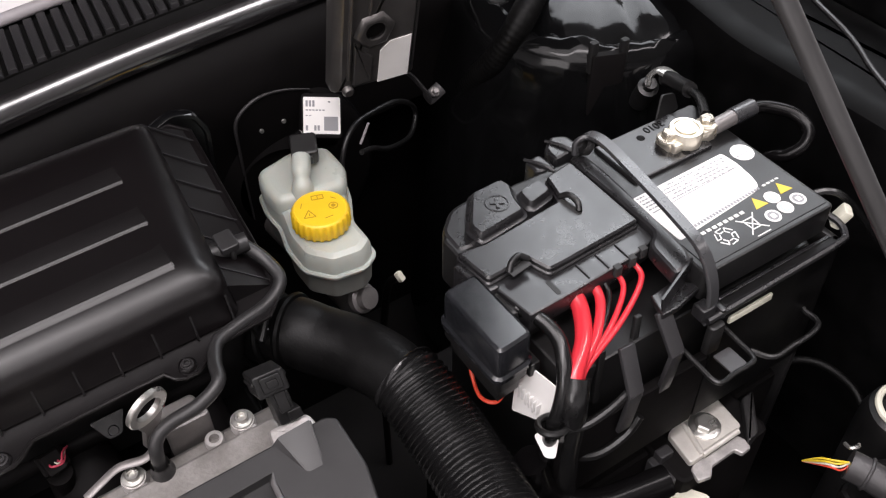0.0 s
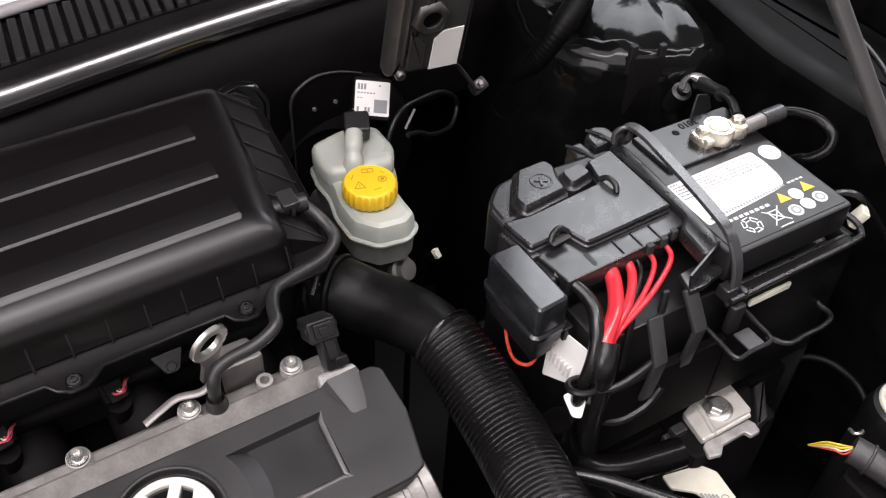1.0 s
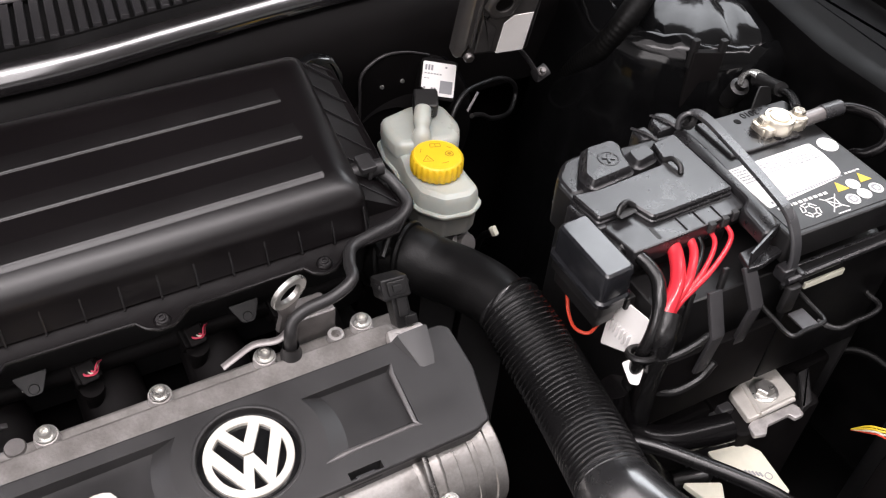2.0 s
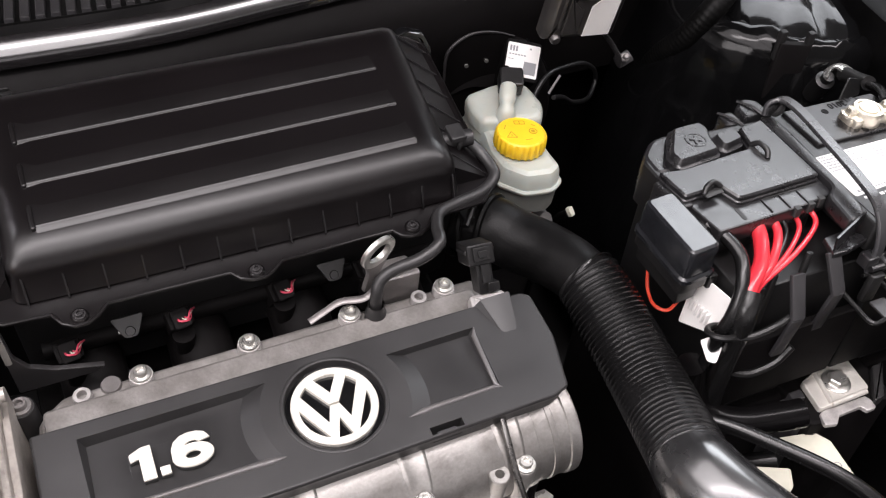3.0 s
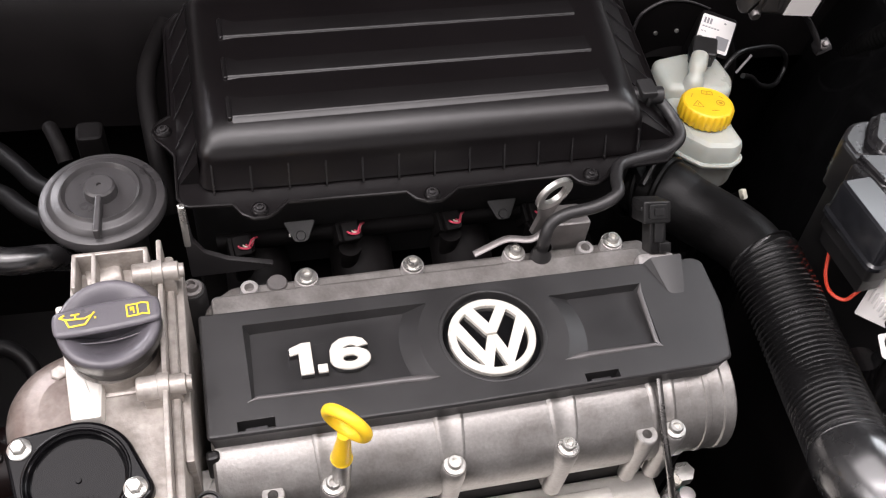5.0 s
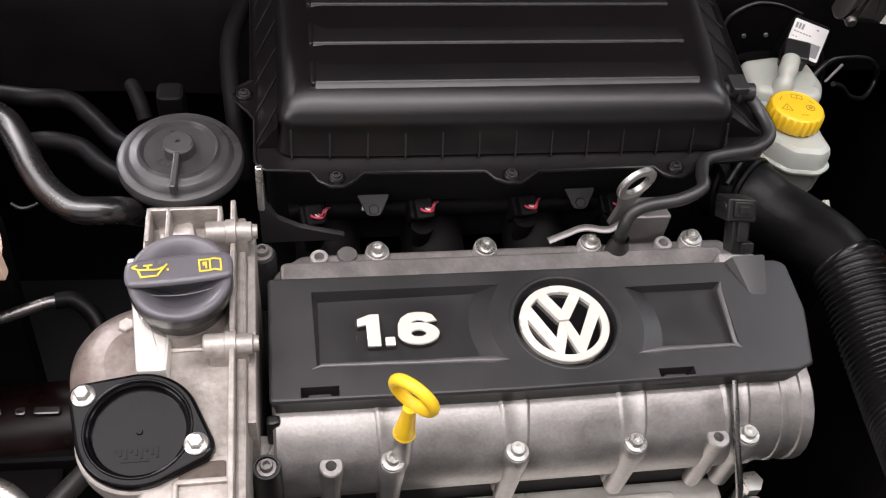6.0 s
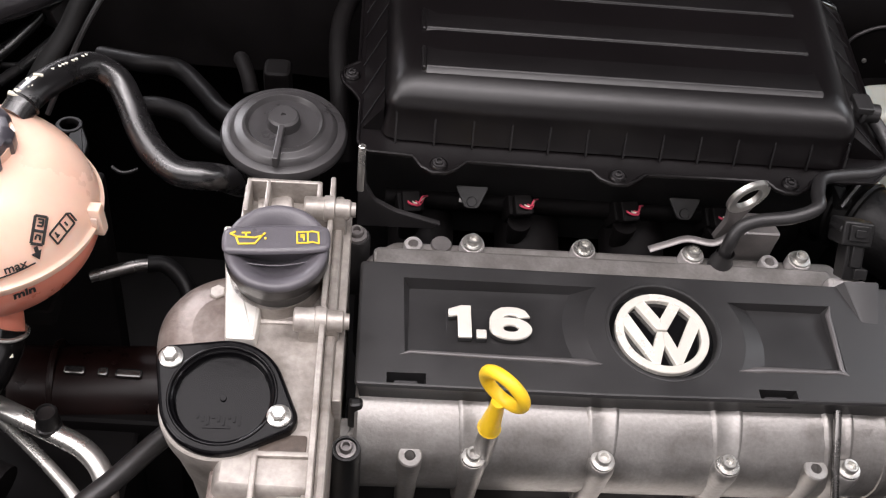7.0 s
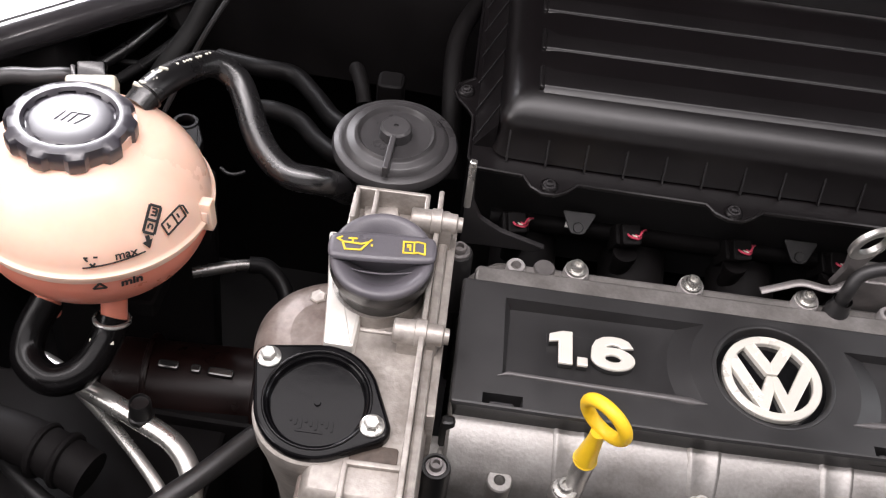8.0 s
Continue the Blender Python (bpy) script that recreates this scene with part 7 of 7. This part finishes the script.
block(bm, -0.56, -0.43, 0.012, 0.034, -0.46, 0.0, 0.003, 0.004)
part("upright", bm, PIT, rest)
bm = bmesh.new()
block(bm, -0.53, -0.45, -0.06, 0.03, -0.062, -0.050, 0.003, 0.004)
part("shelf", bm, PIT, rest)
bm = bmesh.new()
lathe(bm, [(0.0062, 0), (0.0062, 0.004), (0.0068, 0.0048), (0.0088, 0.0048), (0.0095, 0.004), (0.0095, 0)], 28, T((-0.4620, 0.0666, 0.0085)), closed=True)
part("eye", bm, HEATER, rest)
bm = bmesh.new()
slab(bm, round_poly([(-0.4535, 0.0690), (-0.4600, 0.0578), (-0.4560, 0.0380), (-0.4430, 0.0300), (-0.4440, 0.0480)], 0.002), 0.006, 0.0125, 0.001)
part("arm", bm, HEATER, rest)

top_hose = thing("tank_top_hose", "shiny black rubber hose from the coolant tank", "hose", base=(-0.46, 0.01, 0.06))
bm = bmesh.new()
tube(bm, [(-0.4695, -0.007, 0.0735), (-0.463, 0.008, 0.0795), (-0.457, 0.026, 0.078), (-0.449, 0.050, 0.072), (-0.438, 0.065, 0.067), (-0.423, 0.064, 0.058), (-0.412, 0.050, 0.048), (-0.403, 0.034, 0.040), (-0.391, 0.018, 0.034), (-0.374, 0.005, 0.030), (-0.356, 0.004, 0.029), (-0.346, 0.012, 0.022), (-0.335, 0.032, 0.0)], 0.0096, 18)
hs = part("hose_line", bm, HOSE, top_hose)
bm = bmesh.new()
for i in range(11):
    c = Vector((-0.455 + 0.00125 * i, 0.030 + 0.0031 * i, 0.0870 - 0.0008 * i))
    for k in (-0.0022, 0.0016):
        if (i * 5 + (k > 0) * 3) % 7 > 1:
            block(bm, -0.0010, 0.0010, -0.0006 - 0.0002 * (i % 3), 0.0008, -0.0012, 0.0004, 0.0001, 0.0002, T(c + Vector((k, 0, -0.4 * abs(k)))) @ pose(0, 0, 0, 0, 0, 24 - 18 * (i % 3)))
part("white_print", bm, CREAM, hs)
bm = bmesh.new()
torus(bm, 0.0098, 0.0011, 28, 8, aim((-0.4655, 0.003, 0.0775), (0.35, 0.85, 0.3)))
part("hose_clamp", bm, RUBBER, hs)
bm = bmesh.new()
for i, (w, h) in enumerate(((0.0042, 0.0016), (0.0030, 0.0022), (0.0014, 0.0034), (0.0044, 0.0011), (0.0012, 0.0034), (0.0030, 0.0010))):
    block(bm, -w, w, -h, h, -0.0010, 0.0005, 0.0002, 0.0004, T((-0.4680 + 0.0019 * i, 0.000 + 0.0036 * i, 0.0866 + 0.0006 * i)) @ pose(0, 0, 0, -8, 16 - 7 * i, 41 * i))
part("tape_scrap", bm, CREAM, hs, "torn cream tape")
for pts, r in (([(-0.47, 0.19, -0.01), (-0.431, 0.170, 0.0), (-0.402, 0.167, 0.0), (-0.378, 0.140, 0.0), (-0.360, 0.110, 0.005), (-0.34, 0.09, 0.01)], 0.0076), ([(-0.43, 0.125, -0.01), (-0.409, 0.115, 0.0), (-0.386, 0.107, 0.0), (-0.368, 0.086, 0.0), (-0.348, 0.066, 0.004), (-0.33, 0.06, 0.01)], 0.0074)):
    ob = thing("heater_hose", "dull black rubber hose to the valve housing", "hose", base=pts[-1], group="heater hoses")
    bm = bmesh.new()
    tube(bm, pts, r, 14)
    part("hose_line", bm, HEATER, ob)
u = thing("tank_u_hose", "black rubber u-bend under the coolant tank", "hose", base=(-0.50, -0.12, -0.08))
bm = bmesh.new()
tube(bm, [(-0.516, -0.074, -0.044), (-0.523, -0.092, -0.060), (-0.519, -0.108, -0.069), (-0.500, -0.118, -0.072), (-0.482, -0.108, -0.068), (-0.473, -0.088, -0.056), (-0.471, -0.078, -0.046)], 0.0108, 18)
part("hose_line", bm, UHOSE, u)
bm = bmesh.new()
torus(bm, 0.0110, 0.0018, 24, 8, aim((-0.4715, -0.080, -0.047), (0, 0.3, 1)))
part("clamp_ring", bm, STEEL, u)
bm = bmesh.new()
for dx, dy, w in ((-0.0065, 0.0, 0.0022), (-0.0025, -0.0006, 0.0008), (-0.0010, 0.0022, 0.0014), (0.0055, 0.0010, 0.0012)):
    block(bm, -w, w, -0.0016, 0.0016, -0.001, 0.0006, 0.0002, 0.0004, T((-0.4725 + dx, -0.0965 + dy, -0.0520)) @ pose(0, 0, 0, 30, -200 * dx, 20))
part("white_print", bm, CREAM, u)
ac = thing("air_conditioning_pipe", "bent aluminium pipe with a black valve cap", "pipe", base=(-0.44, -0.12, -0.12))
bm = bmesh.new()
tube(bm, [(-0.53, -0.075, -0.11), (-0.482, -0.102, -0.100), (-0.444, -0.119, -0.100), (-0.418, -0.132, -0.101), (-0.402, -0.150, -0.104), (-0.395, -0.175, -0.110), (-0.392, -0.22, -0.125)], 0.0072, 16)
part("pipe", bm, STEEL, ac)
bm = bmesh.new()
tube(bm, [(-0.50, -0.085, -0.125), (-0.472, -0.109, -0.120), (-0.439, -0.138, -0.120), (-0.417, -0.161, -0.122), (-0.40, -0.19, -0.13)], 0.0045, 12)
part("thin_pipe", bm, STEEL, ac)
bm = bmesh.new()
lathe(bm, [(0.0085, 0.0), (0.0085, 0.004), (0.0075, 0.005), (0.0075, 0.016), (0.0065, 0.018), (0.006, 0.018), (0.0055, 0.016), (0, 0.016)], 20, T((-0.4435, -0.1185, -0.097)))
part("valve_cap", bm, BLACK, ac)
wp = thing("water_pipe", "short bright steel pipe beside the timing case", "pipe", base=(-0.40, 0.0, -0.06))
bm = bmesh.new()
tube(bm, [(-0.4378, -0.0135, -0.0610), (-0.408, 0.000, -0.060), (-0.396, 0.0035, -0.0605)], 0.0045, 14)
part("pipe", bm, LINE, wp)
bm = bmesh.new()
tube(bm, [(-0.400, 0.0025, -0.060), (-0.386, 0.004, -0.062), (-0.370, -0.010, -0.070), (-0.362, -0.04, -0.085)], 0.0064, 14)
part("hose_end", bm, HEATER, wp)
rod = thing("dark_hose", "dark grey hose running under the timing case", "hose", base=(-0.37, -0.13, -0.08))
bm = bmesh.new()
tube(bm, [(-0.345, -0.115, -0.078), (-0.363, -0.129, -0.080), (-0.389, -0.163, -0.082), (-0.410, -0.188, -0.084), (-0.45, -0.24, -0.09)], 0.0072, 14)
part("hose_line", bm, COVER, rod)
bm = bmesh.new()
tube(bm, [(-0.352, -0.120, -0.078), (-0.361, -0.1275, -0.0795)], 0.0078, 12)
part("rust_collar", bm, BROWN, rod)

# ---- engine mount and plugs in front of the battery tray ----
mount = thing("engine_mount", "bright aluminium mount bracket with a large hex bolt", "bracket", base=(0.41, -0.15, -0.46))
bm = bmesh.new()
slab(bm, round_poly([(0.3802, -0.1393), (0.3760, -0.1700), (0.4256, -0.1694), (0.4368, -0.1662), (0.4400, -0.1318), (0.4050, -0.1318)], 0.003), -0.096, -0.090, 0.0012)
part("plate", bm, BRIGHTALU, mount)
for p, q in (((0.3985, -0.1345), (0.3900, -0.1690)), ((0.3900, -0.1695), (0.4300, -0.1690))):
    bm = bmesh.new()
    tube(bm, [(*p, -0.0900), (*q, -0.0900)], 0.0026, 10)
    part("pressed_ridge", bm, BRIGHTALU, mount)
bm = bmesh.new()
slab(bm, round_poly([(0.3749, -0.1729), (0.3725, -0.1836), (0.3844, -0.1865), (0.3918, -0.1795), (0.4177, -0.1790), (0.4200, -0.1850), (0.4307, -0.1845), (0.4325, -0.1766), (0.4296, -0.1700), (0.3800, -0.1700)], 0.0018), -0.0985, -0.0945, 0.0012)
part("lower_lip", bm, ALU, mount)
hex_bolt(T((0.4103, -0.1507, -0.090)) @ Matrix.Scale(1.15, 4), mount, STEEL, 0.0078)
bm = bmesh.new()
block(bm, 0.36, 0.46, -0.18, -0.12, -0.46, -0.0965, 0.004, 0.008)
part("rubber_block", bm, PIT, mount)
bm = bmesh.new()
slab(bm, round_poly([(0.4565, -0.1471), (0.4296, -0.1812), (0.4435, -0.1792), (0.4714, -0.1464)], 0.003), -0.104, -0.090, 0.002)
part("grey_ear", bm, COVER, mount)
small = thing("grey_plug", "small grey plastic plug beside the mount", "plug", base=(0.375, -0.165, -0.46))
bm = bmesh.new()
block(bm, 0.3530, 0.3745, -0.1720, -0.1445, -0.46, -0.098, 0.002, 0.003)
block(bm, 0.3595, 0.3735, -0.1548, -0.1450, -0.10, -0.090, 0.0015, 0.002)
part("plug_body", bm, CAPGREY, small)
tape = thing("taped_loom", "black taped wiring loom below the battery", "cable", base=(0.28, -0.16, -0.1))
bm = bmesh.new()
tube(bm, [(0.236, -0.135, -0.01), (0.246, -0.142, -0.050), (0.258, -0.154, -0.064), (0.282, -0.168, -0.066), (0.312, -0.176, -0.064), (0.334, -0.181, -0.062)], 0.0125, 16)
part("wrap", bm, UHOSE, tape)
bm = bmesh.new()
tube(bm, [(0.205, -0.140, -0.05), (0.241, -0.172, -0.040), (0.270, -0.206, -0.038), (0.307, -0.254, -0.040), (0.34, -0.30, -0.06)], 0.0062, 12)
part("cable", bm, RUBBER, tape)
white = thing("cream_connector", "cream plastic connector with a flat strap", "connector", base=(0.34, -0.20, -0.115))
bm = bmesh.new()
slab(bm, round_poly([(0.3347, -0.1843), (0.3505, -0.1971), (0.3569, -0.2142), (0.3702, -0.2342), (0.3751, -0.2337), (0.3802, -0.1907), (0.3717, -0.1779), (0.3540, -0.1745), (0.3359, -0.1709)], 0.002), -0.1145, -0.1120, 0.0005)
part("strap", bm, CREAM, white)
bm = bmesh.new()
slab(bm, round_poly([(0.3077, -0.2215), (0.3174, -0.2170), (0.3272, -0.2011), (0.2958, -0.1868)], 0.003), -0.1180, -0.1120, 0.0008)
part("block", bm, CREAM, white)
bm = bmesh.new()
lathe(bm, [(0.0036, -0.1122), (0.0036, -0.1117), (0.0028, -0.1117), (0.0028, -0.1122)], 20, T((0.3686, -0.2138, 0)), closed=True)
for i in range(5):
    block(bm, 0.3522 + 0.0026 * i, 0.3542 + 0.0026 * i, -0.2050 - 0.0018 * i, -0.2000 - 0.0018 * i, -0.1122, -0.1117, 0.0001, 0.0001)
part("print", bm, PAPERGREY, white)
bm = bmesh.new()
tube(bm, [(0.3250, -0.1850, -0.1220), (0.3100, -0.1800, -0.1240), (0.2950, -0.1760, -0.1250)], 0.0090, 12)
tube(bm, [(0.2960, -0.2120, -0.1240), (0.2850, -0.2010, -0.1250), (0.2850, -0.1850, -0.1300)], 0.0090, 12)
part("lead", bm, RUBBER, white)
sens = thing("round_plug", "round dark grey plug with yellow wires", "plug", base=(0.46, -0.25, -0.46))
bm = bmesh.new()
tube(bm, [(0.4590, -0.2470, -0.062), (0.466, -0.262, -0.064), (0.478, -0.292, -0.070), (0.494, -0.33, -0.08)], 0.0122, 20)
torus(bm, 0.0125, 0.0015, 28, 8, aim((0.4655, -0.2605, -0.0640), (0.40, -0.9, -0.1)))
part("plug_body", bm, VALVE, sens)
bm = bmesh.new()
tube(bm, [(0.4640, -0.2360, -0.052), (0.4610, -0.2420, -0.048), (0.4655, -0.2450, -0.047), (0.4705, -0.2430, -0.050)], 0.0016, 8)
part("steel_clip", bm, STEEL, sens)
for i, mt in enumerate((YELLOWMARK, YELLOWMARK, CREAM, ORANGE)):
    bm = bmesh.new()
    tube(bm, [(0.4570 + 0.0015 * i, -0.2460 - 0.001 * i, -0.059), (0.4500 + 0.0006 * i, -0.2405 - 0.0022 * i, -0.058 - 0.002 * i), (0.4465, -0.2310 - 0.003 * i, -0.064), (0.4465, -0.2200, -0.082)], 0.0009, 8)
    part("wire", bm, mt, sens)
bm = bmesh.new()
block(bm, 0.45, 0.51, -0.34, -0.25, -0.46, -0.085, 0.004, 0.01)
part("holder", bm, PIT, sens)
pump = thing("washer_neck", "round dark neck with a pale ring beside the wing", "reservoir neck", base=(0.55, -0.23, -0.46))
bm = bmesh.new()
lathe(bm, [(0.034, -0.46), (0.034, -0.09), (0.030, -0.075), (0.022, -0.070), (0.020, -0.078), (0, -0.078)], 32, T((0.548, -0.238, 0)))
part("neck", bm, BLACK, pump)
bm = bmesh.new()
torus(bm, 0.024, 0.003, 32, 8, T((0.548, -0.238, -0.070)))
part("pale_ring", bm, CREAM, pump)
arch = thing("grey_hose", "thin dark hose arching beside the battery tray", "hose", base=(0.56, -0.16, -0.46))
bm = bmesh.new()
tube(bm, [(0.535, -0.120, -0.13), (0.557, -0.136, -0.120), (0.570, -0.160, -0.120), (0.568, -0.192, -0.125), (0.55, -0.22, -0.15), (0.54, -0.25, -0.3), (0.54, -0.25, -0.47)], 0.004, 10)
part("hose_line", bm, CONDUIT, arch)

# ---- bonnet prop and the wing ----
prop = thing("bonnet_prop", "grey steel prop rod holding the bonnet open", "prop rod", base=(0.318, -0.525, -0.05))
bm = bmesh.new()
a, d = Vector((0.2785, -0.2085, 0.368)), Vector((0.012, -0.0605, -0.0685))
tube(bm, [a - d * 5.1, a - d * 2, a, a + d * 2, a + d * 5.4], 0.0047, 16)
part("rod", bm, ROD, prop)
bm = bmesh.new()
end = a + d * 5.4
block(bm, end.x - 0.02, end.x + 0.02, end.y - 0.12, end.y + 0.01, -0.5, end.z + 0.004, 0.003, 0.006)
part("pivot", bm, BLACK, prop)
clip_ob = thing("wire_clip", "pale plastic clip on a thin lead beside the battery", "clip", base=(0.535, -0.115, 0.04))
bm = bmesh.new()
block(bm, -0.0065, 0.0065, -0.004, 0.004, -0.014, 0.003, 0.0015, 0.002, T((0.5290, -0.1345, 0.078)) @ pose(0, 0, 0, 25, 0, 50))
part("clip_body", bm, CREAM, clip_ob)
bm = bmesh.new()
tube(bm, [(0.507, -0.110, 0.085), (0.522, -0.116, 0.088), (0.534, -0.126, 0.084), (0.56, -0.14, 0.05), (0.60, -0.15, 0.0)], 0.003, 8)
part("lead", bm, RUBBER, clip_ob)
tower_tab = thing("tower_bracket", "black sheet steel tab in front of the strut tower", "bracket", base=(0.51, 0.12, 0.0))
bm = bmesh.new()
stack(bm, round_poly([(0.500, 0.128), (0.530, 0.116), (0.533, 0.124), (0.503, 0.136)], 0.002), [(0, 0.0), (0, 0.078), (0.001, 0.080)])
part("tab", bm, PIT, tower_tab)
for p in ((0.504, 0.134), (0.531, 0.123)):
    bm = bmesh.new()
    block(bm, p[0] - 0.004, p[0] + 0.004, p[1] - 0.004, p[1] + 0.003, 0.06, 0.092, 0.001, 0.002)
    part("ear", bm, DULL, tower_tab)

# ---- behind the coolant tank ----
bar_ob = thing("wing_rail", "satin dark rail along the wing behind the coolant tank", "rail", base=(-0.6, 0.17, -0.46))
bm = bmesh.new()
tube(bm, [(-0.690, 0.070, -0.010), (-0.655, 0.118, 0.0), (-0.633, 0.148, 0.0), (-0.604, 0.184, 0.0), (-0.575, 0.220, 0.0), (-0.545, 0.252, 0.0), (-0.50, 0.29, 0.01), (-0.44, 0.31, 0.03)], 0.0155, 20)
part("rail", bm, WINGGLOSS, bar_ob)
bm = bmesh.new()
block(bm, -0.66, -0.60, 0.17, 0.24, -0.46, -0.005, 0.004, 0.008)
part("support", bm, DULL, bar_ob)
bm = bmesh.new()
slab(bm, round_poly([(-0.72, 0.12), (-0.69, 0.10), (-0.60, 0.21), (-0.54, 0.275), (-0.60, 0.33), (-0.72, 0.30)], 0.02), -0.03, 0.006, 0.006, T((-0.63, 0.20, 0)) @ pose(0, 0, 0, 4, 0, 0) @ T((0.63, -0.20, 0)))
part("wing_shelf", bm, WINGGLOSS, bar_ob, "dark painted shelf of the wing")
cab = thing("firewall_loom", "dark cables and a grey plastic plug behind the tank", "cable", base=(-0.54, 0.27, -0.1))
bm = bmesh.new()
tube(bm, [(-0.585, 0.200, -0.05), (-0.560, 0.235, -0.04), (-0.535, 0.275, -0.02), (-0.515, 0.32, 0.01)], 0.006, 10)
part("cable", bm, RUBBER, cab)
bm = bmesh.new()
tube(bm, [(-0.565, 0.180, -0.05), (-0.540, 0.225, -0.045), (-0.515, 0.27, -0.03), (-0.50, 0.32, 0.0)], 0.005, 10)
part("cable", bm, RUBBER, cab)
bm = bmesh.new()
tube(bm, [(-0.600, 0.23, -0.06), (-0.55, 0.22, -0.05), (-0.49, 0.235, -0.05), (-0.44, 0.25, -0.06)], 0.003, 10)
part("cable", bm, RUBBER, cab)
bm = bmesh.new()
block(bm, -0.014, 0.014, -0.022, 0.022, -0.012, 0.012, 0.003, 0.004, T((-0.527, 0.283, -0.020)) @ pose(0, 0, 0, 20, 0, -30))
part("plug", bm, COVER, cab)
bm = bmesh.new()
tube(bm, [(-0.64, 0.095, -0.01), (-0.612, 0.102, 0.0), (-0.590, 0.108, 0.0), (-0.569, 0.115, 0.0), (-0.556, 0.128, -0.015)], 0.0068, 12)
part("pale_hose", bm, ROD, cab)
bm = bmesh.new()
tube(bm, [(-0.4560, 0.1330, -0.0820), (-0.4490, 0.1285, -0.0830), (-0.4420, 0.1290, -0.0830), (-0.4350, 0.1330, -0.0820)], 0.0016, 8)
part("band", bm, BLACK, cab)
pipe2 = thing("dark_pipe", "dark pipe with a clip behind the valve housing", "pipe", base=(-0.33, 0.13, -0.1), m=E)
bm = bmesh.new()
tube(bm, [(-0.3500, 0.163, 0.016), (-0.3475, 0.156, 0.019), (-0.3415, 0.1386, 0.020), (-0.338, 0.128, 0.012)], 0.0060, 14)
part("stub", bm, PIT, pipe2)
bm = bmesh.new()
block(bm, -0.332, -0.310, 0.150, 0.172, -0.10, 0.012, 0.003, 0.005)
part("clip", bm, PIT, pipe2)
bm = bmesh.new()
tube(bm, [(-0.262, 0.10, -0.03), (-0.270, 0.14, 0.01), (-0.272, 0.20, 0.03), (-0.255, 0.26, 0.035)], 0.008, 12)
part("breather", bm, PIT, pipe2)

# ---- down in front of the tank ----
low = thing("starter_hose", "dark ribbed hose end low in the bay", "hose", base=(-0.51, -0.14, -0.46))
bm = bmesh.new()
tube(bm, [(-0.56, -0.125, -0.125), (-0.525, -0.132, -0.122), (-0.494, -0.142, -0.122), (-0.47, -0.15, -0.126)], 0.017, 20)
torus(bm, 0.017, 0.003, 28, 8, aim((-0.505, -0.139, -0.122), (1, -0.3, 0)))
torus(bm, 0.017, 0.003, 28, 8, aim((-0.488, -0.144, -0.122), (1, -0.3, 0)))
part("hose_end", bm, PIT, low)
bm = bmesh.new()
tube(bm, [(-0.58, -0.10, -0.16), (-0.50, -0.16, -0.15), (-0.44, -0.18, -0.15), (-0.36, -0.20, -0.16)], 0.006, 10)
part("line", bm, BLACK, low)
bm = bmesh.new()
block(bm, -0.60, -0.40, -0.26, -0.04, -0.46, -0.17, 0.004, 0.01)
part("carrier", bm, PIT, low)
alt = thing("alternator", "dark alternator with a ribbed rusty brown casing", "alternator", base=(-0.43, -0.04, -0.46))
bm = bmesh.new()
tube(bm, [(-0.50, -0.035, -0.175), (-0.37, -0.025, -0.175)], 0.036, 28)
part("casing", bm, RUSTDARK, alt)
for x in (-0.470, -0.385):
    bm = bmesh.new()
    torus(bm, 0.0365, 0.0030, 32, 8, aim((x, -0.030, -0.175), (1, 0.08, 0)))
    part("casing_rib", bm, RUSTDARK, alt)
# pale steel blocks stand in for glints on the casing
for x, w in ((-0.452, 0.008), (-0.431, 0.004), (-0.412, 0.010)):
    bm = bmesh.new()
    block(bm, x - w, x + w, -0.0035, 0.0035, 0.0, 0.004, 0.0015, 0.002, T((0, -0.0385, -0.1400)) @ pose(0, 0, 0, 13, 0, 0))
    part("casing_glint", bm, LINE, alt)
bm = bmesh.new()
block(bm, -0.50, -0.37, -0.07, 0.0, -0.46, -0.16, 0.004, 0.01)
part("foot", bm, PIT, alt)

# thin pipes along the firewall and a flat wiring sleeve behind the tank
brakes = thing("brake_pipe", "thin dark steel brake pipes along the firewall", "pipe", base=(-0.35, 0.40, -0.06))
for pts, r in (([(-0.43, 0.41, -0.10), (-0.405, 0.325, -0.078), (-0.380, 0.310, -0.065), (-0.328, 0.310, -0.051), (-0.27, 0.312, -0.040), (-0.20, 0.33, -0.035), (-0.18, 0.41, -0.04)], 0.0013), ([(-0.40, 0.41, -0.10), (-0.388, 0.325, -0.077), (-0.371, 0.310, -0.070), (-0.332, 0.310, -0.057), (-0.29, 0.315, -0.050), (-0.27, 0.41, -0.05)], 0.0012)):
    bm = bmesh.new()
    tube(bm, pts, r, 8)
    part("line", bm, LINE, brakes)
bm = bmesh.new()
tube(bm, [(-0.362, 0.305, -0.066), (-0.362, 0.34, -0.068), (-0.362, 0.41, -0.07)], 0.003, 8)
part("holder", bm, PIT, brakes)
sleeve = thing("wiring_sleeve", "flat dull grey fabric sleeve round the wiring", "cable sleeve", base=(-0.53, 0.11, -0.06))
bm = bmesh.new()
tube(bm, [(-0.440, 0.275, 0.080), (-0.455, 0.215, 0.080), (-0.467, 0.175, 0.066), (-0.482, 0.155, 0.035), (-0.505, 0.130, 0.0), (-0.53, 0.11, -0.06)], 0.0085, 14, flat=0.45)
part("fabric", bm, CONDUIT, sleeve)
bm = bmesh.new()
tube(bm, [(-0.460, 0.19, 0.05), (-0.470, 0.165, 0.035), (-0.480, 0.150, 0.015), (-0.50, 0.13, -0.03)], 0.0022, 8)
part("wire", bm, DARKSTEEL, sleeve)
